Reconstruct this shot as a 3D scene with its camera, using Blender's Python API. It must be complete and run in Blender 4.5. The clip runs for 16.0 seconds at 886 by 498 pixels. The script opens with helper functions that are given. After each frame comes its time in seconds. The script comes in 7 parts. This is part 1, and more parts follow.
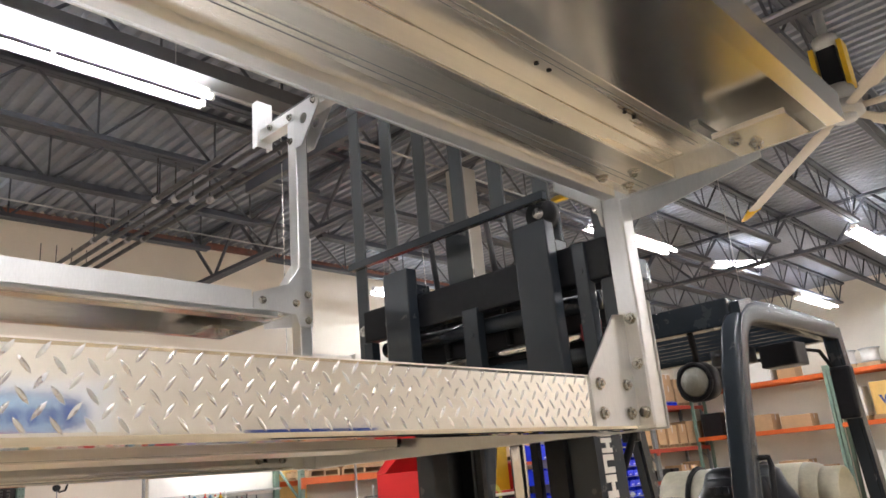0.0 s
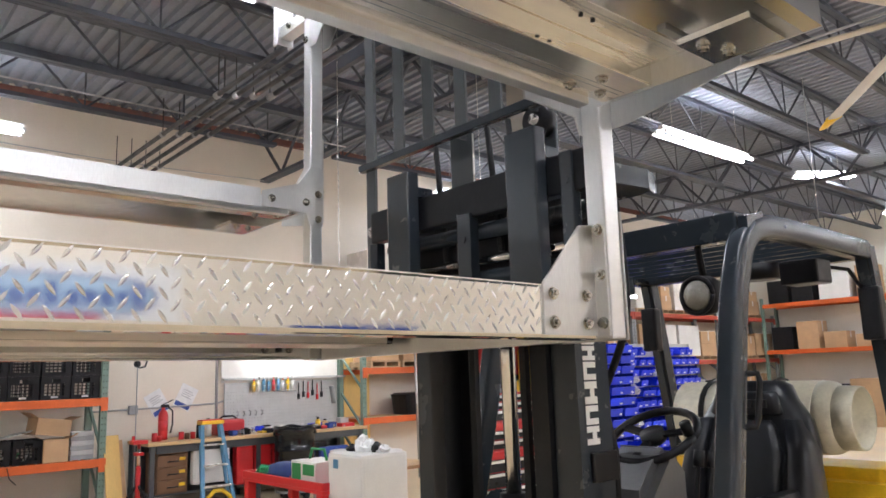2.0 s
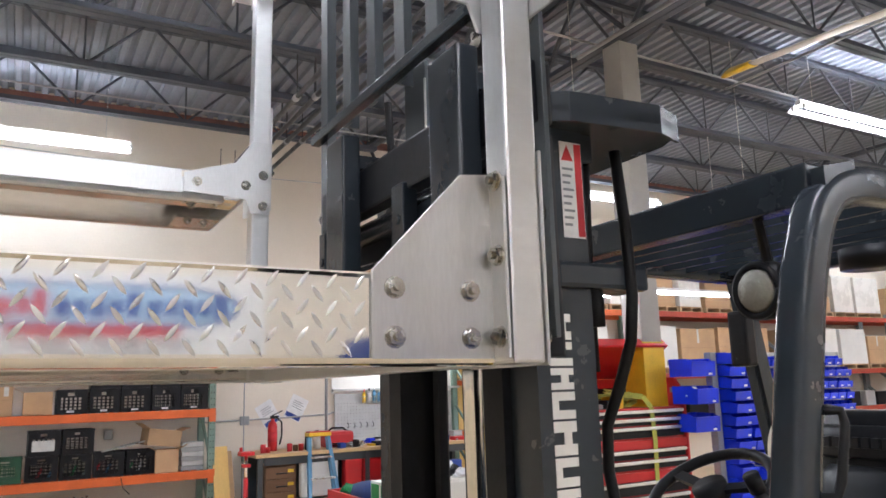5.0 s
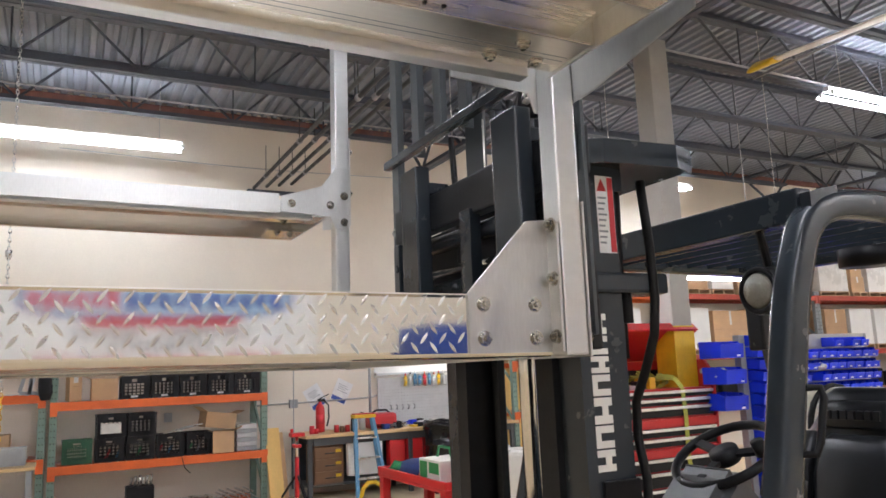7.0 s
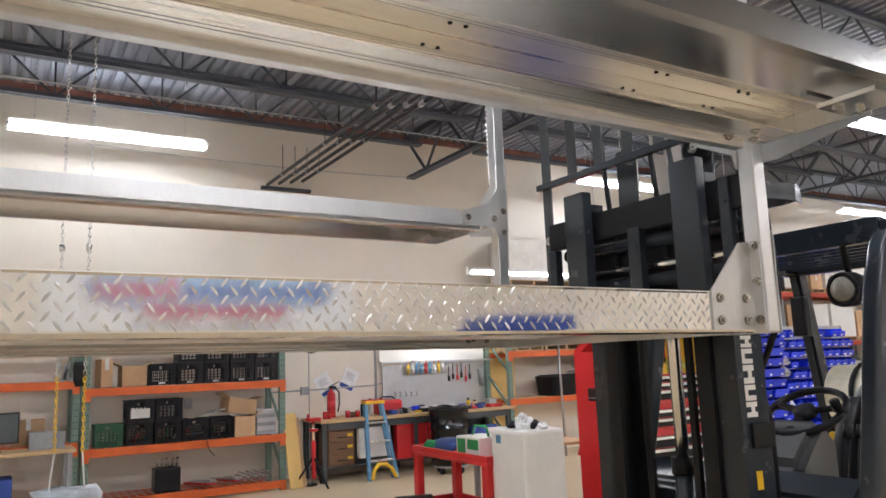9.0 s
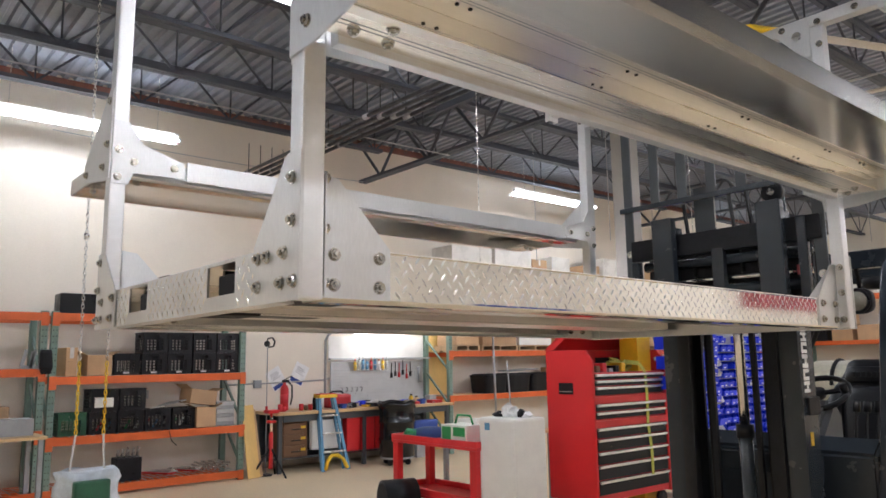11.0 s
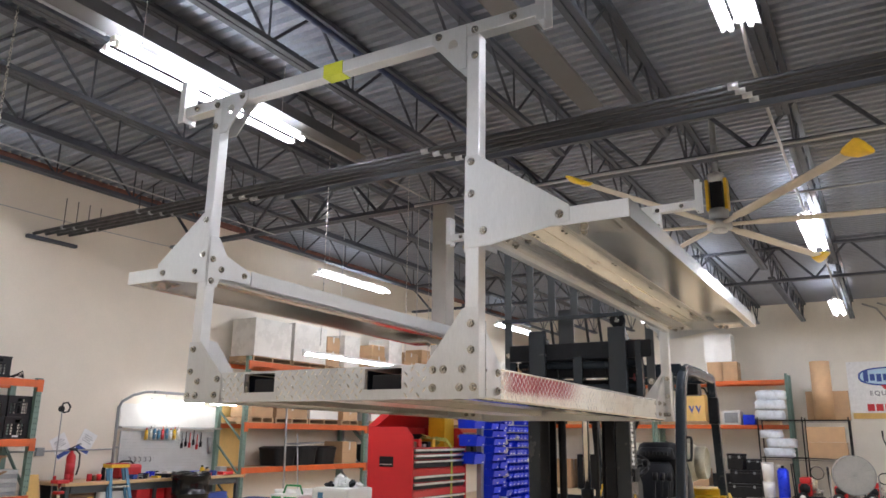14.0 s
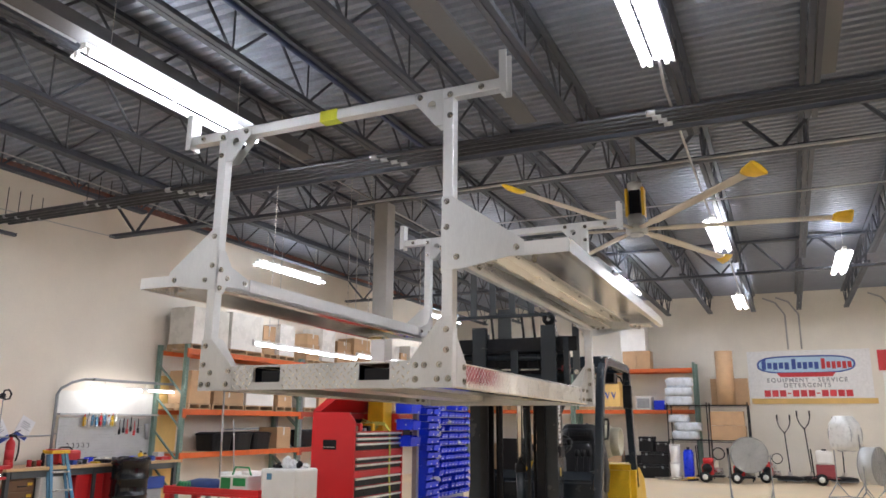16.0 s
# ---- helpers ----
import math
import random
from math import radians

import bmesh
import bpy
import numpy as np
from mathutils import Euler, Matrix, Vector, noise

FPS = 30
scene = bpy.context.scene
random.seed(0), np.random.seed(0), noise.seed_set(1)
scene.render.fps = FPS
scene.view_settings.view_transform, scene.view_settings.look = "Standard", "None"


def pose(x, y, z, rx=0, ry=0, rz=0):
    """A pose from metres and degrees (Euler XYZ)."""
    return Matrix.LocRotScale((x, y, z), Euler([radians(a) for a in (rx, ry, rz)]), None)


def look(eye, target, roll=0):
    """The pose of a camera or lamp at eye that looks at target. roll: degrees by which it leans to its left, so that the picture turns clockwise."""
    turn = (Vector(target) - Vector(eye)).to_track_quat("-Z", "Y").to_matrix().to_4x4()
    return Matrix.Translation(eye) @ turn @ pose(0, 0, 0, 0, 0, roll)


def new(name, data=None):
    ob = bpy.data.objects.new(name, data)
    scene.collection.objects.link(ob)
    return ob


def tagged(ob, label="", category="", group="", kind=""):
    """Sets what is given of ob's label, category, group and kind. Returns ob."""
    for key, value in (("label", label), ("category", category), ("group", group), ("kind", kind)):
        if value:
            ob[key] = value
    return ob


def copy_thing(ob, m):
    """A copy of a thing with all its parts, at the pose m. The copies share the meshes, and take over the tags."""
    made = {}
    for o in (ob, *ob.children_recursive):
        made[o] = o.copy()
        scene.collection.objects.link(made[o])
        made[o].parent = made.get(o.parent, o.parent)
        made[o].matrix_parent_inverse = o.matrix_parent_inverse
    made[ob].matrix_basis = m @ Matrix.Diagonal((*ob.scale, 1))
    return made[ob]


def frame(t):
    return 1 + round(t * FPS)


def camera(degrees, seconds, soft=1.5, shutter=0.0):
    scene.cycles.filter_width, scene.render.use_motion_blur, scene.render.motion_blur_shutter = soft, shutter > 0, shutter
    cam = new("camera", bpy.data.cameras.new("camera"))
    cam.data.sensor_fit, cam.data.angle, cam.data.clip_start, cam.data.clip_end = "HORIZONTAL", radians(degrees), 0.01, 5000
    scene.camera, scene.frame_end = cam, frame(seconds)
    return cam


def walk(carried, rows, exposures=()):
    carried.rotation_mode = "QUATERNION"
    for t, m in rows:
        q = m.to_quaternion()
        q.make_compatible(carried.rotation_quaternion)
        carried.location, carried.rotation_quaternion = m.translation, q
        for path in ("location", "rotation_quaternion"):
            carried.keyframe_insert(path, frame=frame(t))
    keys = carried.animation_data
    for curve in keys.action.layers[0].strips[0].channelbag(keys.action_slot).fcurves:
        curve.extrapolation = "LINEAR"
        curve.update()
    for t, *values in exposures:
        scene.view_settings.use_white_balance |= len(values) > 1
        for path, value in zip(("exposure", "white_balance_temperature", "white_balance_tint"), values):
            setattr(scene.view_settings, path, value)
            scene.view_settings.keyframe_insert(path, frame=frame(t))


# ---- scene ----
cam = camera(61.7, 16.0, soft=1.6)
PATH = [
    (0, (0.951, 0.942, 1.65), (-0.339, 2.356, 2.23), -5.3),
    (0.5, (1.038, 0.822, 1.668), (-0.266, 2.278, 2.09), -5.5),
    (1, (1.148, 0.802, 1.663), (-0.245, 2.193, 2.018), -4.3),
    (1.5, (1.196, 0.888, 1.651), (-0.277, 2.202, 1.974), -2.4),
    (2, (1.136, 1.115, 1.641), (-0.353, 2.407, 1.975), -1.9),
    (2.5, (1.126, 1.348, 1.636), (-0.401, 2.593, 1.978), -2.1),
    (3, (1.144, 1.586, 1.663), (-0.454, 2.74, 2.003), -1.6),
    (3.5, (1.093, 1.745, 1.662), (-0.561, 2.815, 2.006), -1.4),
    (4, (0.96, 1.877, 1.678), (-0.717, 2.904, 2.042), -1.6),
    (4.2, (0.92, 1.915, 1.682), (-0.765, 2.929, 2.05), -1.6),
    (6.3, (1.111, 1.798, 1.672), (-0.635, 2.712, 2.013), -2.4),
    (6.5, (1.166, 1.752, 1.671), (-0.586, 2.657, 2.005), -2.5),
    (7, (1.253, 1.642, 1.688), (-0.501, 2.545, 2.012), -2.3),
    (7.5, (1.274, 1.453, 1.668), (-0.477, 2.365, 1.992), -1.8),
    (8, (1.322, 1.211, 1.66), (-0.382, 2.208, 1.981), -1.0),
    (8.5, (1.406, 0.949, 1.64), (-0.272, 1.99, 1.953), -1.5),
    (9, (1.464, 0.627, 1.658), (-0.233, 1.641, 1.959), -2.2),
    (9.2, (1.455, 0.513, 1.662), (-0.248, 1.517, 1.966), -2.3),
    (11.3, (1.336, -0.847, 1.599), (-0.119, 0.486, 1.919), -0.5),
    (11.5, (1.31, -0.961, 1.608), (-0.102, 0.414, 1.946), -0.2),
    (12, (1.303, -1.204, 1.608), (-0.018, 0.249, 1.989), 0.2),
    (12.5, (1.296, -1.479, 1.611), (0.054, 0.038, 2.006), -0.2),
    (13, (1.212, -1.723, 1.61), (0.092, -0.122, 2.036), 0.6),
    (13.5, (1.172, -1.912, 1.624), (0.139, -0.264, 2.09), 0.8),
    (14, (1.252, -2.077, 1.609), (0.263, -0.408, 2.096), 0.7),
    (14.5, (1.347, -2.287, 1.598), (0.346, -0.628, 2.092), 0.6),
    (15, (1.35, -2.434, 1.599), (0.379, -0.763, 2.115), 0.7),
    (15.5, (1.346, -2.666, 1.573), (0.447, -0.952, 2.077), 0.4),
    (16, (1.391, -2.789, 1.583), (0.578, -1.019, 2.038), 0.4),
]
walk(cam, [(t, look(eye, target, roll)) for t, eye, target, roll in PATH],
     ((0, 0.31, 6500, 10), (1.5, 0.29, 6350, 10), (2.5, 0.37, 6000, 10), (4, 0.32, 5950, 10), (6.5, 0.22, 6150, 10), (9, 0.11, 6200, 10),
      (11.5, 0.07, 6100, 10), (13, 0.03, 6100, 10), (16, 0.06, 6100, 10)))

# ------------------------------------------------------------------ light
world = bpy.data.worlds.new("hall_air")
scene.world = world
world.use_nodes = True
world.node_tree.nodes["Background"].inputs[0].default_value = (0.6, 0.65, 0.75, 1)
world.node_tree.nodes["Background"].inputs[1].default_value = 0.05
TUBE = 85.0

# ------------------------------------------------------------------ materials
def pbr(name, col, rough=0.5, metal=0.0, var=0.18, scale=6.0, bump=0.08, bscale=80.0, rvar=0.12, stretch=(1, 1, 1), rand=0.0, coat=0.0, stain=None, spec=0.5):
    """A surface with large stains, fine grain, uneven gloss and fine relief."""
    m = bpy.data.materials.new(name)
    m.use_nodes = True
    nt = m.node_tree
    b = nt.nodes["Principled BSDF"]
    def node(kind, **kw):
        n = nt.nodes.new(kind)
        for k, v in kw.items():
            n.inputs[k].default_value = v
        return n
    tc = nt.nodes.new("ShaderNodeTexCoord")
    mp = nt.nodes.new("ShaderNodeMapping")
    mp.inputs["Scale"].default_value = stretch
    nt.links.new(tc.outputs["Object"], mp.inputs["Vector"])
    big = node("ShaderNodeTexNoise", Scale=scale, Detail=5.0, Roughness=0.6)
    fine = node("ShaderNodeTexNoise", Scale=bscale, Detail=4.0, Roughness=0.65)
    for n in (big, fine):
        nt.links.new(mp.outputs[0], n.inputs["Vector"])
    r1 = node("ShaderNodeMapRange")
    r1.inputs["To Min"].default_value, r1.inputs["To Max"].default_value = 1 - var, 1 + var
    r1.inputs["From Min"].default_value, r1.inputs["From Max"].default_value = 0.3, 0.7
    nt.links.new(big.outputs["Fac"], r1.inputs["Value"])
    r2 = node("ShaderNodeMapRange")
    r2.inputs["To Min"].default_value, r2.inputs["To Max"].default_value = 1 - var * 0.6, 1 + var * 0.6
    r2.inputs["From Min"].default_value, r2.inputs["From Max"].default_value = 0.3, 0.7
    nt.links.new(fine.outputs["Fac"], r2.inputs["Value"])
    mul = nt.nodes.new("ShaderNodeMath")
    mul.operation = "MULTIPLY"
    nt.links.new(r1.outputs[0], mul.inputs[0])
    nt.links.new(r2.outputs[0], mul.inputs[1])
    last = mul
    if rand:
        oi = nt.nodes.new("ShaderNodeObjectInfo")
        r3 = node("ShaderNodeMapRange")
        r3.inputs["To Min"].default_value, r3.inputs["To Max"].default_value = 1 - rand, 1 + rand
        nt.links.new(oi.outputs["Random"], r3.inputs["Value"])
        m2 = nt.nodes.new("ShaderNodeMath")
        m2.operation = "MULTIPLY"
        nt.links.new(mul.outputs[0], m2.inputs[0])
        nt.links.new(r3.outputs[0], m2.inputs[1])
        last = m2
    vm = nt.nodes.new("ShaderNodeVectorMath")
    vm.operation = "SCALE"
    vm.inputs[0].default_value = col
    nt.links.new(last.outputs[0], vm.inputs["Scale"])
    colour = vm.outputs[0]
    if stain:
        st = node("ShaderNodeTexNoise", Scale=scale * 0.45, Detail=7.0, Roughness=0.7)
        nt.links.new(mp.outputs[0], st.inputs["Vector"])
        rr = node("ShaderNodeMapRange")
        rr.inputs["From Min"].default_value, rr.inputs["From Max"].default_value = 0.55, 0.72
        nt.links.new(st.outputs["Fac"], rr.inputs["Value"])
        mx = nt.nodes.new("ShaderNodeMix")
        mx.data_type = "RGBA"
        nt.links.new(rr.outputs[0], mx.inputs["Factor"])
        nt.links.new(colour, mx.inputs[6])
        mx.inputs[7].default_value = (*stain, 1)
        colour = mx.outputs[2]
    nt.links.new(colour, b.inputs["Base Color"])
    b.inputs["Metallic"].default_value = metal
    b.inputs["Specular IOR Level"].default_value = spec
    rr = node("ShaderNodeMapRange")
    rr.inputs["To Min"].default_value, rr.inputs["To Max"].default_value = max(0.03, rough - rvar), min(1, rough + rvar)
    rr.inputs["From Min"].default_value, rr.inputs["From Max"].default_value = 0.3, 0.7
    nt.links.new(big.outputs["Fac"], rr.inputs["Value"])
    nt.links.new(rr.outputs[0], b.inputs["Roughness"])
    if coat:
        b.inputs["Coat Weight"].default_value = coat
        b.inputs["Coat Roughness"].default_value = 0.12
    if bump:
        bp = node("ShaderNodeBump", Strength=bump, Distance=0.004)
        nt.links.new(fine.outputs["Fac"], bp.inputs["Height"])
        nt.links.new(bp.outputs[0], b.inputs["Normal"])
    return m


def glow(name, col, strength):
    m = bpy.data.materials.new(name)
    m.use_nodes = True
    b = m.node_tree.nodes["Principled BSDF"]
    b.inputs["Base Color"].default_value = (*col, 1)
    b.inputs["Emission Color"].default_value = (*col, 1)
    b.inputs["Emission Strength"].default_value = strength
    return m


def plain(name, col, rough=0.5, metal=0.0):
    return pbr(name, col, rough, metal, var=0.08, scale=12, bump=0.03, bscale=150, rvar=0.06)


ALU = pbr("mill_aluminium", (0.73, 0.735, 0.735), 0.38, 1.0, var=0.06, scale=3.0, bump=0.004, bscale=160, rvar=0.08, stretch=(1, 0.15, 0.3))
ALU_PLATE = pbr("tread_plate_aluminium", (0.865, 0.865, 0.84), 0.065, 1.0, var=0.03, scale=4.0, bump=0.006, bscale=40, rvar=0.02)
ALU_SHEET = pbr("sheet_aluminium", (0.87, 0.85, 0.81), 0.20, 1.0, var=0.05, scale=2.0, bump=0.008, bscale=60, rvar=0.05, stretch=(1, 0.05, 1))
ALU_FLANGE = pbr("brushed_aluminium_flange", (0.90, 0.86, 0.79), 0.30, 1.0, var=0.06, scale=3.0, bump=0.012, bscale=90, rvar=0.06, stretch=(1, 0.05, 1))
ALU_GUS = pbr("sanded_aluminium_plate", (0.67, 0.675, 0.675), 0.40, 1.0, var=0.08, scale=5.0, bump=0.05, bscale=220, rvar=0.08, stretch=(1, 1, 0.2))
ALU_LUG = pbr("rolled_lug_aluminium", (0.70, 0.69, 0.66), 0.30, 1.0, var=0.04, scale=8, bump=0.0)
STEEL = pbr("zinc_steel", (0.62, 0.61, 0.58), 0.3, 1.0, var=0.12, scale=30, bump=0.05, bscale=200)
BOLT = pbr("dull_bolt_steel", (0.50, 0.49, 0.46), 0.22, 1.0, var=0.2, scale=60, bump=0.0)
DKBLUE = plain("dark_blue_pipe_paint", (0.012, 0.028, 0.10), 0.5)
CHROME = pbr("chrome_rod", (0.85, 0.84, 0.8), 0.12, 1.0, var=0.05, scale=10, bump=0.0)
WALL = pbr("painted_block_wall", (0.80, 0.73, 0.63), 0.62, 0, var=0.04, scale=1.2, bump=0.12, bscale=45, stain=None)
WALL_END = pbr("white_painted_end_wall", (0.80, 0.76, 0.68), 0.62, 0, var=0.05, scale=1.2, bump=0.12, bscale=45)
FLOOR = pbr("sealed_concrete", (0.76, 0.61, 0.41), 0.48, 0, var=0.10, scale=0.5, bump=0.04, bscale=25, rvar=0.1)
DECK = pbr("galvanised_roof_deck", (0.235, 0.256, 0.305), 0.55, 0.0, var=0.14, scale=0.8, bump=0.04, bscale=18)
MEMBER = pbr("grey_member_paint", (0.14, 0.14, 0.145), 0.55, 0, var=0.12, scale=3, bump=0.05)
JOIST = pbr("dark_joist_paint", (0.062, 0.07, 0.09), 0.55, 0, var=0.2, scale=3, bump=0.08)
PRIMER = pbr("red_primer", (0.20, 0.085, 0.065), 0.7, 0, var=0.3, scale=5, stain=(0.10, 0.10, 0.11))
PIPE = pbr("dark_conduit", (0.028, 0.028, 0.031), 0.45, 0.3, var=0.2, scale=6)
CONDUIT = pbr("galvanised_conduit", (0.45, 0.45, 0.46), 0.4, 0.8, var=0.1, scale=6)
TUBE_ON = glow("lit_tube", (0.97, 0.96, 0.985), TUBE)
TUBE_LONE = glow("lit_low_tube", (0.97, 0.96, 0.985), 70.0)
TUBE_SOFT = glow("lit_bench_tube", (1.0, 0.97, 0.93), 22.0)
# wall row set dimmer so the wall beside it does not burn out
TUBE_WALL = glow("dimmed_wall_tube", (0.93, 0.96, 1.0), TUBE * 0.45)
PALEGREY = pbr("pale_column_paint", (0.36, 0.345, 0.32), 0.5, 0, var=0.08, scale=4)
FIXT = plain("white_fixture_enamel", (0.75, 0.75, 0.74), 0.4)
ORANGE = pbr("orange_beam_paint", (0.62, 0.115, 0.02), 0.45, 0, var=0.12, scale=6, rand=0.05)
REDBEAM = pbr("dull_red_beam_paint", (0.40, 0.06, 0.035), 0.5, 0, var=0.15, scale=6)
GREEN = pbr("green_grey_upright_paint", (0.16, 0.24, 0.20), 0.5, 0, var=0.15, scale=8)
BLUEGREY = pbr("grey_upright_paint", (0.22, 0.24, 0.25), 0.5, 0, var=0.15, scale=8)
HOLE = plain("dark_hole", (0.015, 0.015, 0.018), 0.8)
# navy of the added sheets that make the fork pockets look dark inside
POCKET = pbr("pocket_dark_navy", (0.012, 0.017, 0.036), 0.5, 0, var=0.1, scale=6, bump=0.03)
FORK = pbr("charcoal_forklift_paint", (0.026, 0.033, 0.042), 0.26, 0, var=0.04, scale=9, bump=0.0, rvar=0.02, spec=0.45)
FORKBAR = pbr("grey_green_bar_paint", (0.055, 0.064, 0.072), 0.34, 0, var=0.05, scale=9, bump=0.0, rvar=0.03)
FORKWORN = pbr("worn_black_steel", (0.009, 0.010, 0.013), 0.42, 0.0, var=0.25, scale=20, bump=0.1, bscale=60, rvar=0.05, spec=0.25)
BLACK = pbr("black_plastic", (0.010, 0.010, 0.012), 0.38, 0, var=0.2, scale=10, bump=0.06, rand=0.2, spec=0.22)
RUBBER = pbr("black_rubber", (0.010, 0.010, 0.011), 0.55, 0, var=0.2, scale=10, spec=0.25)
VINYL = pbr("black_vinyl", (0.013, 0.014, 0.017), 0.34, 0, var=0.05, scale=20, bump=0.0, rvar=0.02, spec=0.4)
YELLOW = pbr("yellow_paint", (0.75, 0.47, 0.02), 0.4, 0, var=0.1, scale=8)
DULLRED = plain("faded_red_paint", (0.30, 0.05, 0.06), 0.6)
RED = pbr("red_enamel", (0.56, 0.016, 0.020), 0.38, 0, var=0.03, scale=4, bump=0.015, rvar=0.03, coat=0.15)
CREAM = pbr("cream_tank_paint", (0.66, 0.62, 0.48), 0.38, 0, var=0.1, scale=6, stain=(0.42, 0.38, 0.28))
WHITE = pbr("white_paint", (0.78, 0.77, 0.74), 0.45, 0, var=0.05, scale=4, bump=0.03)
WRAP = pbr("stretch_wrapped_white", (0.72, 0.69, 0.64), 0.3, 0, var=0.05, scale=4, bump=0.3, bscale=7)
CARD = pbr("cardboard", (0.47, 0.30, 0.165), 0.75, 0, var=0.1, scale=5, bump=0.05, bscale=90, rand=0.14)
WOOD = pbr("maple_worktop", (0.62, 0.42, 0.22), 0.45, 0, var=0.12, scale=4, bump=0.04, bscale=40, stretch=(1, 0.15, 1))
PLY = pbr("yellowed_plywood", (0.72, 0.48, 0.16), 0.6, 0, var=0.12, scale=3, stretch=(1, 1, 0.2))
PALLET = pbr("pallet_wood", (0.45, 0.31, 0.18), 0.75, 0, var=0.2, scale=6, rand=0.2)
BLUE = pbr("blue_bin_plastic", (0.006, 0.035, 0.70), 0.32, 0, var=0.1, scale=8, rand=0.1)
LBLUE = pbr("blue_fibreglass", (0.09, 0.24, 0.40), 0.5, 0, var=0.1, scale=8)
GREY = pbr("grey_steel_paint", (0.30, 0.31, 0.32), 0.5, 0, var=0.12, scale=6)
GREYL = pbr("light_grey_steel", (0.50, 0.51, 0.51), 0.45, 0.3, var=0.1, scale=6)
GREENP = pbr("green_plastic", (0.02, 0.25, 0.07), 0.45, 0, var=0.1, scale=8)
FANBLADE = pbr("beige_fan_blade", (0.58, 0.53, 0.44), 0.45, 0.1, var=0.08, scale=3)
PAPER = plain("white_paper", (0.82, 0.82, 0.82), 0.7)
INKBLUE = plain("blue_ink", (0.03, 0.07, 0.32), 0.6)
INKRED = plain("red_ink", (0.55, 0.03, 0.04), 0.6)
INKGREY = plain("grey_ink", (0.25, 0.26, 0.28), 0.6)
INKCYAN = plain("pale_cyan_ink", (0.46, 0.64, 0.80), 0.6)
PULL = plain("silver_drawer_pull", (0.72, 0.71, 0.69), 0.35, 0.9)
DKGREEN = plain("dark_green_plastic_crate", (0.012, 0.075, 0.035), 0.4)
LENS = pbr("ribbed_lamp_glass", (0.34, 0.33, 0.29), 0.2, 0.0, var=0.1, scale=30, bump=0.5, bscale=60)
GREYLAM = plain("screen_grey", (0.09, 0.11, 0.12), 0.2)
BROWN = pbr("brown_drawer_fronts", (0.15, 0.075, 0.035), 0.5, 0, var=0.15, scale=6)
TAPE = plain("lime_tape", (0.72, 0.80, 0.06), 0.6)
CLEARISH = plain("milky_plastic", (0.62, 0.62, 0.60), 0.3)

# ------------------------------------------------------------------ builders
ORIGIN = {}


def thing(name, loc, label, category, group="", kind=""):
    e = new(name)
    e.location = loc
    e.empty_display_size = 0.1
    ORIGIN[e.name] = Vector(loc)
    return tagged(e, label, category, group, kind)


def mesh_of(name, bm, material, shift=None, smooth=False):
    if shift is not None:
        bmesh.ops.translate(bm, verts=bm.verts, vec=-shift)
    me = bpy.data.meshes.new(name)
    bm.to_mesh(me)
    bm.free()
    me.materials.append(material)
    if smooth:
        for p in me.polygons:
            p.use_smooth = True
    return me


def part(name, bm, material, parent, label="", smooth=False):
    o = ORIGIN[parent.name]
    ob = new(name, mesh_of(name, bm, material, o, smooth))
    ob.parent = parent
    ORIGIN[ob.name] = o
    return tagged(ob, label)


def solid(name, bm, material, label, category, kind="", group="", smooth=False, loc=None):
    """A thing made of one mesh, its origin at its base."""
    if loc is None:
        c = [(min(v.co[i] for v in bm.verts), max(v.co[i] for v in bm.verts)) for i in range(3)]
        loc = (sum(c[0]) / 2, sum(c[1]) / 2, c[2][0])
    ob = new(name, mesh_of(name, bm, material, Vector(loc), smooth))
    ob.location = loc
    ORIGIN[ob.name] = Vector(loc)
    return tagged(ob, label, category, group, kind)


def structure(name, bm, material, label, category):
    ob = new(name, mesh_of(name, bm, material))
    ORIGIN[ob.name] = Vector((0, 0, 0))
    return tagged(ob, label, category, "", "structure")


def B():
    return bmesh.new()


def box(bm, x0, x1, y0, y1, z0, z1, bev=0.0):
    vs = [bm.verts.new((x, y, z)) for z in (z0, z1) for y in (y0, y1) for x in (x0, x1)]
    fs = [bm.faces.new([vs[i] for i in f]) for f in ((0, 2, 3, 1), (4, 5, 7, 6), (0, 1, 5, 4), (2, 6, 7, 3), (0, 4, 6, 2), (1, 3, 7, 5))]
    if bev:
        es = list({e for f in fs for e in f.edges})
        bmesh.ops.bevel(bm, geom=es, offset=bev, segments=2, affect="EDGES", profile=0.6)
    return bm


def prism(bm, pts, axis, a, b, bev=0.0):
    """A polygon drawn in the two other axes, given depth along one axis."""
    def at(p, c):
        return {"x": (c, p[0], p[1]), "y": (p[0], c, p[1]), "z": (p[0], p[1], c)}[axis]
    lo, hi = [bm.verts.new(at(p, a)) for p in pts], [bm.verts.new(at(p, b)) for p in pts]
    n = len(pts)
    fs = [bm.faces.new(lo[::-1]), bm.faces.new(hi)] + [bm.faces.new((lo[i], lo[(i + 1) % n], hi[(i + 1) % n], hi[i])) for i in range(n)]
    bmesh.ops.recalc_face_normals(bm, faces=fs)
    if bev:
        bmesh.ops.bevel(bm, geom=list({e for f in fs for e in f.edges}), offset=bev, segments=2, affect="EDGES")
    return bm


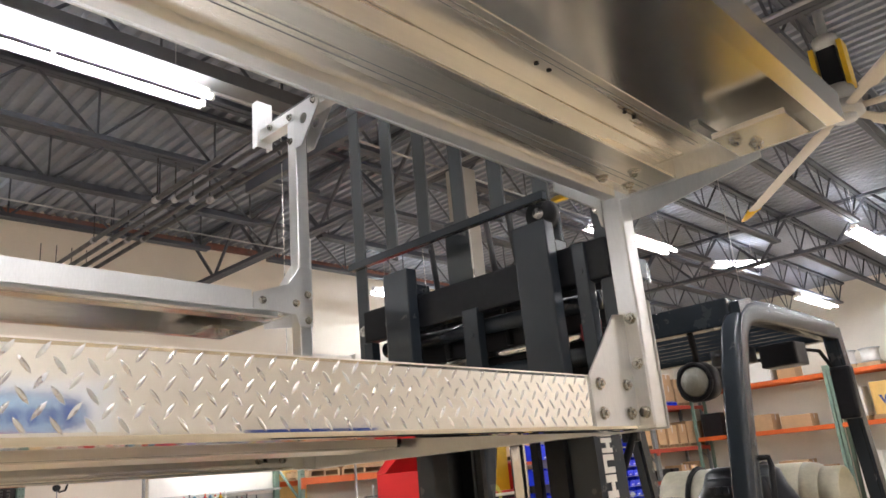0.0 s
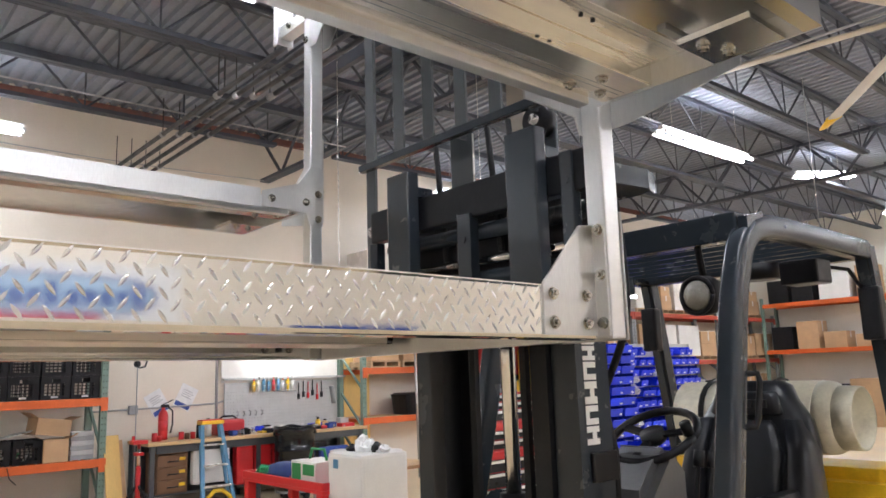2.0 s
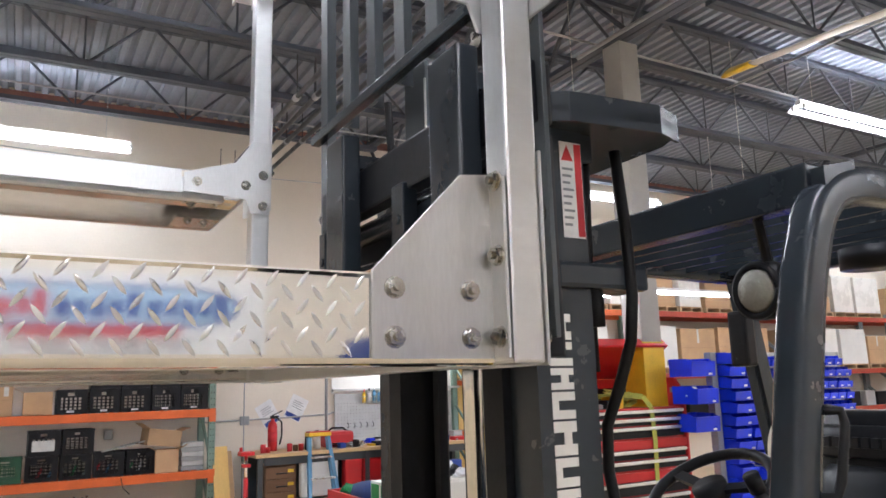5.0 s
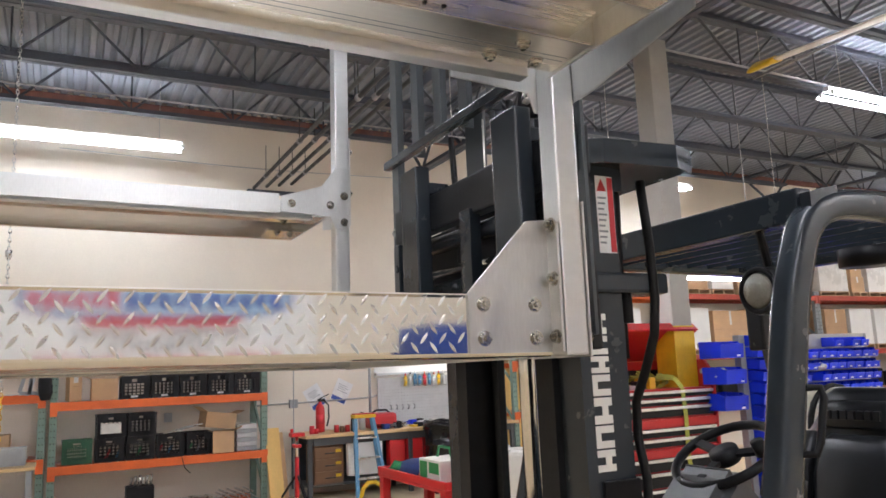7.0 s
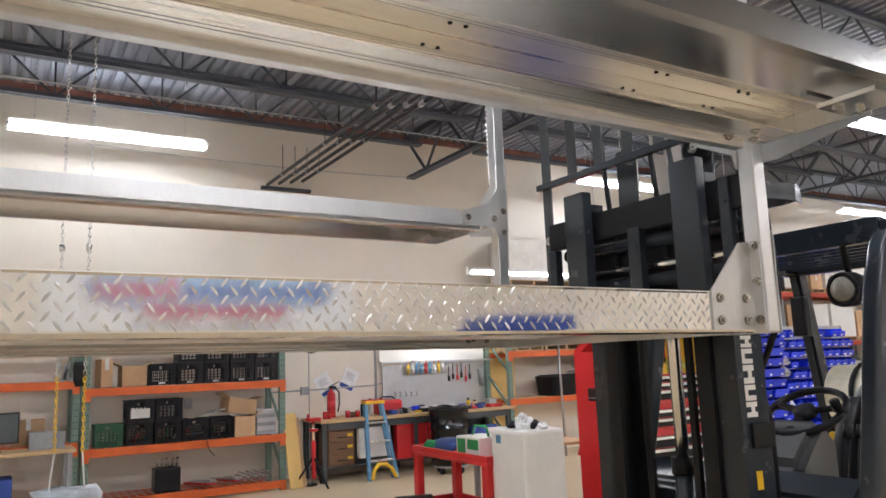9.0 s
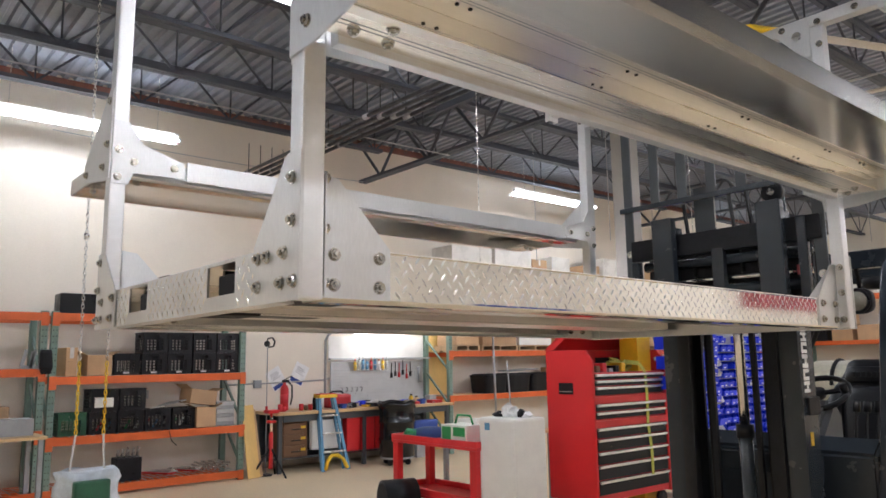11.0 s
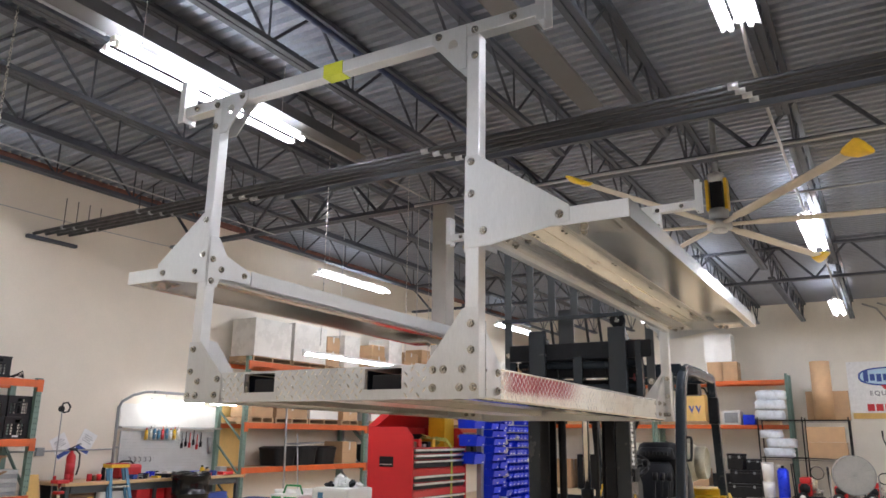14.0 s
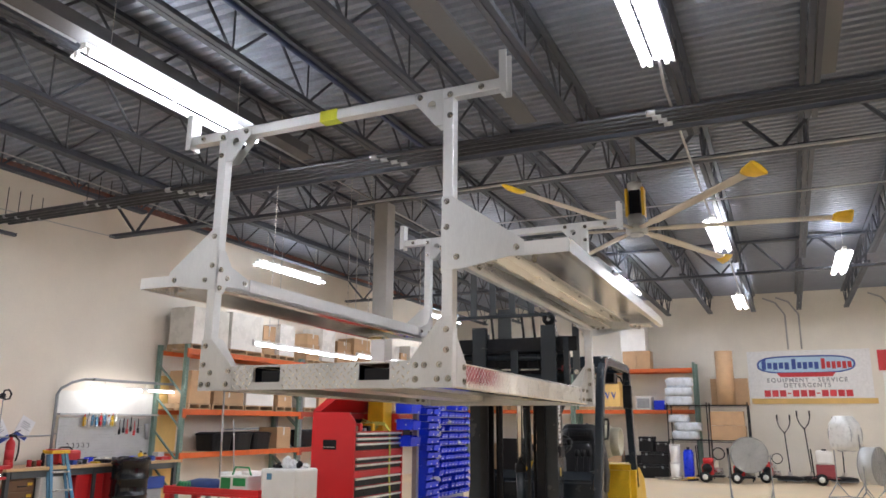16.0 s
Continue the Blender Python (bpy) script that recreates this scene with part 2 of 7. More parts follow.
def rod(bm, p, q, r, n=10, r2=None):
    p, q = Vector(p), Vector(q)
    d = (q - p).normalized()
    u = d.orthogonal().normalized()
    v = d.cross(u)
    r2 = r if r2 is None else r2
    rings = []
    for c, rad in ((p, r), (q, r2)):
        rings.append([bm.verts.new(c + rad * (math.cos(a) * u + math.sin(a) * v)) for a in (2 * math.pi * k / n for k in range(n))])
    for k in range(n):
        bm.faces.new((rings[0][k], rings[0][(k + 1) % n], rings[1][(k + 1) % n], rings[1][k]))
    bm.faces.new(rings[0][::-1])
    bm.faces.new(rings[1])
    return bm


def pipe(bm, pts, r, n=8):
    """A round tube along points, with mitred joints."""
    pts = [Vector(p) for p in pts]
    rings, u = [], None
    for i, p in enumerate(pts):
        d = (pts[min(i + 1, len(pts) - 1)] - pts[max(i - 1, 0)]).normalized()
        u = d.orthogonal().normalized() if u is None else (u - d * u.dot(d)).normalized()
        v = d.cross(u)
        rings.append([bm.verts.new(p + r * (math.cos(a) * u + math.sin(a) * v)) for a in (2 * math.pi * k / n for k in range(n))])
    for a, b in zip(rings, rings[1:]):
        for k in range(n):
            bm.faces.new((a[k], a[(k + 1) % n], b[(k + 1) % n], b[k]))
    bm.faces.new(rings[0][::-1])
    bm.faces.new(rings[-1])
    return bm


def bar(bm, p, q, w, h, up=(0, 0, 1)):
    """A square bar between two points, w wide and h high."""
    p, q = Vector(p), Vector(q)
    d = (q - p).normalized()
    s = d.cross(Vector(up)).normalized()
    t = s.cross(d)
    c = [[bm.verts.new(e + a * w / 2 * s + b * h / 2 * t) for a, b in ((-1, -1), (1, -1), (1, 1), (-1, 1))] for e in (p, q)]
    for k in range(4):
        bm.faces.new((c[0][k], c[0][(k + 1) % 4], c[1][(k + 1) % 4], c[1][k]))
    bm.faces.new(c[0][::-1])
    bm.faces.new(c[1])
    return bm


# ------------------------------------------------------------------ hall
X0, X1, Y0, Y1, ROOF = -9.66, 6.2, -9.0, 22.5, 5.62
structure("floor", box(B(), X0 - 0.3, X1 + 0.3, Y0 - 0.3, Y1 + 0.3, -0.2, 0), FLOOR, "sealed tan concrete warehouse floor with a dull shine", "floor")
structure("wall_west", box(B(), X0 - 0.25, X0, Y0, Y1, 0, ROOF + 0.3), WALL, "cream painted masonry warehouse wall", "wall")
structure("wall_north", box(B(), X0 - 0.25, X1 + 0.25, Y1, Y1 + 0.25, 0, ROOF + 0.3), WALL_END, "off-white painted warehouse end wall", "wall")
structure("wall_east", box(B(), X1, X1 + 0.25, Y0, Y1, 0, ROOF + 0.3), WALL, "cream painted warehouse side wall", "wall")
structure("wall_south", box(B(), X0 - 0.25, X1 + 0.25, Y0 - 0.25, Y0, 0, ROOF + 0.3), WALL, "cream painted warehouse wall behind the camera", "wall")
# roof deck: trapezoid ribs that run east to west
bm = B()
prof = []
y = Y0
while y < Y1:
    prof += [(y, 0), (y + 0.062, 0), (y + 0.080, 0.045), (y + 0.134, 0.045), (y + 0.152, 0.0)]
    y += 0.152
va = [[bm.verts.new((x, a, ROOF + b)) for a, b in prof] for x in (X0, X1)]
for k in range(len(prof) - 1):
    if prof[k + 1][0] > prof[k][0]:
        bm.faces.new((va[0][k], va[0][k + 1], va[1][k + 1], va[1][k]))
structure("ceiling", bm, DECK, "grey corrugated steel roof deck, unlined", "ceiling")
structure("roof_slab", box(B(), X0 - 0.3, X1 + 0.3, Y0 - 0.3, Y1 + 0.3, ROOF + 0.32, ROOF + 0.5), DECK, "roof above the steel deck", "roof")
structure("trim", box(B(), X0 + 0.001, X0 + 0.07, Y0, Y1, ROOF - 0.11, ROOF - 0.01), PRIMER, "red primer steel angle under the roof deck", "trim")


def truss(e, along, p0, p1, top, low, step_len, chord, web, inset, post=True):
    """The chords and webs of an open truss as parts of e, along x or y at its own zero."""
    def at(s, z, o=0.0):
        return (o, s, z) if along == "y" else (s, o, z)
    for o in (-chord * 0.6, chord * 0.6):
        part("top_chord", bar(B(), at(p0, top - 0.025, o), at(p1, top - 0.025, o), chord, 0.05), JOIST, e)
        part("bottom_chord", bar(B(), at(p0 + inset, low + 0.025, o), at(p1 - inset, low + 0.025, o), chord, 0.05), JOIST, e)
    n = max(2, round((p1 - p0) / step_len))
    step = (p1 - p0) / n
    for k in range(n):
        a = p0 + k * step
        part("web", rod(B(), at(a + 0.04, top - 0.03), at(a + step / 2, low + 0.03), web, 6), JOIST, e)
        part("web", rod(B(), at(a + step / 2, low + 0.03), at(a + step - 0.04, top - 0.03), web, 6), JOIST, e)
        if post:
            part("web_post", rod(B(), at(a + step / 2, low + 0.03), at(a + step / 2, top - 0.03), web * 0.7, 5), JOIST, e)


xs = [-8.26 + 1.27 * k for k in range(12)]
for a, b in ((Y0, -0.8), (-0.8, 6.6), (6.6, 14.6), (14.6, Y1)):
    first = thing("roof_joist", (0, 0, 0), "dark grey open-web steel roof joist", "joist", "roof joists", "structure")
    truss(first, "y", a, b, ROOF - 0.02, 4.98, 1.25, 0.06, 0.016, 0.5)
    first.location.x = xs[0]
    for x in xs[1:]:
        copy_thing(first, pose(x, 0, 0))
first = thing("roof_girder", (0, 0, 0), "dark steel truss girder under the roof joists", "girder", "girders", "structure")
truss(first, "x", X0 + 0.02, X1 - 0.02, ROOF - 0.075, 4.80, 1.27, 0.07, 0.026, 0.1, False)
first.location.y = -0.8
for y in (6.6, 14.6):
    copy_thing(first, pose(0, y, 0))


def column(x, y, guard):
    e = thing("steel_column", (x, y, 0), "pale square steel building column with a yellow lower part" if guard else "pale square steel building column", "column", "columns", "structure")
    part("shaft", box(B(), x - 0.115, x + 0.115, y - 0.115, y + 0.115, 0.02, 4.80, 0.012), PALEGREY, e)
    if guard:
        part("guard", box(B(), x - 0.125, x + 0.125, y - 0.125, y + 0.125, 0.02, 2.01, 0.008), YELLOW, e, "yellow painted column guard")
    part("base_plate", box(B(), x - 0.17, x + 0.17, y - 0.17, y + 0.17, 0, 0.02), GREY, e)


for x, y, guard in ((-3.93, 6.68, True),):
    column(x, y, guard)


def strip_lamp(x, y0, z, length=2.4, tubes=(-0.075, 0.075), turn=0.0):
    """Tubes under a white channel, between two slanted reflector wings; a lone tube has a narrow channel."""
    mid, half = (x, y0 + length / 2, z), length / 2
    e = thing("strip_light", (0, 0, 0), "lit eight-foot fluorescent strip light on a white channel", "ceiling light", "strip lights")
    lone = len(tubes) == 1
    glass = TUBE_LONE if lone else TUBE_WALL if x < -8 else TUBE_ON
    if lone:
        part("channel", box(B(), -0.016, 0.016, -half, half, 0.012, 0.04), FIXT, e)
    else:
        for s in (-1, 1):
            wing = [(s * 0.15, 0.0), (s * 0.148, -0.004), (s * 0.088, 0.030), (s * 0.090, 0.034)]
            part("reflector", prism(B(), wing, "y", -half, half), FIXT, e, "slanted white reflector wing")
            for yy in (-half + 0.02, 0.0, half - 0.02):
                part("wing_bracket", bar(B(), (s * 0.03, yy, 0.07), (s * 0.092, yy, 0.034), 0.025, 0.003), FIXT, e)
        part("channel", box(B(), -0.034, 0.034, -half + 0.01, half - 0.01, 0.045, 0.11), FIXT, e)
    for s in tubes:
        h = -0.012 if lone else 0.008
        part("tube", rod(B(), (s, -half + 0.03, h), (s, half - 0.03, h), 0.013 if lone else 0.02, 12), glass, e, "glowing white tube", True)
        for yy in (-half + 0.015, half - 0.015):
            part("socket", box(B(), s - 0.018, s + 0.018, yy - 0.014, yy + 0.014, h - 0.022, 0.03 if lone else 0.045), FIXT, e)
    for yy in (-half + 0.3, half - 0.3):
        part("hanger", rod(B(), (0, yy, 0.10), (0, yy, ROOF - 0.03 - z), 0.004, 5), STEEL, e)
    e.matrix_basis = pose(*mid, 0, 0, turn)
    return e


# unseen lamps: x of 5 and over added to brighten, y near -7 assumed
for x, y, z in ((-8.69, 0.56, 4.70), (-8.4, 9.3, 4.76), (-4.11, 1.38, 4.78), (-4.2, 9.72, 4.78), (0.58, 1.28, 4.78), (0.52, 9.5, 4.78), (0.42, 17.4, 4.78),
                (-1.9, 13.8, 4.78), (2.6, 12.8, 4.78), (-4.4, 18.7, 4.78), (-8.4, 17.4, 4.78), (-4.1, -6.9, 4.78), (0.58, -6.9, 4.78), (5.0, 1.1, 4.78), (5.0, -6.9, 4.78), (5.3, 9.6, 4.78), (5.4, 16.8, 4.78), (-8.69, -7.0, 4.78)):
    strip_lamp(x, y, z)
# a short lamp across, close behind the truss
strip_lamp(-4.45, 15.05, 5.12, 1.2, turn=-33)

# ------------------------------------------------------------------ the rack on the forks
RZ, DZ = 1.708, 1.82           # underside and top of its deck
PL, PR = (-1.185, -1.134), (0.094, 0.145)   # the posts, west and east
PN, PF = (0.018, 0.069), (2.457, 2.508)     # near and far
rack = thing("truck_rack", (-0.515, 1.22, RZ), "bolted aluminium truck rack with tread-plate deck, held on forks", "truck rack")


def bolt(p, axis, sign=1.0, r=0.0105, parent=None):
    """A washer and hex head, its axis along x, y or z."""
    bm = B()
    d = Vector({"x": (1, 0, 0), "y": (0, 1, 0), "z": (0, 0, 1)}[axis]) * sign
    p = Vector(p)
    rod(bm, p, p + d * 0.0025, r * 1.35, 12)
    rod(bm, p + d * 0.002, p + d * 0.0095, r * 1.08, 6)
    rod(bm, p + d * 0.0095, p + d * 0.014, r * 0.52, 8)
    part("bolt", bm, BOLT, parent or rack)


def lug(bm, p, u, v, n, length=0.0255, width=0.0062, h=0.0007):
    """One raised lens-shaped lug of tread plate with a soft ridge."""
    rim = [(-0.5, 0.0), (-0.26, -0.38), (0.0, -0.5), (0.26, -0.38), (0.5, 0.0), (0.26, 0.38), (0.0, 0.5), (-0.26, 0.38)]
    lo = [bm.verts.new(p + u * length * a + v * width * b) for a, b in rim]
    hi = [bm.verts.new(p + u * length * a * 0.72 + v * width * b * 0.45 + n * h) for a, b in rim]
    for k in range(8):
        bm.faces.new((lo[k], lo[(k + 1) % 8], hi[(k + 1) % 8], hi[k]))
    bm.faces.new(hi)


def tread(org, du, dv, lu, lv, pitch=0.0352):
    """Lugs over a face lu by lv: rows of one slant, with rows of the other slant between them."""
    bm = B()
    org, du, dv = Vector(org), Vector(du), Vector(dv)
    n = du.cross(dv)
    a, b = (du * 0.75 + dv).normalized(), (du * 0.75 - dv).normalized()
    nu, nv = int(lu / pitch), int(lv / pitch + 0.5)
    for i in range(2 * nu):
        for j in range(2 * nv):
            if (i + j) % 2:
                continue
            p = org + du * (i + 0.5) * lu / (2 * nu) + dv * (j + 0.5) * lv / (2 * nv)
            u = a if j % 2 else b
            lug(bm, p, u, n.cross(u), n)
    return bm


# deck: end beams with fork pockets, side beams, top sheet, cross channels below
yn, yf = 0.0195, 2.5065
def end_beam(y0, y1):
    """One plate with two fork openings cut through it."""
    bm = B()
    cx = (-1.13, -0.868, -0.715, -0.298, -0.146, 0.10)
    cz = (RZ, 1.742, 1.812, DZ)
    v = {(i, j, k): bm.verts.new((x, y, z)) for i, x in enumerate(cx) for j, z in enumerate(cz) for k, y in enumerate((y0, y1))}
    full = [(i, j) for i in range(5) for j in range(3) if not (j == 1 and i in (1, 3))]
    for i, j in full:
        bm.faces.new((v[i, j, 0], v[i + 1, j, 0], v[i + 1, j + 1, 0], v[i, j + 1, 0]))
        bm.faces.new((v[i, j, 1], v[i, j + 1, 1], v[i + 1, j + 1, 1], v[i + 1, j, 1]))
        for di, dj, p, q in ((-1, 0, (i, j), (i, j + 1)), (1, 0, (i + 1, j), (i + 1, j + 1)), (0, -1, (i, j), (i + 1, j)), (0, 1, (i, j + 1), (i + 1, j + 1))):
            if (i + di, j + dj) not in full:
                bm.faces.new((v[(*p, 0)], v[(*q, 0)], v[(*q, 1)], v[(*p, 1)]))
    bmesh.ops.recalc_face_normals(bm, faces=bm.faces)
    return bm
part("end_beam", end_beam(yn, yn + 0.006), ALU_GUS, rack)
part("end_beam", end_beam(yf - 0.006, yf), ALU, rack)
for y0, y1 in ((yn + 0.0062, yn + 0.05), (yf - 0.05, yf - 0.0062)):
    part("end_flange", box(B(), -1.06, 0.03, y0, y1, RZ, RZ + 0.005), ALU, rack)
for x, s in ((0.106, 1), (-1.146, -1)):
    r, t = 0.013, 0.005
    def fold(rad, o):
        """The folded corner in x and z, from the underside up to the plate."""
        return [(x - s * (r - rad * math.sin(q)), RZ + r - rad * math.cos(q)) for q in (math.pi / 2 * k / 5 for k in range(6))]
    outer = [(x - s * 0.05, RZ)] + fold(r, 0) + [(x, DZ - 0.006), (x - s * 0.002, DZ - 0.001), (x - s * 0.006, DZ + 0.001)]
    inner = [(x - s * 0.006, DZ - 0.006)] + fold(r - t, 0)[::-1] + [(x - s * 0.05, RZ + t)]
    part("side_beam", prism(B(), outer + inner, "y", 0.072, 2.455), ALU_PLATE, rack, "polished tread-plate side of the deck")
part("tread_pattern", tread((0.1061, 0.265, RZ + 0.012), (0, 1, 0), (0, 0, 1), 2.005, DZ - RZ - 0.016), ALU_LUG, rack, "", True)
part("tread_pattern", tread((-0.705, yn - 0.0001, RZ + 0.004), (1, 0, 0), (0, 0, 1), 0.40, DZ - RZ - 0.008), ALU_PLATE, rack, "", True)
part("tread_pattern", tread((-0.14, yn - 0.0001, RZ + 0.004), (1, 0, 0), (0, 0, 1), 0.095, DZ - RZ - 0.008), ALU_PLATE, rack, "", True)
part("tread_pattern", tread((-0.985, yn - 0.0001, RZ + 0.004), (1, 0, 0), (0, 0, 1), 0.11, DZ - RZ - 0.008), ALU_PLATE, rack, "", True)
part("tread_pattern", tread((-1.1461, 2.27, RZ + 0.012), (0, -1, 0), (0, 0, 1), 2.005, DZ - RZ - 0.016), ALU_LUG, rack, "", True)
part("deck_sheet", box(B(), -1.134, 0.104, yn + 0.008, yf - 0.008, DZ - 0.005, DZ + 0.0015), ALU_FLANGE, rack)
for y in (0.42, 0.92, 1.42, 1.92):
    part("cross_channel", prism(B(), [(y - 0.03, 1.796), (y + 0.03, 1.796), (y + 0.03, DZ - 0.006), (y + 0.025, DZ - 0.006), (y + 0.025, 1.80), (y - 0.025, 1.80), (y - 0.025, DZ - 0.006), (y - 0.03, DZ - 0.006)], "x", -1.13, 0.10), ALU, rack)
for h0, h1 in ((-0.868, -0.715), (-0.298, -0.146)):
    part("pocket_plate", box(B(), h0 - 0.03, h1 + 0.03, yn + 0.051, yf - 0.051, 1.7365, 1.7405), ALU_FLANGE, rack, "plate below the fork pocket")
    # thin navy sheet stands in for the dark view through the pocket
    part("pocket_liner", box(B(), h0 - 0.01, h1 + 0.01, yn + 0.055, yf - 0.055, 1.7408, 1.742), POCKET, rack, "navy sheet added to darken the inside of the fork pocket")
for x in (-0.90, -0.683, -0.33, -0.114):
    part("pocket_wall", box(B(), x, x + 0.003, yn + 0.051, yf - 0.051, 1.741, DZ - 0.006), ALU_FLANGE, rack)
    inner = x + 0.0032 if x in (-0.90, -0.33) else x - 0.0014
    part("pocket_liner", box(B(), inner, inner + 0.0012, yn + 0.055, yf - 0.055, 1.7425, DZ - 0.007), POCKET, rack, "navy sheet added to darken the inside of the fork pocket")
# bolt ends inside the side plates
for x, s in ((0.100, -1), (-1.140, 1)):
    for y in (0.155, 0.25, 2.29, 2.38):
        for z in (1.743, 1.803):
            bolt((x, y, z), "x", s, 0.009)
# posts, gussets
for px in (PL, PR):
    for py in (PN, PF):
        part("post", box(B(), px[0], px[1], py[0], py[1], RZ, 2.9855, 0.005), ALU, rack, "square aluminium tube post")
T = 0.005
for face, s in ((PN[0], -1), (PF[1], 1)):
    y0, y1 = sorted((face + 0.0005 * s, face + T * s))
    part("corner_gusset", prism(B(), [(0.149, 1.706), (-0.045, 1.706), (-0.045, 1.825), (0.064, 1.965), (0.083, 1.992), (0.095, 1.998), (0.149, 1.998)], "y", y0, y1, 0.0012), ALU_GUS, rack, "bolted plate gusset")
    part("corner_gusset", prism(B(), [(-1.189, 1.706), (-0.99, 1.706), (-0.99, 1.815), (-1.10, 1.925), (-1.125, 1.95), (-1.189, 1.95)], "y", y0, y1, 0.0012), ALU_GUS, rack, "bolted plate gusset")
    part("shelf_gusset", prism(B(), [(0.093, 2.523), (0.14, 2.523), (0.465, 2.295), (0.465, 2.243), (0.19, 2.198), (0.093, 2.196)], "y", y0, y1, 0.0012), ALU_GUS, rack, "large plate gusset under the shelf end")
    part("shelf_gusset", prism(B(), [(-1.134, 2.515), (-1.165, 2.515), (-1.44, 2.305), (-1.44, 2.24), (-1.19, 2.2), (-1.134, 2.2)], "y", y0, y1, 0.0012), ALU_GUS, rack, "large plate gusset under the shelf end")
    yy = y0 if s < 0 else y1
    for p in ((0.02, 1.80), (-0.02, 1.742), (-0.02, 1.80), (0.09, 1.80), (0.08, 1.742), (0.13, 1.742), (0.121, 1.86), (0.120, 1.945), (0.118, 2.50), (0.118, 2.385), (0.165, 2.25), (0.432, 2.268),
              (-1.16, 1.92), (-1.165, 1.83), (-1.12, 1.79), (-1.17, 1.735), (-1.125, 1.735), (-1.01, 1.797), (-1.02, 1.735), (-1.16, 2.47), (-1.16, 2.32), (-1.20, 2.25), (-1.40, 2.262)):
        bolt((p[0], yy, p[1]), "y", s)
# L plates on the deck sides, folded onto the posts
for px, s in ((0.106, 1), (-1.146, -1)):
    x0, x1 = sorted((px, px + T * s))
    for py, d in ((PN[1], 1), (PF[0], -1)):
        a = py + d * 0.002
        part("side_gusset", prism(B(), [(a, 1.716), (a + d * 0.18, 1.716), (a + d * 0.18, 1.823), (a + d * 0.05, 1.96), (a, 1.966)], "x", x0, x1, 0.001), ALU_GUS, rack, "folded side gusset plate")
        xa, xb = sorted((px, px + 0.038 * s))
        ya, yb = sorted((a, a + d * T))
        part("gusset_flange", prism(B(), [(xa, 1.716), (xb, 1.716), (xb, 1.955), (xa, 1.966)], "y", ya, yb, 0.001), ALU_GUS, rack)
        for q in ((0.150, 1.742), (0.150, 1.803), (0.041, 1.742), (0.041, 1.803)):
            bolt((px + T * s, a + d * q[0], q[1]), "x", s)
        for z in (1.743, 1.85, 1.952):
            bolt((px + 0.022 * s, a + d * T, z), "y", d)


def shelf(x0, x1, inner, s):
    """A folded sheet tray: low inner channel, an upright step, the flat pan and an outer lip. inner: the post side; s: the way outwards."""
    z, low = 2.286, 2.236
    ya, yb = 0.017, 2.445
    brushed = ALU_FLANGE if s > 0 else ALU_SHEET
    def at(d):
        return inner + s * d
    t = 0.004
    wide = x1 - x0 + 0.006
    prof = [(at(0.031), low), (at(0.155), low), (at(0.155), z - t), (at(wide - 0.004), z - t), (at(wide - 0.004), low), (at(wide - 0.032), low), (at(wide - 0.032), low - t), (at(wide), low - t), (at(wide), z + 0.004), (at(wide - 0.006), z + 0.004), (at(wide - 0.006), z), (at(0.151), z), (at(0.151), low + t), (at(0.031), low + t)]
    e = part("shelf", prism(B(), prof, "y", ya + 0.004, yb - 0.004), ALU_SHEET, rack, "folded aluminium shelf tray")
    part("edge_rail", box(B(), *sorted((at(0), at(0.0305))), ya + 0.06, yb - 0.06, z - 0.068, z - 0.0045, 0.003), ALU, e)
    f = part("rail_flange", box(B(), *sorted((at(0.033), at(0.154))), ya + 0.012, yb - 0.012, low - 0.002, low - 0.0003), brushed, e, "brushed flange along the shelf's inner edge")
    for d in (0.08, 0.095):
        part("flange_groove", box(B(), *sorted((at(d), at(d + 0.0016))), ya + 0.02, yb - 0.02, low - 0.0026, low - 0.0021), GREY, f)
    part("step_face", box(B(), *sorted((at(0.1552), at(0.1568))), ya + 0.01, yb - 0.01, low + 0.001, z - t - 0.002), ALU_PLATE, e, "polished upright step of the shelf")
    # thin added strip imitates the gold reflection on the flat pan; rivets are real
    strip = part("stiffener", box(B(), *sorted((at(0.158), at(0.248))), ya + 0.02, yb - 0.02, z - t - 0.0016, z - t - 0.0002), brushed, e, "riveted brushed strip imitating a gold reflection below the shelf")
    for d in (0.222, 0.232):
        part("strip_groove", box(B(), *sorted((at(d), at(d + 0.0014))), ya + 0.04, yb - 0.04, z - t - 0.0021, z - t - 0.0017), GREY, strip)
    low = z - t
    for y, d in ((ya, 1), (yb, -1)):
        part("end_lip", box(B(), x0, x1, *sorted((y, y + d * 0.0038)), z - 0.054, z + 0.003), ALU, e)
        part("corner_plate", box(B(), *sorted((at(0.30), at(0.442))), *sorted((y + d * 0.005, y + d * 0.14)), 2.2325, 2.244), ALU_SHEET, e, "corner plate bolted below the shelf end")
        part("corner_notch", box(B(), *sorted((at(0.262), at(0.28))), *sorted((y + d * 0.005, y + d * 0.14)), low - 0.006, low - 0.0002), GREY, e)
        for q in (0.33, 0.35):
            bolt((at(q), y + d * (0.10 if q < 0.34 else 0.045), 2.2325), "z", -1, parent=e)
        for q, w in ((0.07, 0.03), (0.12, 0.09), (0.06, 0.12)):
            bolt((at(q), y + d * (w + 0.04), 2.234), "z", -1, parent=e)
    for y in (0.235, 0.78, 1.32, 1.86, 2.14):
        for d in (0, 0.035):
            part("rivet", rod(B(), (at(0.21), y + d, low - 0.0016), (at(0.21), y + d, low - 0.005), 0.0045, 8), HOLE, strip)
shelf(0.149, 0.649, 0.145, 1)
shelf(-1.636, -1.164, -1.16, -1)
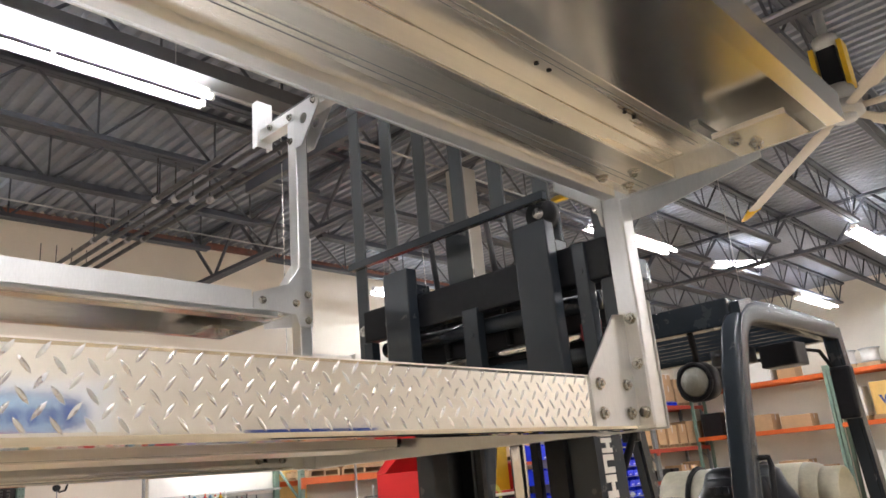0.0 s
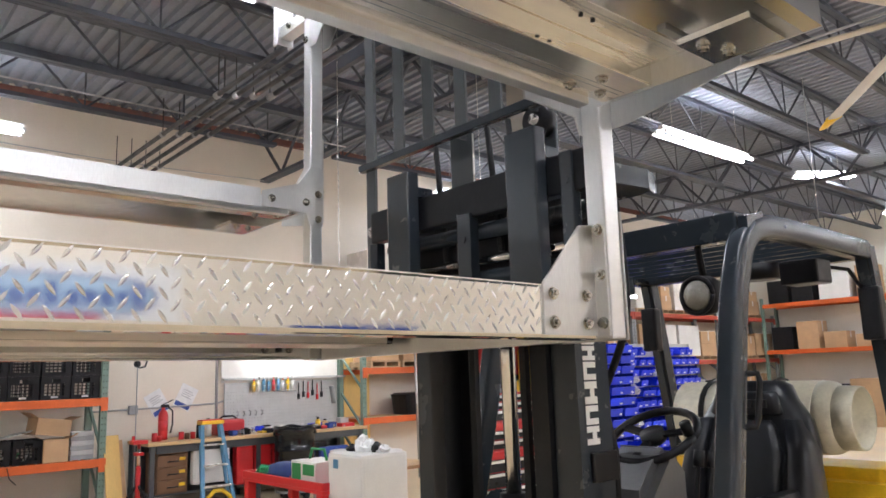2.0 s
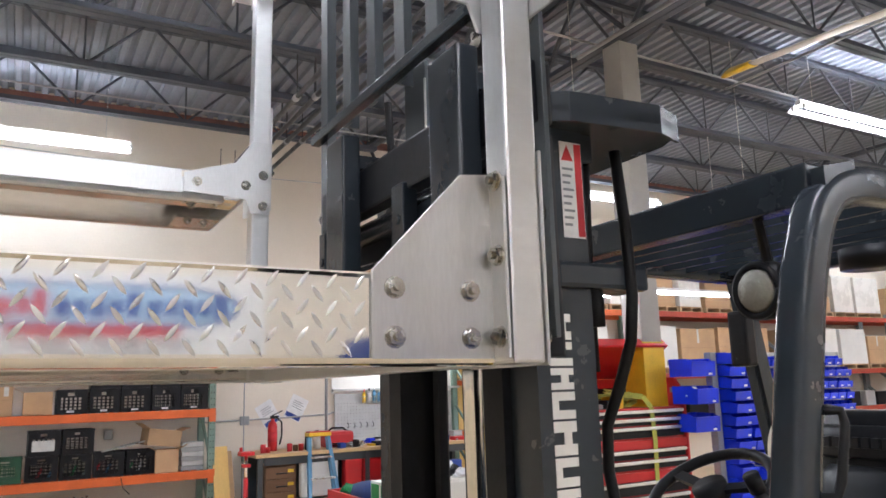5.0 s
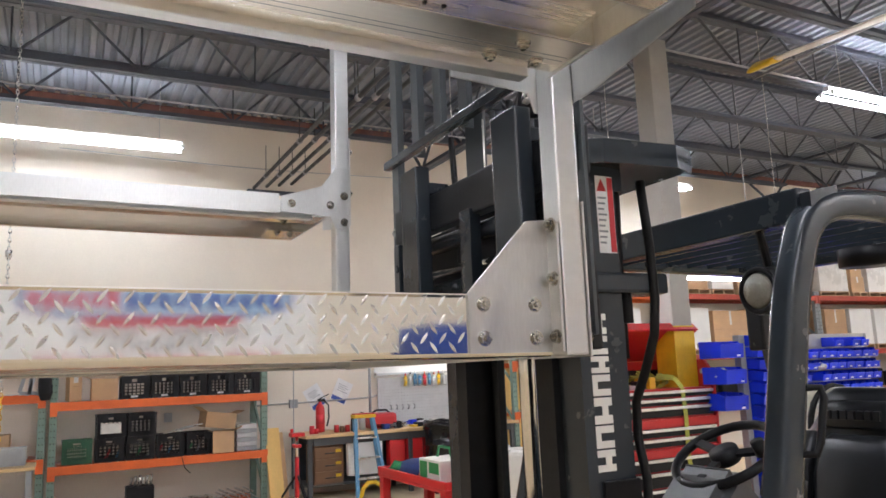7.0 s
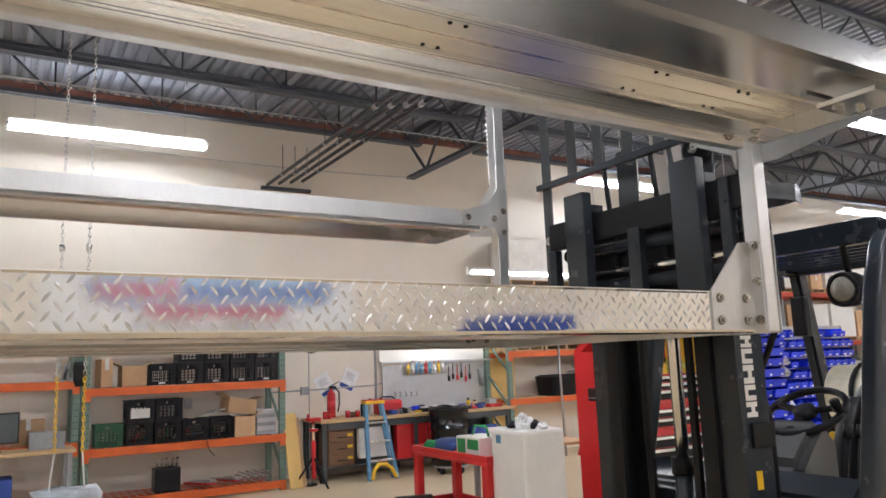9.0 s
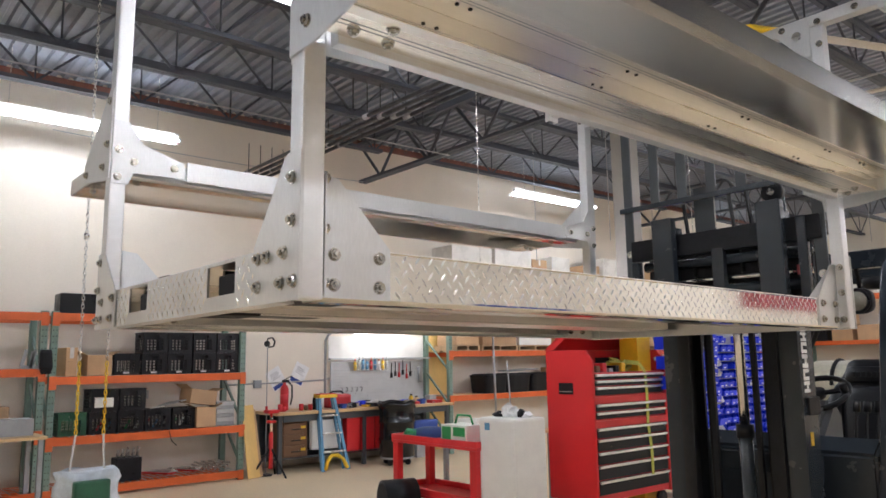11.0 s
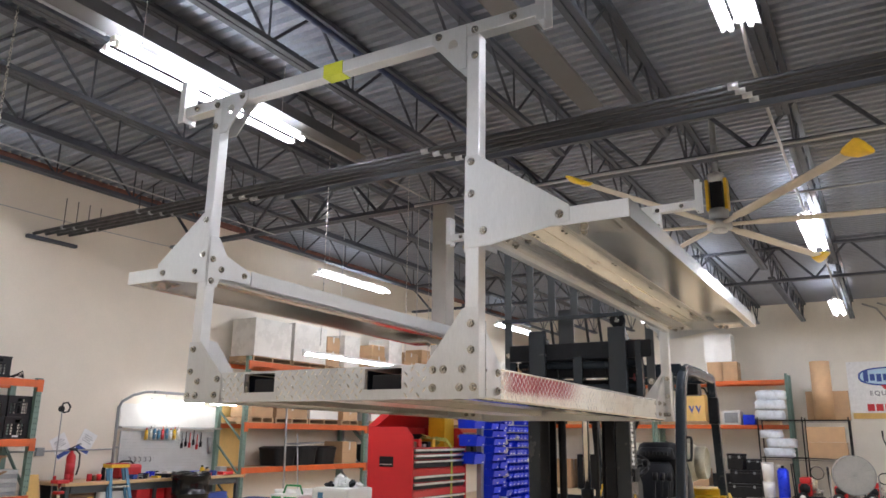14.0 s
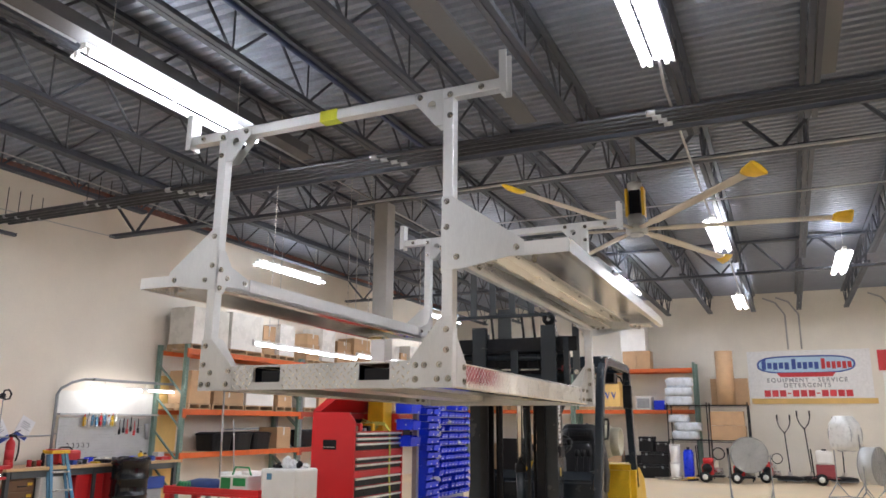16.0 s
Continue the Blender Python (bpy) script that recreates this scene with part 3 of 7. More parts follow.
# inner shelf plates on the posts
for x, s in ((-1.134, 1), (0.094, -1)):
    xa, xb = sorted((x, x + s * T))
    for py, d in ((PN[1], 1), (PF[0], -1)):
        part("shelf_plate", prism(B(), [(py - d * 0.05, 2.185), (py + d * 0.005, 2.185), (py + d * 0.02, 2.225), (py + d * 0.19, 2.232), (py + d * 0.19, 2.285), (py + d * 0.05, 2.33), (py, 2.40), (py - d * 0.05, 2.40)], "x", xa, xb, 0.001), ALU_GUS, rack, "shelf bracket plate")
        for q, z in ((-0.03, 2.208), (-0.03, 2.30), (0.02, 2.265), (0.155, 2.262)):
            bolt((x + s * T, py + d * q, z), "x", s)
    part("shelf_edge", box(B(), xa, xb, 0.27, 2.26, 2.225 if s > 0 else 2.252, 2.292), ALU_GUS, rack)
# crossbars with stops
def brace_plate(pts, y0, y1, n=24):
    """A corner plate with a round opening through it."""
    bm = B()
    cx, cz, rad = (pts[0][0] * 0.62 + pts[3][0] * 0.38, 2.963, 0.021)
    rim = []
    for k in range(n):
        a = 2 * math.pi * k / n
        d = (math.cos(a), math.sin(a))
        best = 9.0
        for p, q in zip(pts, pts[1:] + pts[:1]):
            ex, ez = q[0] - p[0], q[1] - p[1]
            den = d[0] * ez - d[1] * ex
            if abs(den) < 1e-9:
                continue
            t = ((p[0] - cx) * ez - (p[1] - cz) * ex) / den
            u = ((p[0] - cx) * d[1] - (p[1] - cz) * d[0]) / den
            if t > 0 and -1e-6 <= u <= 1 + 1e-6:
                best = min(best, t)
        rim.append((cx + d[0] * best, cz + d[1] * best))
    # pull the nearest rim point onto each corner
    for p in pts:
        k = min(range(n), key=lambda i: (rim[i][0] - p[0]) ** 2 + (rim[i][1] - p[1]) ** 2)
        rim[k] = p
    hole = [(cx + rad * math.cos(2 * math.pi * k / n), cz + rad * math.sin(2 * math.pi * k / n)) for k in range(n)]
    v = [[bm.verts.new((p[0], y, p[1])) for p in ring] for y in (y0, y1) for ring in (rim, hole)]
    for k in range(n):
        j = (k + 1) % n
        for a, b in ((0, 1), (2, 3), (0, 2), (1, 3)):
            bm.faces.new((v[a][k], v[a][j], v[b][j], v[b][k]))
    bmesh.ops.recalc_face_normals(bm, faces=bm.faces)
    return bm


for y0, y1 in (PN, PF):
    part("crossbar", box(B(), -1.375, 0.365, y0, y1, 2.987, 3.0375, 0.004), ALU, rack)
    for x, s in ((0.365, 1), (-1.375, -1)):
        xa, xb = sorted((x, x + s * 0.032))
        bm = box(B(), *sorted((x, x + s * 0.006)), y0 - 0.01, y1 + 0.01, 2.965, 3.165)
        for yy in (y0 - 0.01, y1 + 0.004):
            box(bm, *sorted((x + s * 0.006, x + s * 0.034)), yy, yy + 0.006, 2.965, 3.165)
        part("end_stop", bm, ALU, rack, "upright channel stop on the crossbar end")
    for pts in ([(0.094, 2.86), (0.094, 3.03), (-0.05, 3.03), (-0.05, 2.99), (0.06, 2.86)], [(-1.134, 2.86), (-1.134, 3.03), (-0.98, 3.03), (-0.98, 2.99), (-1.09, 2.86)]):
        for y in (y0 - 0.005, y1):
            part("crossbar_brace", brace_plate(pts, y, y + 0.005), ALU_GUS, rack, "corner plate with a round opening")
    for x, z in ((0.13, 3.0), (0.13, 2.9), (-0.02, 3.01), (-1.16, 3.0), (-1.16, 2.9), (-1.01, 3.01), (0.28, 3.01), (-1.29, 3.01)):
        bolt((x, y0 - 0.004, z), "y", -1)
part("tape_marker", box(B(), -0.565, -0.47, 0.0155, 0.0715, 2.985, 3.0395), TAPE, rack, "strip of lime-yellow tape on the crossbar")
# the forks lean back a little
rack.matrix_basis = pose(-0.515, 1.22, RZ + 0.007, -0.4, 0, 0)

# ------------------------------------------------------------------ forklift
def loft(rings):
    bm = B()
    vs = [[bm.verts.new(p) for p in r] for r in rings]
    for a, b in zip(vs, vs[1:]):
        for k in range(len(a)):
            bm.faces.new((a[k], a[(k + 1) % len(a)], b[(k + 1) % len(b)], b[k]))
    bm.faces.new(vs[0][::-1])
    bm.faces.new(vs[-1])
    bmesh.ops.recalc_face_normals(bm, faces=bm.faces)
    return bm


def pad(x, y, z, w, d, n=16, p=3.2):
    return [(x + w * math.copysign(abs(math.cos(a)) ** (2 / p), math.cos(a)), y + d * math.copysign(abs(math.sin(a)) ** (2 / p), math.sin(a)), z) for a in (2 * math.pi * k / n for k in range(n))]


def pad3(x, z, y, r, n=24, p=3.0):
    """A rounded square ring facing along y."""
    return [(x + r * math.copysign(abs(math.cos(a)) ** (2 / p), math.cos(a)), y, z + r * math.copysign(abs(math.sin(a)) ** (2 / p), math.sin(a))) for a in (2 * math.pi * k / n for k in range(n))]


fl = thing("forklift", (-0.5, 3.6, 0), "dark grey and yellow forklift with raised carriage holding the rack", "forklift")
MX = -0.557
for s in (-1, 1):
    def mx(v, s=s):
        return MX + s * v
    # outer channel, inner channel
    for a, b, y0, y1, z1, nm in ((0.262, 0.352, 2.752, 2.895, 2.23, "outer_mast_rail"), (0.195, 0.258, 2.735, 2.87, 2.19, "inner_mast_rail")):
        t = 0.018
        bm = prism(B(), [(mx(a), y0), (mx(b), y0), (mx(b), y1), (mx(a), y1), (mx(a), y1 - t), (mx(b - t), y1 - t), (mx(b - t), y0 + t), (mx(a), y0 + t)], "z", 0.09, z1)
        part(nm, bm, FORK if nm[0] == "o" else FORKWORN, fl)
    part("lift_chain", box(B(), *sorted((mx(0.10), mx(0.125))), 2.79, 2.81, 0.2, 2.17), FORKWORN, fl)
    part("lift_hose", pipe(B(), [(mx(0.15), 2.83, 0.3), (mx(0.15), 2.83, 1.4), (mx(0.16), 2.84, 2.17)], 0.012, 8), RUBBER, fl, "", True)
    part("tilt_bracket", box(B(), *sorted((mx(0.30), mx(0.37))), 2.90, 3.06, 0.55, 0.68, 0.01), FORK, fl)
    part("mast_stay", box(B(), *sorted((mx(0.27), mx(0.368))), 2.80, 3.04, 1.862, 1.916, 0.010), FORK, fl)
part("lift_cylinder", rod(B(), (-0.514, 2.80, 1.25), (-0.514, 2.80, 2.17), 0.024, 20), CHROME, fl, "chrome lift cylinder rod", True)
part("cylinder_barrel", rod(B(), (-0.514, 2.80, 0.15), (-0.514, 2.80, 1.27), 0.034, 20), FORK, fl, "", True)
part("cylinder_gland", rod(B(), (-0.514, 2.80, 1.22), (-0.514, 2.80, 1.28), 0.042, 20), FORKWORN, fl, "", True)
for z in (0.25, 1.05, 2.13):
    part("mast_crossmember", box(B(), MX - 0.345, MX + 0.345, 2.885, 2.93, z, z + 0.09, 0.006), FORK, fl)
# top hood plate on the mast, hoses behind it
part("mast_top_plate", prism(B(), [(-0.33, 2.72), (-0.17, 2.72), (-0.12, 2.80), (-0.10, 3.02), (-0.13, 3.10), (-0.2, 3.13), (-0.93, 3.13), (-1.0, 3.0), (-0.99, 2.80), (-0.94, 2.72), (-0.8, 2.72), (-0.78, 2.88), (-0.35, 2.88)], "z", 2.19, 2.215, 0.004), FORK, fl)
part("mast_top_lip", prism(B(), [(-0.17, 2.72), (-0.12, 2.80), (-0.10, 3.02), (-0.13, 3.10), (-0.135, 3.095), (-0.107, 3.02), (-0.127, 2.802), (-0.177, 2.722)], "z", 2.175, 2.235), FORK, fl)
for pts, r in (([(-0.20, 2.98, 2.16), (-0.19, 2.985, 2.0), (-0.185, 2.985, 1.85), (-0.192, 2.98, 1.76), (-0.235, 2.98, 1.67), (-0.28, 2.98, 1.59), (-0.285, 2.98, 1.5), (-0.263, 2.98, 1.4), (-0.26, 2.97, 1.1)], 0.012), ([(-0.24, 2.93, 2.16), (-0.25, 2.93, 1.9), (-0.25, 2.93, 1.7)], 0.011),
               ([(-0.22, 2.92, 1.87), (-0.225, 2.925, 1.82), (-0.225, 2.925, 1.79)], 0.015)):
    part("hydraulic_hose", pipe(B(), pts, r, 10), RUBBER, fl, "", True)
part("mast_pad", box(B(), -0.204, -0.192, 2.79, 2.90, 1.335, 1.415, 0.004), BLACK, fl, "black rubber pad")
# white maker's mark as plain blocks, warning sheet
st = part("side_lettering", B(), WHITE, fl, "column of white block lettering shapes")
bm = B()
z = 1.436
for k, hgt in enumerate((0.05, 0.052, 0.062, 0.05, 0.04, 0.045, 0.05)):
    for a, b in ((0, 0.32), (0.68, 1.0)):
        box(bm, -0.2046, -0.2032, 2.782, 2.836, z + hgt * a, z + hgt * b)
    box(bm, -0.2046, -0.2032, 2.782 if k % 2 else 2.806, 2.797 if k % 2 else 2.824, z + hgt * 0.32, z + hgt * 0.68)
    z += hgt + 0.0045
st.data.materials.clear()
me = mesh_of("side_lettering", bm, WHITE, ORIGIN[fl.name])
st.data = me
wl = part("warning_label", box(B(), -0.2048, -0.2036, 2.835, 2.89, 1.965, 2.165), PAPER, fl, "white warning sheet with a red side band")
part("red_band", box(B(), -0.2036, -0.2030, 2.872, 2.889, 1.968, 2.162), INKRED, wl)
part("red_triangle", prism(B(), [(2.838, 2.125), (2.868, 2.125), (2.853, 2.158)], "x", -0.2036, -0.2030), INKRED, wl)
bm = B()
for k in range(9):
    box(bm, -0.2036, -0.2030, 2.839, 2.866 - 0.004 * (k % 3), 2.105 - k * 0.0145, 2.110 - k * 0.0145)
part("printed_text", bm, INKGREY, wl)
part("orange_tag", box(B(), -0.2048, -0.2036, 2.80, 2.83, 1.20, 1.26), YELLOW, fl)
# carriage
cy0, cy1 = 2.60, 2.655
part("carriage_upper_bar", box(B(), -0.98, 0.0, 2.615, 2.66, 2.105, 2.215, 0.006), FORKWORN, fl, "rough black upper carriage bar")
part("carriage_lower_bar", box(B(), -1.0, 0.0, 2.615, 2.66, 1.72, 1.83, 0.006), FORKWORN, fl)
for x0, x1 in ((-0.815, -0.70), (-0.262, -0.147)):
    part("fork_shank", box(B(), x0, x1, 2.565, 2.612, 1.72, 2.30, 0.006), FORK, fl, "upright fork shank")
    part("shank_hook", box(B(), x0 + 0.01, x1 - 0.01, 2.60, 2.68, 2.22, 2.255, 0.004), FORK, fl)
    # added near-black block fills the pocket mouth in place of its shade
    part("fork_sleeve", box(B(), x0 - 0.018, x1 + 0.018, 0.04, 0.345, 1.746, 1.808, 0.003), HOLE, fl, "black block added at the fork tip to darken the pocket")
    part("fork_blade", prism(B(), [(2.61, 1.748), (2.61, 1.79), (0.3, 1.775), (0.045, 1.765), (0.045, 1.755), (0.4, 1.748)], "x", x0 + 0.01, x1 - 0.01, 0.002), FORKWORN, fl)
for x0, x1, z0, z1 in ((-0.515, -0.455, 1.73, 2.12), (-0.975, -0.93, 1.75, 2.10), (-0.10, -0.06, 1.75, 2.215)):
    bm = box(B(), x0, x1, 2.605, 2.64, z0, z1, 0.004)
    rod(bm, ((x0 + x1) / 2, 2.6045, z1 - 0.08), ((x0 + x1) / 2, 2.601, z1 - 0.08), 0.011, 12)
    part("carriage_stile", bm, FORK, fl)
# added black sheet that makes the gaps between the carriage bars dark
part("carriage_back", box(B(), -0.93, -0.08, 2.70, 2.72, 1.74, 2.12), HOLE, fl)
for z, r, m in ((2.075, 0.027, FORK), (1.985, 0.014, CHROME), (1.93, 0.027, FORK), (1.865, 0.013, CHROME)):
    part("sideshift_cylinder", rod(B(), (-0.93, 2.675, z), (-0.07, 2.675, z - 0.01), r, 16), m, fl, "", True)
for x in (-0.70, -0.45, -0.36):
    part("carriage_hose", pipe(B(), [(x, 2.69, 2.4), (x + 0.02, 2.69, 2.2), (x + 0.05, 2.68, 2.0)], 0.01, 8), RUBBER, fl, "", True)
# load backrest
for x in (-0.995, -0.825, -0.665, -0.505, -0.35, -0.19, -0.01):
    e = x in (-0.995, -0.01)
    bm = box(B(), x - 0.026, x + 0.026, 2.628, 2.638, 1.75 if e else 2.375, 2.99, 0.002)
    box(bm, x - 0.026, x - 0.018, 2.638, 2.672, 1.75 if e else 2.375, 2.99)
    part("backrest_bar", bm, FORKBAR, fl, "painted angle bar of the load backrest")
part("backrest_top", box(B(), -1.025, 0.02, 2.628, 2.672, 2.992, 3.03, 0.004), FORKBAR, fl)
part("backrest_midrail", box(B(), -1.03, -0.165, 2.60, 2.626, 2.372, 2.398, 0.003), FORK, fl)
for x, z in ((-0.01, 2.30), (-0.01, 1.95), (-0.995, 2.15)):
    bolt((x, 2.628, z), "y", -1, 0.014, fl)
part("chain_sheave", rod(B(), (-0.225, 2.66, 2.355), (-0.225, 2.70, 2.355), 0.048, 24), FORKWORN, fl, "", True)
part("sheave_pin", rod(B(), (-0.225, 2.65, 2.355), (-0.225, 2.71, 2.355), 0.016, 14), STEEL, fl, "", True)
part("sheave_bracket", box(B(), -0.265, -0.185, 2.70, 2.715, 2.16, 2.385, 0.004), FORK, fl)
part("inner_mast_head", box(B(), MX - 0.26, MX + 0.26, 2.76, 2.85, 2.12, 2.17, 0.006), FORK, fl)
part("rear_cover", box(B(), -0.655, -0.545, 2.715, 2.725, 2.17, 2.46, 0.003), FORKBAR, fl, "grey flat plate behind the carriage")
part("cover_wire", rod(B(), (-0.54, 2.712, 2.15), (-0.54, 2.712, 2.41), 0.003, 6), STEEL, fl)
for z, dy in ((2.14, 0.0), (1.98, 0.0), (1.84, 0.0)):
    bm = B()
    for k in range(4):
        box(bm, -0.125 + 0.018 * k, -0.114 + 0.018 * k, 2.638, 2.640, z - 0.022, z + 0.022)
    part("printed_label", bm, DULLRED, fl, "small faded red printed marks")
# overhead guard
GY0, GY1, GZ = 3.32, 4.33, 2.075
for x in (0.02, -0.99):
    pts = [(x, 2.98, 0.85), (x, 3.12, 1.35), (x, 3.22, 1.78), (x, 3.27, 1.93), (x, 3.32, 2.02), (x, 3.41, 2.07), (x, 3.6, 2.085), (x, 4.28, 2.075)]
    ctrl = [Vector(pts[0])] + [Vector(p) for p in pts] + [Vector(pts[-1])]
    line = []
    for a, b, c, d in zip(ctrl, ctrl[1:], ctrl[2:], ctrl[3:]):
        for q in (0, 0.25, 0.5, 0.75):
            line.append(0.5 * (2 * b + (c - a) * q + (2 * a - 5 * b + 4 * c - d) * q * q + (3 * b - a - 3 * c + d) * q ** 3))
    line.append(ctrl[-1])
    rings = []
    for i, p in enumerate(line):
        d = (line[min(i + 1, len(line) - 1)] - line[max(i - 1, 0)]).normalized()
        n = d.cross(Vector((1, 0, 0)))
        rings.append([p + a * 0.034 * Vector((1, 0, 0)) + b * 0.04 * n for a, b in ((math.copysign(abs(math.cos(w)) ** 0.45, math.cos(w)), math.copysign(abs(math.sin(w)) ** 0.45, math.sin(w))) for w in (2 * math.pi * (k + 0.5) / 20 for k in range(20)))])
    bm = loft(rings)
    part("guard_leg", bm, FORK, fl, "bent overhead guard leg", True)
    bm = bar(B(), (x, 4.31, 2.10), (x, 4.52, 1.0), 0.06, 0.085, (0, 1, 0))
    bmesh.ops.bevel(bm, geom=list(bm.edges), offset=0.012, segments=2, affect="EDGES")
    part("rear_guard_leg", bm, FORK, fl)
    part("tail_lamp", box(B(), x - 0.03, x + 0.05, 4.27, 4.33, 1.72, 1.93, 0.012), BLACK, fl)
part("guard_front_bar", box(B(), -0.98, 0.01, GY0 - 0.01, GY0 + 0.05, 2.03, 2.12, 0.006), FORK, fl)
part("guard_rear_bar", box(B(), -0.98, 0.01, GY1 - 0.06, GY1, 2.04, 2.11, 0.006), FORK, fl)
for k in range(8):
    y = GY0 + 0.13 + k * 0.112
    bm = bar(B(), (-0.96, y, 2.085), (-0.01, y, 2.085), 0.012, 0.05)
    part("guard_slat", bm, FORK, fl)
part("guard_side_plate", prism(B(), [(3.31, 2.10), (3.42, 2.125), (3.42, 2.09), (3.31, 2.06)], "x", 0.02, 0.05), FORK, fl)
hl = part("headlight", loft([pad3(-0.157, 1.87, 3.335, 0.062), pad3(-0.157, 1.87, 3.36, 0.066), pad3(-0.157, 1.87, 3.41, 0.058), pad3(-0.157, 1.87, 3.44, 0.03)]), BLACK, fl, "round work light hung under the guard", True)
part("lamp_rim", pipe(B(), [(-0.157 + 0.056 * math.cos(a), 3.333, 1.87 + 0.058 * math.sin(a)) for a in (2 * math.pi * k / 28 for k in range(29))], 0.008, 8), BLACK, hl, "", True)
part("lens", rod(B(), (-0.157, 3.323, 1.87), (-0.157, 3.336, 1.87), 0.042, 28, 0.052), LENS, hl, "ribbed clear glass lens", True)
part("lamp_stem", rod(B(), (-0.157, 3.385, 1.93), (-0.157, 3.36, 2.05), 0.012, 8), BLACK, hl)
hl2 = part("headlight", rod(B(), (-0.84, 3.336, 1.87), (-0.84, 3.42, 1.87), 0.064, 28, 0.05), BLACK, fl, "", True)
part("lens", rod(B(), (-0.84, 3.323, 1.87), (-0.84, 3.336, 1.87), 0.044, 28, 0.052), LENS, hl2, "", True)
part("junction_box", box(B(), -0.14, 0.0, 3.9, 4.03, 1.93, 2.02, 0.01), BLACK, fl)
part("guard_speaker", rod(B(), (-0.3, 4.05, 1.98), (-0.3, 4.05, 2.04), 0.09, 24), BLACK, fl, "", True)
part("guard_cable", pipe(B(), [(-0.3, 4.05, 1.99), (-0.2, 4.1, 1.985), (-0.1, 4.15, 2.02), (-0.02, 4.24, 2.0), (0.0, 4.29, 1.93)], 0.008, 8), RUBBER, fl, "", True)
# grip on the guard leg
part("grab_handle", pipe(B(), [(0.05, 3.215, 1.615), (0.07, 3.235, 1.615), (0.075, 3.235, 1.59), (0.075, 3.205, 1.49), (0.07, 3.195, 1.465), (0.05, 3.175, 1.465)], 0.009, 8), RUBBER, fl, "black grab handle on the guard leg", True)
# steering column, wheel, dash
COLUMN = pbr("dark_grey_plastic", (0.11, 0.112, 0.115), 0.4, 0, var=0.1, scale=8, bump=0.05)
tilt = Vector((0, -0.5, 0.87)).normalized()
c = Vector((-0.46, 3.47, 1.40))
u, v = Vector((1, 0, 0)), tilt.cross(Vector((1, 0, 0)))
sw = part("steering_wheel", pipe(B(), [c + 0.16 * (math.cos(a) * u + math.sin(a) * v) for a in (2 * math.pi * k / 28 for k in range(29))], 0.015, 10), BLACK, fl, "", True)
for a in (0.3, 2.84, 4.71):
    part("spoke", bar(B(), c, c + 0.15 * (math.cos(a) * u + math.sin(a) * v), 0.03, 0.012, tilt), BLACK, sw)
part("wheel_hub", rod(B(), c - tilt * 0.02, c + tilt * 0.015, 0.045, 20), BLACK, sw, "", True)
part("spinner_knob", rod(B(), c + 0.15 * u + tilt * 0.015, c + 0.15 * u + tilt * 0.06, 0.02, 14), BLACK, sw, "", True)
part("steering_column", prism(B(), [(3.20, 0.9), (3.50, 0.9), (3.50, 1.30), (3.42, 1.38), (3.36, 1.36), (3.22, 1.22)], "x", -0.58, -0.34, 0.035), COLUMN, fl, "dark grey plastic steering column cover")
part("dashboard", prism(B(), [(3.02, 0.75), (3.30, 0.75), (3.28, 1.15), (3.12, 1.22), (3.02, 1.15)], "x", -0.95, -0.02, 0.015), FORK, fl)
for x in (-0.22, -0.17, -0.12):
    part("control_lever", rod(B(), (x, 3.3, 1.12), (x, 3.36, 1.34), 0.008, 8), BLACK, fl)
    part("lever_knob", rod(B(), (x, 3.355, 1.32), (x, 3.37, 1.37), 0.018, 12), BLACK, fl, "", True)
# seat
SX, SY = -0.375, 4.05
seat = part("seat_back", loft([pad(SX, SY - 0.06, 1.0, 0.22, 0.07), pad(SX, SY - 0.05, 1.12, 0.255, 0.085), pad(SX, SY, 1.32, 0.25, 0.085), pad(SX, SY + 0.02, 1.42, 0.225, 0.08), pad(SX, SY + 0.03, 1.50, 0.17, 0.07), pad(SX, SY + 0.035, 1.555, 0.15, 0.06), pad(SX, SY + 0.035, 1.575, 0.12, 0.035)]), VINYL, fl, "black vinyl seat back", True)
for s in (-1, 1):
    part("seat_bolster", loft([pad(SX + s * 0.215, SY - 0.10, 1.0, 0.05, 0.08), pad(SX + s * 0.225, SY - 0.09, 1.15, 0.055, 0.09), pad(SX + s * 0.21, SY - 0.05, 1.32, 0.045, 0.075), pad(SX + s * 0.175, SY - 0.02, 1.43, 0.03, 0.05)]), VINYL, seat, "", True)
part("back_panel", loft([pad(SX, SY - 0.135, 1.02, 0.13, 0.03), pad(SX, SY - 0.135, 1.05, 0.145, 0.035), pad(SX, SY - 0.09, 1.30, 0.15, 0.035), pad(SX, SY - 0.07, 1.40, 0.125, 0.03), pad(SX, SY - 0.055, 1.425, 0.10, 0.02)]), VINYL, seat, "raised centre panel", True)
part("head_panel", loft([pad(SX, SY - 0.055, 1.445, 0.14, 0.015), pad(SX, SY - 0.055, 1.455, 0.15, 0.025), pad(SX, SY - 0.045, 1.525, 0.13, 0.025), pad(SX, SY - 0.04, 1.535, 0.12, 0.015)]), VINYL, seat, "raised head panel", True)
for k in range(7):
    part("embossed_block", box(B(), SX - 0.098 + 0.029 * k, SX - 0.076 + 0.029 * k, SY - 0.085, SY - 0.070, 1.475, 1.505, 0.003), VINYL, seat)
part("seat_cushion", box(B(), SX - 0.26, SX + 0.26, 3.55, 4.0, 0.9, 1.02, 0.04), VINYL, fl)
part("armrest", box(B(), -0.20, -0.14, 3.6, 3.95, 1.14, 1.19, 0.02), VINYL, fl)
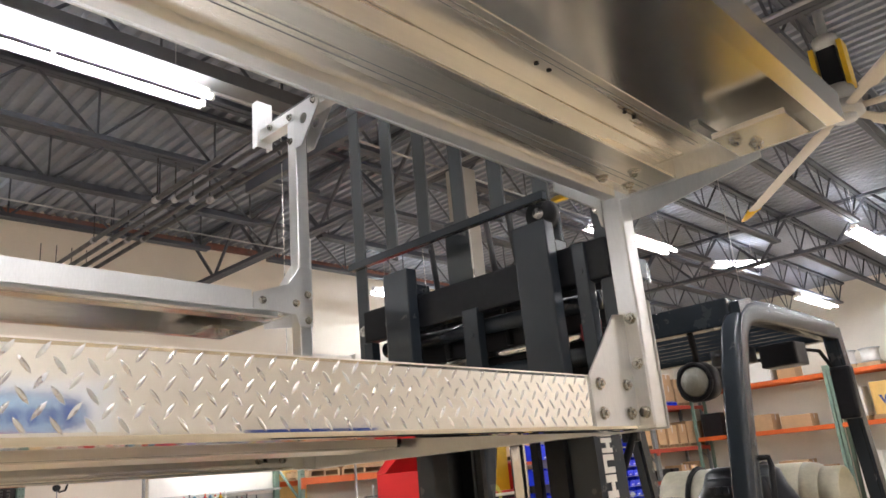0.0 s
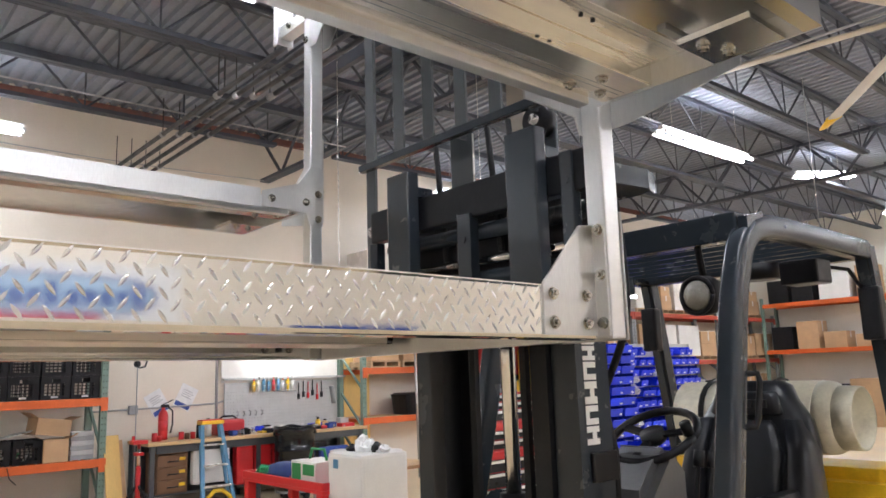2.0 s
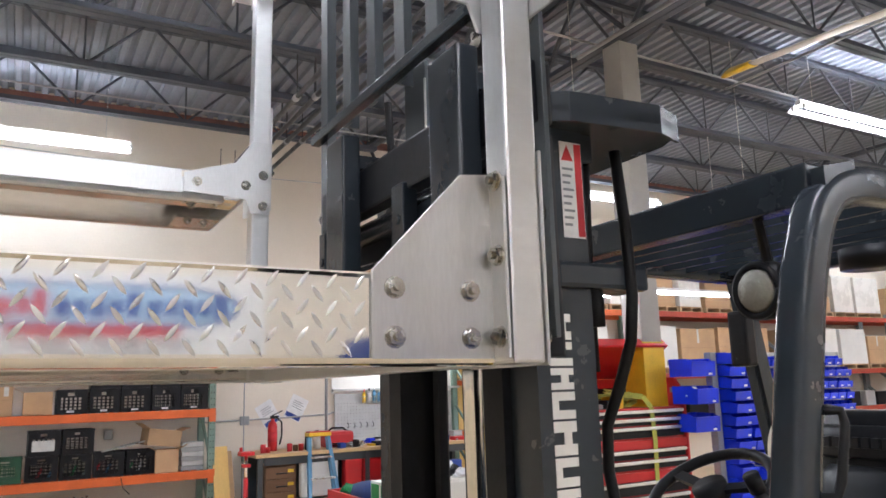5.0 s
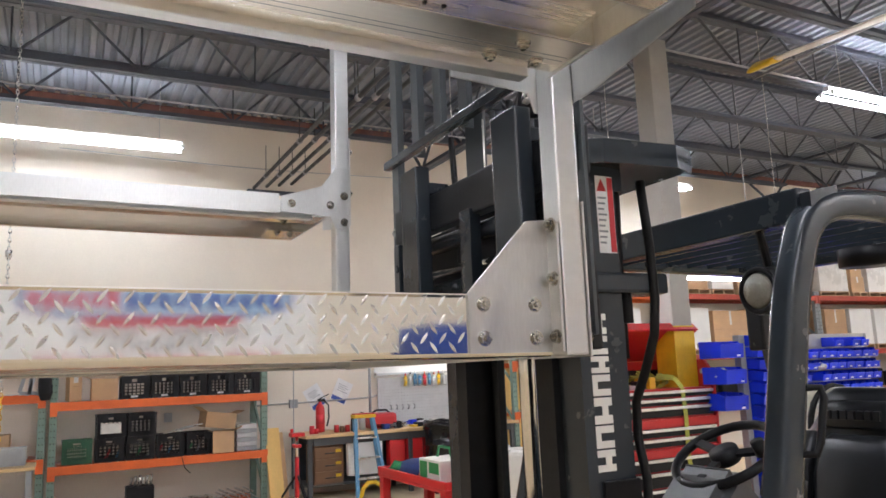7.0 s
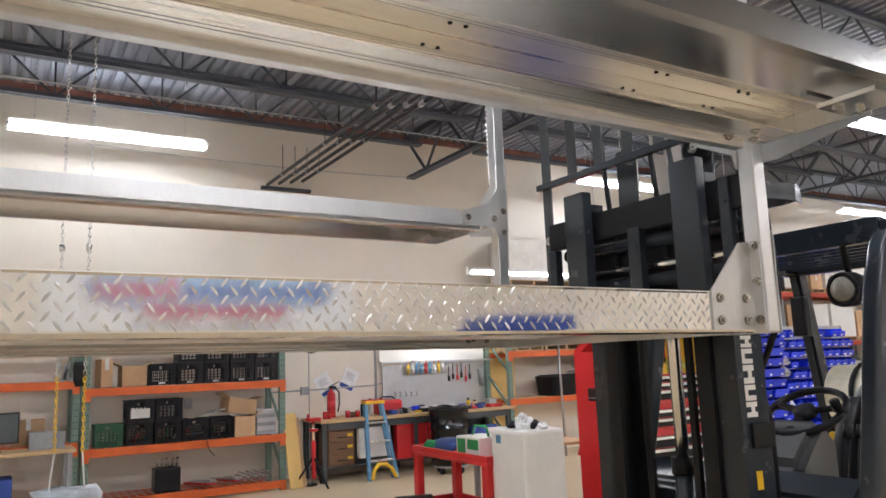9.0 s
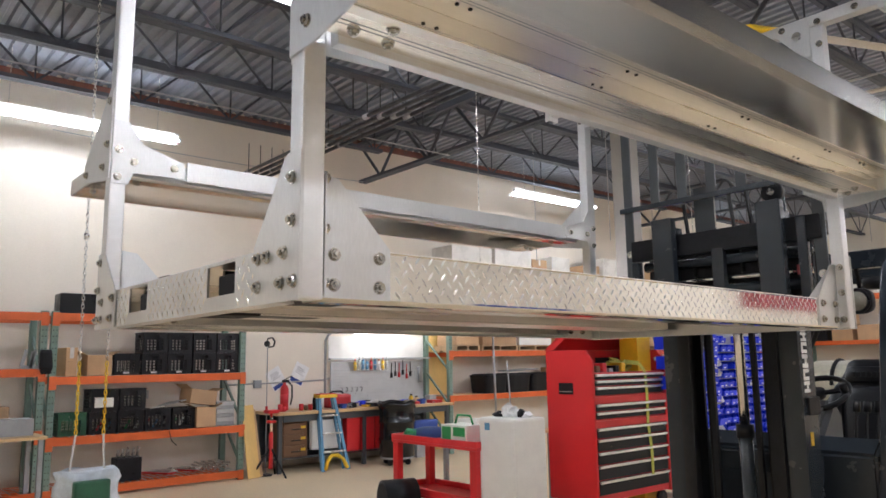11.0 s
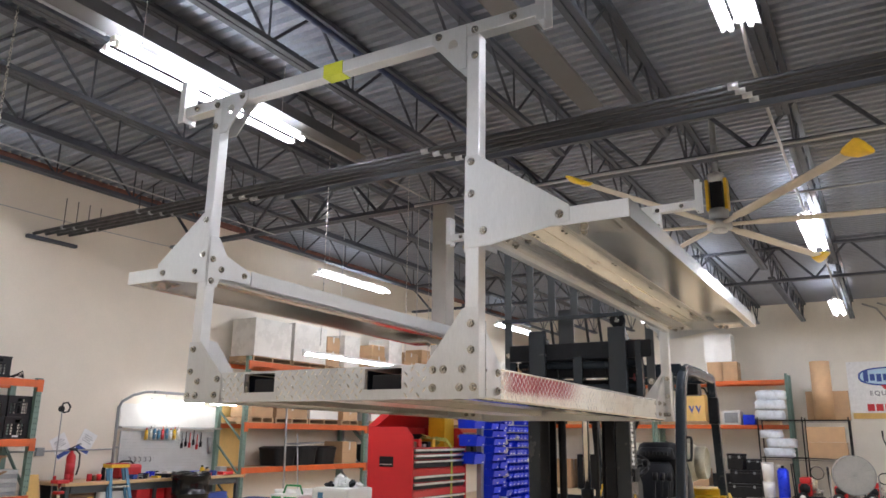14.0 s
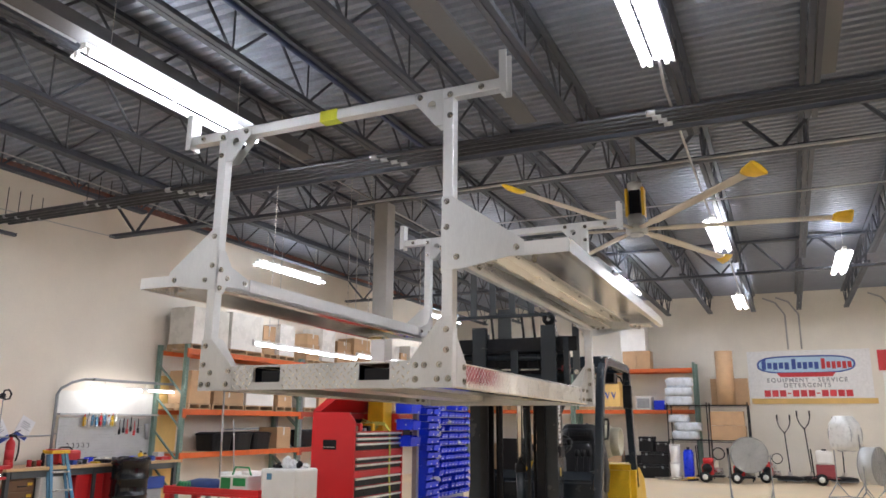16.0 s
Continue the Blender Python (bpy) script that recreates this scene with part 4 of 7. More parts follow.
part("seat_belt_reel", box(B(), -0.21, -0.15, 4.0, 4.1, 0.98, 1.1, 0.015), CHROME, fl)
part("engine_hood", box(B(), -0.95, -0.02, 3.45, 4.35, 0.45, 0.88, 0.03), FORK, fl)
part("body_side", box(B(), -1.0, 0.03, 3.0, 4.5, 0.32, 0.47, 0.02), FORK, fl)
part("counterweight", prism(B(), [(4.36, 0.25), (4.36, 1.21), (4.62, 1.23), (4.88, 1.10), (5.0, 0.75), (4.98, 0.3), (4.8, 0.22)], "x", -1.02, 0.05, 0.05), YELLOW, fl, "yellow cast counterweight")
# gas bottle lying across the counterweight
tank = part("gas_tank", rod(B(), (-0.80, 4.29, 1.42), (-0.19, 4.29, 1.42), 0.148, 32), CREAM, fl, "cream painted gas bottle lying across", True)
part("tank_shoulder", loft([[(x, 4.29 + r * math.cos(a), 1.42 + r * math.sin(a)) for a in (2 * math.pi * k / 32 for k in range(32))] for x, r in ((-0.19, 0.148), (-0.165, 0.1465), (-0.145, 0.142), (-0.13, 0.134), (-0.122, 0.126), (-0.115, 0.11))]), CREAM, tank, "", True)
bm = loft([[(x, 4.29 + r * math.cos(a), 1.42 + r * math.sin(a)) for a in (2 * math.pi * k / 32 for k in range(32))] for x, r in ((-0.126, 0.127), (-0.05, 0.125), (-0.046, 0.120), (-0.05, 0.114), (-0.11, 0.112))])
part("tank_collar", bm, CREAM, tank, "", True)
for x in (-0.66, -0.36):
    part("tank_strap", pipe(B(), [(x, 4.29 + 0.153 * math.cos(a), 1.42 + 0.153 * math.sin(a)) for a in (math.pi * k / 10 for k in range(11))], 0.012, 6), RUBBER, tank)
    part("tank_cradle", prism(B(), [(4.19, 1.18), (4.42, 1.21), (4.42, 1.32), (4.35, 1.27), (4.23, 1.27), (4.19, 1.30)], "x", x - 0.03, x + 0.03), FORK, fl)
for x in (-0.97, 0.0):
    for y, r in ((3.0, 0.3), (4.5, 0.25)):
        w = part("wheel", rod(B(), (x - 0.1, y, r), (x + 0.1, y, r), r, 28), RUBBER, fl, "", True)
        part("rim", rod(B(), (x - 0.104, y, r), (x + 0.104, y, r), r * 0.55, 20), YELLOW, w, "", True)

# ------------------------------------------------------------------ west wall: racks, desk, bench
W = X0


def pallet_rack(y0, y1, levels, top, beam_mat, up_mat, label, xf=-8.85, xb=-9.55, wire=True):
    e = thing("pallet_rack", ((xf + xb) / 2, (y0 + y1) / 2, 0), label, "pallet rack", "pallet racks")
    for yy in (y0, y1):
        for x in (xf - 0.075, xb):
            u = part("upright", box(B(), x, x + 0.075, yy - 0.04, yy + 0.04, 0, top, 0.004), up_mat, e)
            bm = B()
            if x > -9.2:
                z = 0.12
                while z < top - 0.05:
                    for s in (-0.018, 0.018):
                        rod(bm, (x + 0.0752, yy + s, z), (x + 0.0765, yy + s, z), 0.008, 6)
                    z += 0.075
                part("slot_holes", bm, HOLE, u)
        z = 0.25
        while z + 0.6 < top:
            part("brace", bar(B(), (xf - 0.06, yy, z), (xb + 0.06, yy, z + 0.55), 0.03, 0.03), up_mat, e)
            z += 0.6
    for z in levels:
        for x in (xf, xb - 0.0):
            b = part("beam", box(B(), x - 0.02 if x == xf else x + 0.02, x + 0.022 if x == xf else x + 0.06, y0 + 0.041, y1 - 0.041, z - 0.05, z + 0.05, 0.004), beam_mat, e)
            for yy, s in ((y0, 1), (y1, -1)):
                if x == xf:
                    part("beam_plate", box(B(), xf + 0.002, xf + 0.026, *sorted((yy - s * 0.038, yy + s * 0.044)), z - 0.11, z + 0.055), beam_mat, b)
        bm = B()
        if wire:
            n = int((y1 - y0) / 0.1)
            for k in range(n + 1):
                y = y0 + 0.05 + (y1 - y0 - 0.1) * k / n
                box(bm, xb + 0.06, xf - 0.022, y - 0.003, y + 0.003, z + 0.046, z + 0.053)
            for x in (xb + 0.2, xb + 0.35, xb + 0.5):
                box(bm, x - 0.003, x + 0.003, y0 + 0.05, y1 - 0.05, z + 0.053, z + 0.058)
            part("wire_deck", bm, GREYL, e)
        else:
            for k in range(3):
                part("deck_board", box(B(), xb + 0.06 + k * 0.2, xb + 0.2 + k * 0.2, y0 + 0.05, y1 - 0.05, z + 0.03, z + 0.05), PALLET, e)
    return e


pallet_rack(1.57, 4.07, (0.08, 0.705, 1.445, 2.235), 2.31, ORANGE, GREEN, "orange-beamed pallet rack with green slotted uprights, full shelves")
pallet_rack(-1.05, 1.45, (0.08, 0.80, 1.55, 2.235), 2.31, ORANGE, GREEN, "orange-beamed pallet rack with green slotted uprights beside the desk")


def lattice(cx, cz, holes, t):
    """An upright panel in the x, z plane with square openings through it, t thick."""
    bm = B()
    v = {(i, j, k): bm.verts.new((x, y, z)) for i, x in enumerate(cx) for j, z in enumerate(cz) for k, y in enumerate((0, t))}
    full = {(i, j) for i in range(len(cx) - 1) for j in range(len(cz) - 1)} - set(holes)
    for i, j in sorted(full):
        bm.faces.new((v[i, j, 0], v[i + 1, j, 0], v[i + 1, j + 1, 0], v[i, j + 1, 0]))
        bm.faces.new((v[i, j, 1], v[i, j + 1, 1], v[i + 1, j + 1, 1], v[i + 1, j, 1]))
        for di, dj, p, q in ((-1, 0, (i, j), (i, j + 1)), (1, 0, (i + 1, j), (i + 1, j + 1)), (0, -1, (i, j), (i + 1, j)), (0, 1, (i, j + 1), (i + 1, j + 1))):
            if (i + di, j + dj) not in full:
                bm.faces.new((v[(*p, 0)], v[(*q, 0)], v[(*q, 1)], v[(*p, 1)]))
    bmesh.ops.delete(bm, geom=[w for w in bm.verts if not w.link_faces], context="VERTS")
    bmesh.ops.recalc_face_normals(bm, faces=bm.faces)
    return bm


CW, CH = 0.165, 0.28
LX = [-CW, -0.128] + [q for k in range(5) for q in (-0.092 + 0.048 * k - 0.006 * 0, -0.092 + 0.048 * k + 0.012)][:-1] + [0.128, CW]
LX = sorted(set(round(q, 4) for q in LX))
LZ = [0.0, 0.045, 0.073, 0.083, 0.111, 0.121, 0.149, 0.159, 0.187, 0.205, 0.245, CH]
gaps = [(i, j) for i in range(1, len(LX) - 2) if i % 2 for j in (1, 3, 5, 7)] + [(i, 9) for i in range(4, len(LX) - 5)]


def crate_meshes(mat):
    """Floor and side of a lattice crate 0.33 m square and 0.28 m high."""
    rim = box(B(), -CW - 0.006, CW + 0.006, -0.004, 0.0, CH - 0.02, CH, 0.001)
    return (mesh_of("crate_base", box(B(), -CW + 0.009, CW - 0.009, -CW + 0.009, CW - 0.009, 0.002, 0.012), mat), mesh_of("side_panel", lattice(LX, LZ, gaps, 0.008), mat), mesh_of("rim", rim, mat))


CR = {k: crate_meshes(m) for k, m in (("black", BLACK), ("green", DKGREEN))}


def crate(x, y, z, kind="black", turn=0.0, label="black plastic milk crate on a rack shelf"):
    e = thing("milk_crate", (0, 0, 0), label, "crate", "milk crates")
    base, side, rim = CR[kind]
    b = new("crate_base", base)
    b.parent = e
    for k in range(4):
        p = new("side_panel", side)
        p.parent = e
        p.matrix_basis = pose(0, 0, 0, 0, 0, 90 * k) @ pose(0, -CW, 0)
        r = new("rim", rim)
        r.parent = p
    e.matrix_basis = pose(x, y, z, 0, 0, turn)
    return e


def carton(x, y, z, dx, dy, dz, mat=None, turn=0.0, label="closed brown cardboard box", name="cardboard_box", tape=True, flaps=False, group="boxes"):
    """A cardboard box with its base centre at x, y, z."""
    e = thing(name, (0, 0, 0), label, "box", group)
    m = mat or CARD
    if flaps:
        bm = B()
        t = 0.004
        for a in ((-dx / 2, -dx / 2 + t, -dy / 2, dy / 2), (dx / 2 - t, dx / 2, -dy / 2, dy / 2), (-dx / 2, dx / 2, -dy / 2, -dy / 2 + t), (-dx / 2, dx / 2, dy / 2 - t, dy / 2)):
            box(bm, *a, 0, dz)
        box(bm, -dx / 2, dx / 2, -dy / 2, dy / 2, 0, t)
        part("body", bm, m, e)
        for s in (-1, 1):
            bm = bar(B(), (0, s * dy / 2, dz), (0, s * (dy / 2 + 0.10), dz + 0.05), dx, 0.004)
            part("flap", bm, m, e)
    else:
        part("body", box(B(), -dx / 2, dx / 2, -dy / 2, dy / 2, 0, dz, 0.006), m, e)
        if tape:
            bm = box(B(), dx / 2, dx / 2 + 0.001, -0.025, 0.025, dz * 0.62, dz)
            box(bm, -dx / 2, dx / 2 + 0.001, -0.025, 0.025, dz, dz + 0.001)
            part("tape", bm, CLEARISH, e)
            part("seam", box(B(), dx / 2, dx / 2 + 0.0008, -dy / 2 + 0.02, dy / 2 - 0.02, dz * 0.5 - 0.002, dz * 0.5), BROWN, e) if dz > 0.35 else None
    e.matrix_basis = pose(x, y, z, 0, 0, turn)
    return e


def rest(name, bm, mat, label, cat, smooth=False, group=""):
    return solid(name, bm, mat, label, cat, "", group, smooth)


XS = -9.07   # depth of the things on the first rack
ZM, ZU, ZT = 0.759, 1.499, 2.289   # tops of its shelves
for k, y in enumerate((3.86, 3.515, 3.17, 2.825)):
    crate(XS, y, ZU, turn=(k % 2) * 2 - 1)
    crate(XS, y + 0.004, ZU + 0.282, turn=1 - k % 3)
crate(XS, 2.47, ZU, label="black crate with a white label on a rack shelf")
carton(XS, 2.12, ZU, 0.4, 0.3, 0.26, flaps=True, label="open cardboard box on a rack shelf")
carton(XS - 0.02, 1.78, ZU, 0.3, 0.14, 0.36, turn=8, label="tall brown cardboard piece leaning on the rack")
crate(XS, 1.84, ZM, "green", label="dark green plastic crate on a rack shelf")
for y in (2.2, 2.55):
    crate(XS, y, ZM)
    crate(XS, y + 0.01, ZM + 0.282, turn=2)
rest("paper_lining", box(B(), XS + 0.167, XS + 0.169, 2.08, 2.32, ZM + 0.334, ZM + 0.454), CLEARISH, "pale sheet behind the lattice of a crate", "sheet")
crate(XS, 2.91, ZM, turn=-3)
crate(XS, 3.25, ZM, turn=3)
for k in range(7):
    a = random.uniform(-25, 25)
    bm = bar(B(), (XS + 0.05 - 0.05 * k, 2.83 + 0.06 * k, ZM + 0.284 + 0.01 * k), (XS + 0.12, 3.02 + 0.05 * k, ZM + 0.314 + 0.012 * k), 0.05, 0.012)
    rest("metal_strip", bm, CLEARISH if k % 2 else STEEL, "pale flat strip sticking out of a crate", "strip", group="strips")
tipped = carton(XS + 0.04, 3.48, ZM + 0.3, 0.3, 0.40, 0.2, label="brown cardboard box tipped on top of crates", flaps=True)
tipped.matrix_basis = pose(XS + 0.04, 3.48, ZM + 0.31, -8, 0, 9)
carton(XS + 0.1, 3.55, ZM, 0.26, 0.27, 0.27, turn=-4, flaps=True, label="small open cardboard box on a rack shelf")
for k in range(6):
    rest("grey_carton", box(B(), XS - 0.12, XS + 0.14, 3.72 + (k % 2) * 0.01, 3.99, ZM + k * 0.056, ZM + 0.053 + k * 0.056, 0.003), GREYL if k % 2 else GREY, "flat grey carton in a stack", "carton", group="flat cartons")
rest("cord", pipe(B(), [(XS + 0.2, 3.02, ZM + 0.004), (XS + 0.245, 3.03, 0.74), (XS + 0.25, 3.06, 0.62), (XS + 0.25, 3.13, 0.55)], 0.006, 6), RUBBER, "black cord hanging from the shelf", "cord", True)
rest("battery_box", box(B(), XS - 0.1, XS + 0.15, 2.4, 2.72, 0.134, 0.43, 0.01), BLACK, "black plastic box with fittings on top", "box")
for k in range(6):
    rest("pipe_fitting", rod(B(), (XS - 0.05 + 0.05 * (k % 3), 2.46 + 0.045 * k, 0.43), (XS - 0.03 + 0.05 * (k % 3), 2.47 + 0.045 * k, 0.52 + 0.02 * (k % 3)), 0.018, 10), STEEL, "steel pipe fitting in a box", "fitting", True, "fittings")
for k in range(9):
    y = 2.85 + 0.07 * k
    bm = bar(B(), (XS - 0.2 + 0.02 * (k % 4), y, 0.18 + 0.012 * (k % 3)), (XS + 0.2, y + 0.22 - 0.05 * (k % 5), 0.185 + 0.02 * (k % 3)), 0.07, 0.018)
    rest("sheet_strip", bm, (RED, GREYL, STEEL)[k % 3], "loose metal strip lying on the low shelf", "strip", group="strips")
for k in range(12):
    y = 3.5 + 0.035 * k
    rest("steel_tube", rod(B(), (XS - 0.22, y, 0.19 + 0.028 * (k % 3)), (XS + 0.22, y + 0.03, 0.19 + 0.028 * (k % 3)), 0.013, 8), STEEL, "thin steel tube in a bundle", "tube", True, "tubes")
for k, y in enumerate((3.86, 3.515, 3.17, 2.825, 2.47)):
    rest("crate_label", box(B(), XS + 0.168, XS + 0.170, y - 0.05, y + 0.03, ZU + 0.016, ZU + 0.041), PAPER, "small white paper label on a crate", "label", group="crate labels")
for k in range(10):
    y = 2.15 + 0.12 * k
    rest("loose_part", rod(B(), (XS + 0.02, y, ZM + 0.014), (XS + 0.06 + 0.02 * (k % 3), y + 0.06, ZM + 0.134 + 0.02 * (k % 2)), 0.014, 8), (INKRED, LBLUE, STEEL, GREENP, WHITE)[k % 5], "coloured loose part in a crate", "part", True, "loose parts")
# top shelf
rest("black_case", box(B(), XS - 0.15, XS + 0.16, 1.62, 2.1, ZT, ZT + 0.256, 0.012), BLACK, "black storage case with white marks", "case")
rest("black_case", box(B(), XS - 0.15, XS + 0.16, 2.12, 2.46, ZT, ZT + 0.376, 0.012), BLACK, "tall black storage case with white marks", "case")
carton(XS, 2.68, ZT, 0.3, 0.28, 0.17, label="small brown cardboard box on the top shelf")
crate(XS, 3.12, ZT)
crate(XS, 3.12, ZT + 0.282, turn=3)
crate(XS, 3.50, ZT, turn=-2)
for k in range(4):
    rest("cable", pipe(B(), [(XS + 0.1, 3.66 + 0.03 * k, ZT + 0.011), (XS + 0.15, 3.75 + 0.03 * k, ZT + 0.046 + 0.02 * k), (XS + 0.12, 3.88, ZT + 0.016)], 0.008, 6), RUBBER, "loose black cable on the top shelf", "cable", True, "cables")
for k in range(5):
    carton(-9.05, -0.85 + 0.45 * k, (0.134, 0.854, 1.604)[k % 3], 0.36, 0.36, 0.3)
# straps and a pouch hung on the rack end
bl2 = thing("tool_belt", (-8.8, 1.32, 1.51), "dark canvas tool belt hung on the rack upright", "tool belt")
for q in range(2):
    yq = 1.32 - 0.06 + 0.1 * q
    part("strap", bar(bar(bar(B(), (-8.8, yq, 1.83), (-8.8, yq - 0.05, 1.63), 0.04, 0.006, (1, 0, 0)), (-8.8, yq - 0.05, 1.63), (-8.8, yq + 0.05, 1.61), 0.04, 0.006, (1, 0, 0)), (-8.8, yq + 0.05, 1.61), (-8.8, yq + 0.07, 1.81), 0.04, 0.006, (1, 0, 0)), GREY, bl2)
part("pouch", loft([pad(-8.8, 1.48, 1.53, 0.03, 0.05), pad(-8.8, 1.48, 1.61, 0.05, 0.075), pad(-8.8, 1.47, 1.79, 0.045, 0.07), pad(-8.8, 1.47, 1.83, 0.02, 0.06)]), BLACK, bl2, "black pouch")
# leaning board, desk with a screen
rest("leaning_board", bar(B(), (-8.72, 4.22, 0.012), (-8.92, 4.18, 1.02), 0.2, 0.02, (1, 0.2, 0)), PLY, "plywood offcut leaning on the rack end", "board")
rest("cardboard_sheet", bar(B(), (-8.80, 4.32, 0.012), (-9.02, 4.28, 0.95), 0.16, 0.015, (1, 0.2, 0)), CARD, "cardboard sheet leaning on the rack end", "cardboard")
desk = thing("desk", (-8.9, 0.8, 0), "wood-topped work desk beside the rack", "desk")
part("desktop", box(B(), -8.95, -8.2, 0.0, 1.42, 0.80, 0.835, 0.004), WOOD, desk)
for x in (-8.9, -8.25):
    for y in (0.06, 1.36):
        part("leg", bar(B(), (x, y, 0), (x, y, 0.80), 0.05, 0.05, (0, 1, 0)), GREY, desk)
mon = thing("monitor", (-8.6, 0.55, 0.835), "black flat computer screen standing on the desk", "monitor")
part("screen", box(B(), -8.60, -8.57, 0.25, 0.85, 0.92, 1.27, 0.006), BLACK, mon)
part("panel", box(B(), -8.571, -8.568, 0.265, 0.835, 0.935, 1.255), GREYLAM, mon)
part("stand", box(B(), -8.68, -8.60, 0.5, 0.6, 0.835, 1.0), BLACK, mon)
part("foot", box(B(), -8.72, -8.5, 0.42, 0.68, 0.835, 0.845), BLACK, mon)
rest("grey_box", box(B(), -8.75, -8.45, 0.95, 1.32, 0.836, 1.03, 0.008), GREY, "grey equipment box on the desk", "box")
rest("keyboard", box(B(), -8.42, -8.28, 0.2, 0.62, 0.836, 0.855, 0.004), BLACK, "black keyboard on the desk", "keyboard")
rest("blue_tote", box(B(), -8.8, -8.35, 0.35, 0.8, 0.25, 0.55, 0.02), INKBLUE, "dark blue tote under the desk", "tote")
rest("tote_stand", box(B(), -8.8, -8.35, 0.35, 0.8, 0.0, 0.248, 0.02), BLACK, "black bin under the desk", "bin")


# swing on two chains
def chain(bm, x, y, z0, z1, pitch=0.036, r=0.0036, w=0.011):
    n = int((z1 - z0) / pitch)
    for k in range(n):
        z = z0 + (k + 0.5) * pitch
        ax = Vector((1, 0, 0)) if k % 2 else Vector((0, 1, 0))
        pts = [Vector((x, y, z)) + ax * (w * math.cos(a)) + Vector((0, 0, (pitch * 0.64) * math.sin(a))) for a in (2 * math.pi * j / 8 for j in range(9))]
        pipe(bm, pts, r, 4)


sw = thing("chain_swing", (-5.44, 1.135, 0.62), "swing seat hung on two chains with yellow sleeves", "swing")
for y, x in ((1.235, -5.40), (1.035, -5.47)):
    bm = B()
    chain(bm, x, y, 1.67, ROOF + 0.04)
    part("chain", bm, STEEL, sw, "long zinc link chain")
    bm = B()
    chain(bm, x, y, 1.05, 1.67, 0.040, 0.005, 0.011)
    part("yellow_chain", bm, YELLOW, sw, "yellow plastic-coated chain")
    part("chain_ball", rod(B(), (x, y, 2.705), (x, y, 2.755), 0.024, 12), STEEL, sw, "", True)
    part("strap", bar(B(), (x, y, 1.05), (x - 0.02, y + (0.03 if y > 1.2 else -0.03), 0.72), 0.03, 0.01, (0, 1, 0)), WHITE, sw)
rings = []
for k in range(7):
    z = 0.40 + 0.06 * k
    rings.append([(-5.44 + (0.19 + 0.012 * math.sin(5 * a + k)) * math.cos(a), 1.135 + (0.25 + 0.02 * math.sin(3 * a + 2 * k)) * math.sin(a), z + 0.015 * math.sin(4 * a)) for a in (2 * math.pi * j / 24 for j in range(24))])
part("cloth", loft(rings), pbr("pale_blue_cloth", (0.58, 0.63, 0.68), 0.8, var=0.2, scale=9, bump=0.4, bscale=12), sw, "pale blue cloth bundle", True)
part("seat_block", box(B(), -5.28, -5.20, 0.98, 1.26, 0.42, 0.70, 0.02), pbr("dark_green_plastic", (0.02, 0.09, 0.05), 0.4), sw, "dark green seat block")

# wall details
rest("wall_cable", pipe(B(), [(W + 0.02, 4.1, 1.30), (W + 0.02, 4.9, 1.31), (W + 0.02, 5.9, 1.33), (W + 0.02, 6.0, 1.36)], 0.012, 8), CONDUIT, "grey cable run along the wall", "cable", True)
rest("junction_box", box(B(), W + 0.001, W + 0.06, 4.62, 4.74, 1.24, 1.36, 0.006), GREY, "small grey electrical box on the wall", "box")
rest("outlet_box", box(B(), W + 0.001, W + 0.05, 2.9, 3.0, 1.15, 1.27, 0.006), GREYL, "metal outlet box on the wall", "outlet")
for y, z, a in ((5.02, 1.375, 30), (5.43, 1.44, -26)):
    e = thing("paper_sheet", (0, 0, 0), "printed white sheet pinned askew on the wall", "paper", "papers")
    part("sheet", box(B(), 0, 0.004, -0.13, 0.13, -0.17, 0.17), PAPER, e)
    bm = box(B(), 0.004, 0.006, -0.115, 0.115, -0.155, -0.09)
    part("blue_band", bm, INKBLUE, e)
    bm = B()
    for k in range(4):
        box(bm, 0.004, 0.006, -0.08, 0.09 - 0.03 * (k % 2), 0.0 + k * 0.03, 0.008 + k * 0.03)
    part("printed_text", bm, INKGREY, e)
    e.matrix_basis = pose(W + 0.004, y, z, a, 0, 0)

# workbench
bench = thing("workbench", (-9.2, 6.35, 0), "long maple-topped workbench on dark grey legs along the wall", "workbench")
part("worktop", box(B(), -9.62, -8.82, 4.62, 8.05, 0.845, 0.89, 0.005), WOOD, bench)
for y in (4.7, 6.2, 7.95):
    for x in (-9.55, -8.9):
        part("leg", box(B(), x - 0.03, x + 0.03, y - 0.03, y + 0.03, 0, 0.845, 0.004), FORKBAR, bench)
part("apron", box(B(), -8.90, -8.88, 4.75, 7.95, 0.74, 0.844), FORKBAR, bench)
part("lower_shelf", box(B(), -9.6, -9.0, 4.7, 7.95, 0.18, 0.21), FORKBAR, bench)
# added panel, its dark colour standing in for the shade under the worktop
part("back_panel", box(B(), -9.64, -9.62, 4.65, 8.0, 0.1, 0.84), GREYLAM, bench)
dr = thing("drawer_cabinet", (-9.1, 5.02, 0.21), "brown drawer cabinet with yellow labels under the bench", "cabinet")
part("carcass", box(B(), -9.35, -8.98, 4.78, 5.21, 0.211, 0.735, 0.004), BROWN, dr)
for k in range(3):
    d = part("drawer", box(B(), -8.98, -8.962, 4.795, 5.195, 0.23 + 0.165 * k, 0.38 + 0.165 * k, 0.004), BROWN, dr)
    part("label", box(B(), -8.962, -8.959, 5.09, 5.17, 0.30 + 0.165 * k, 0.34 + 0.165 * k), YELLOW, d)
    part("pull", box(B(), -8.962, -8.945, 4.93, 5.08, 0.285 + 0.165 * k, 0.30 + 0.165 * k), BLACK, d)
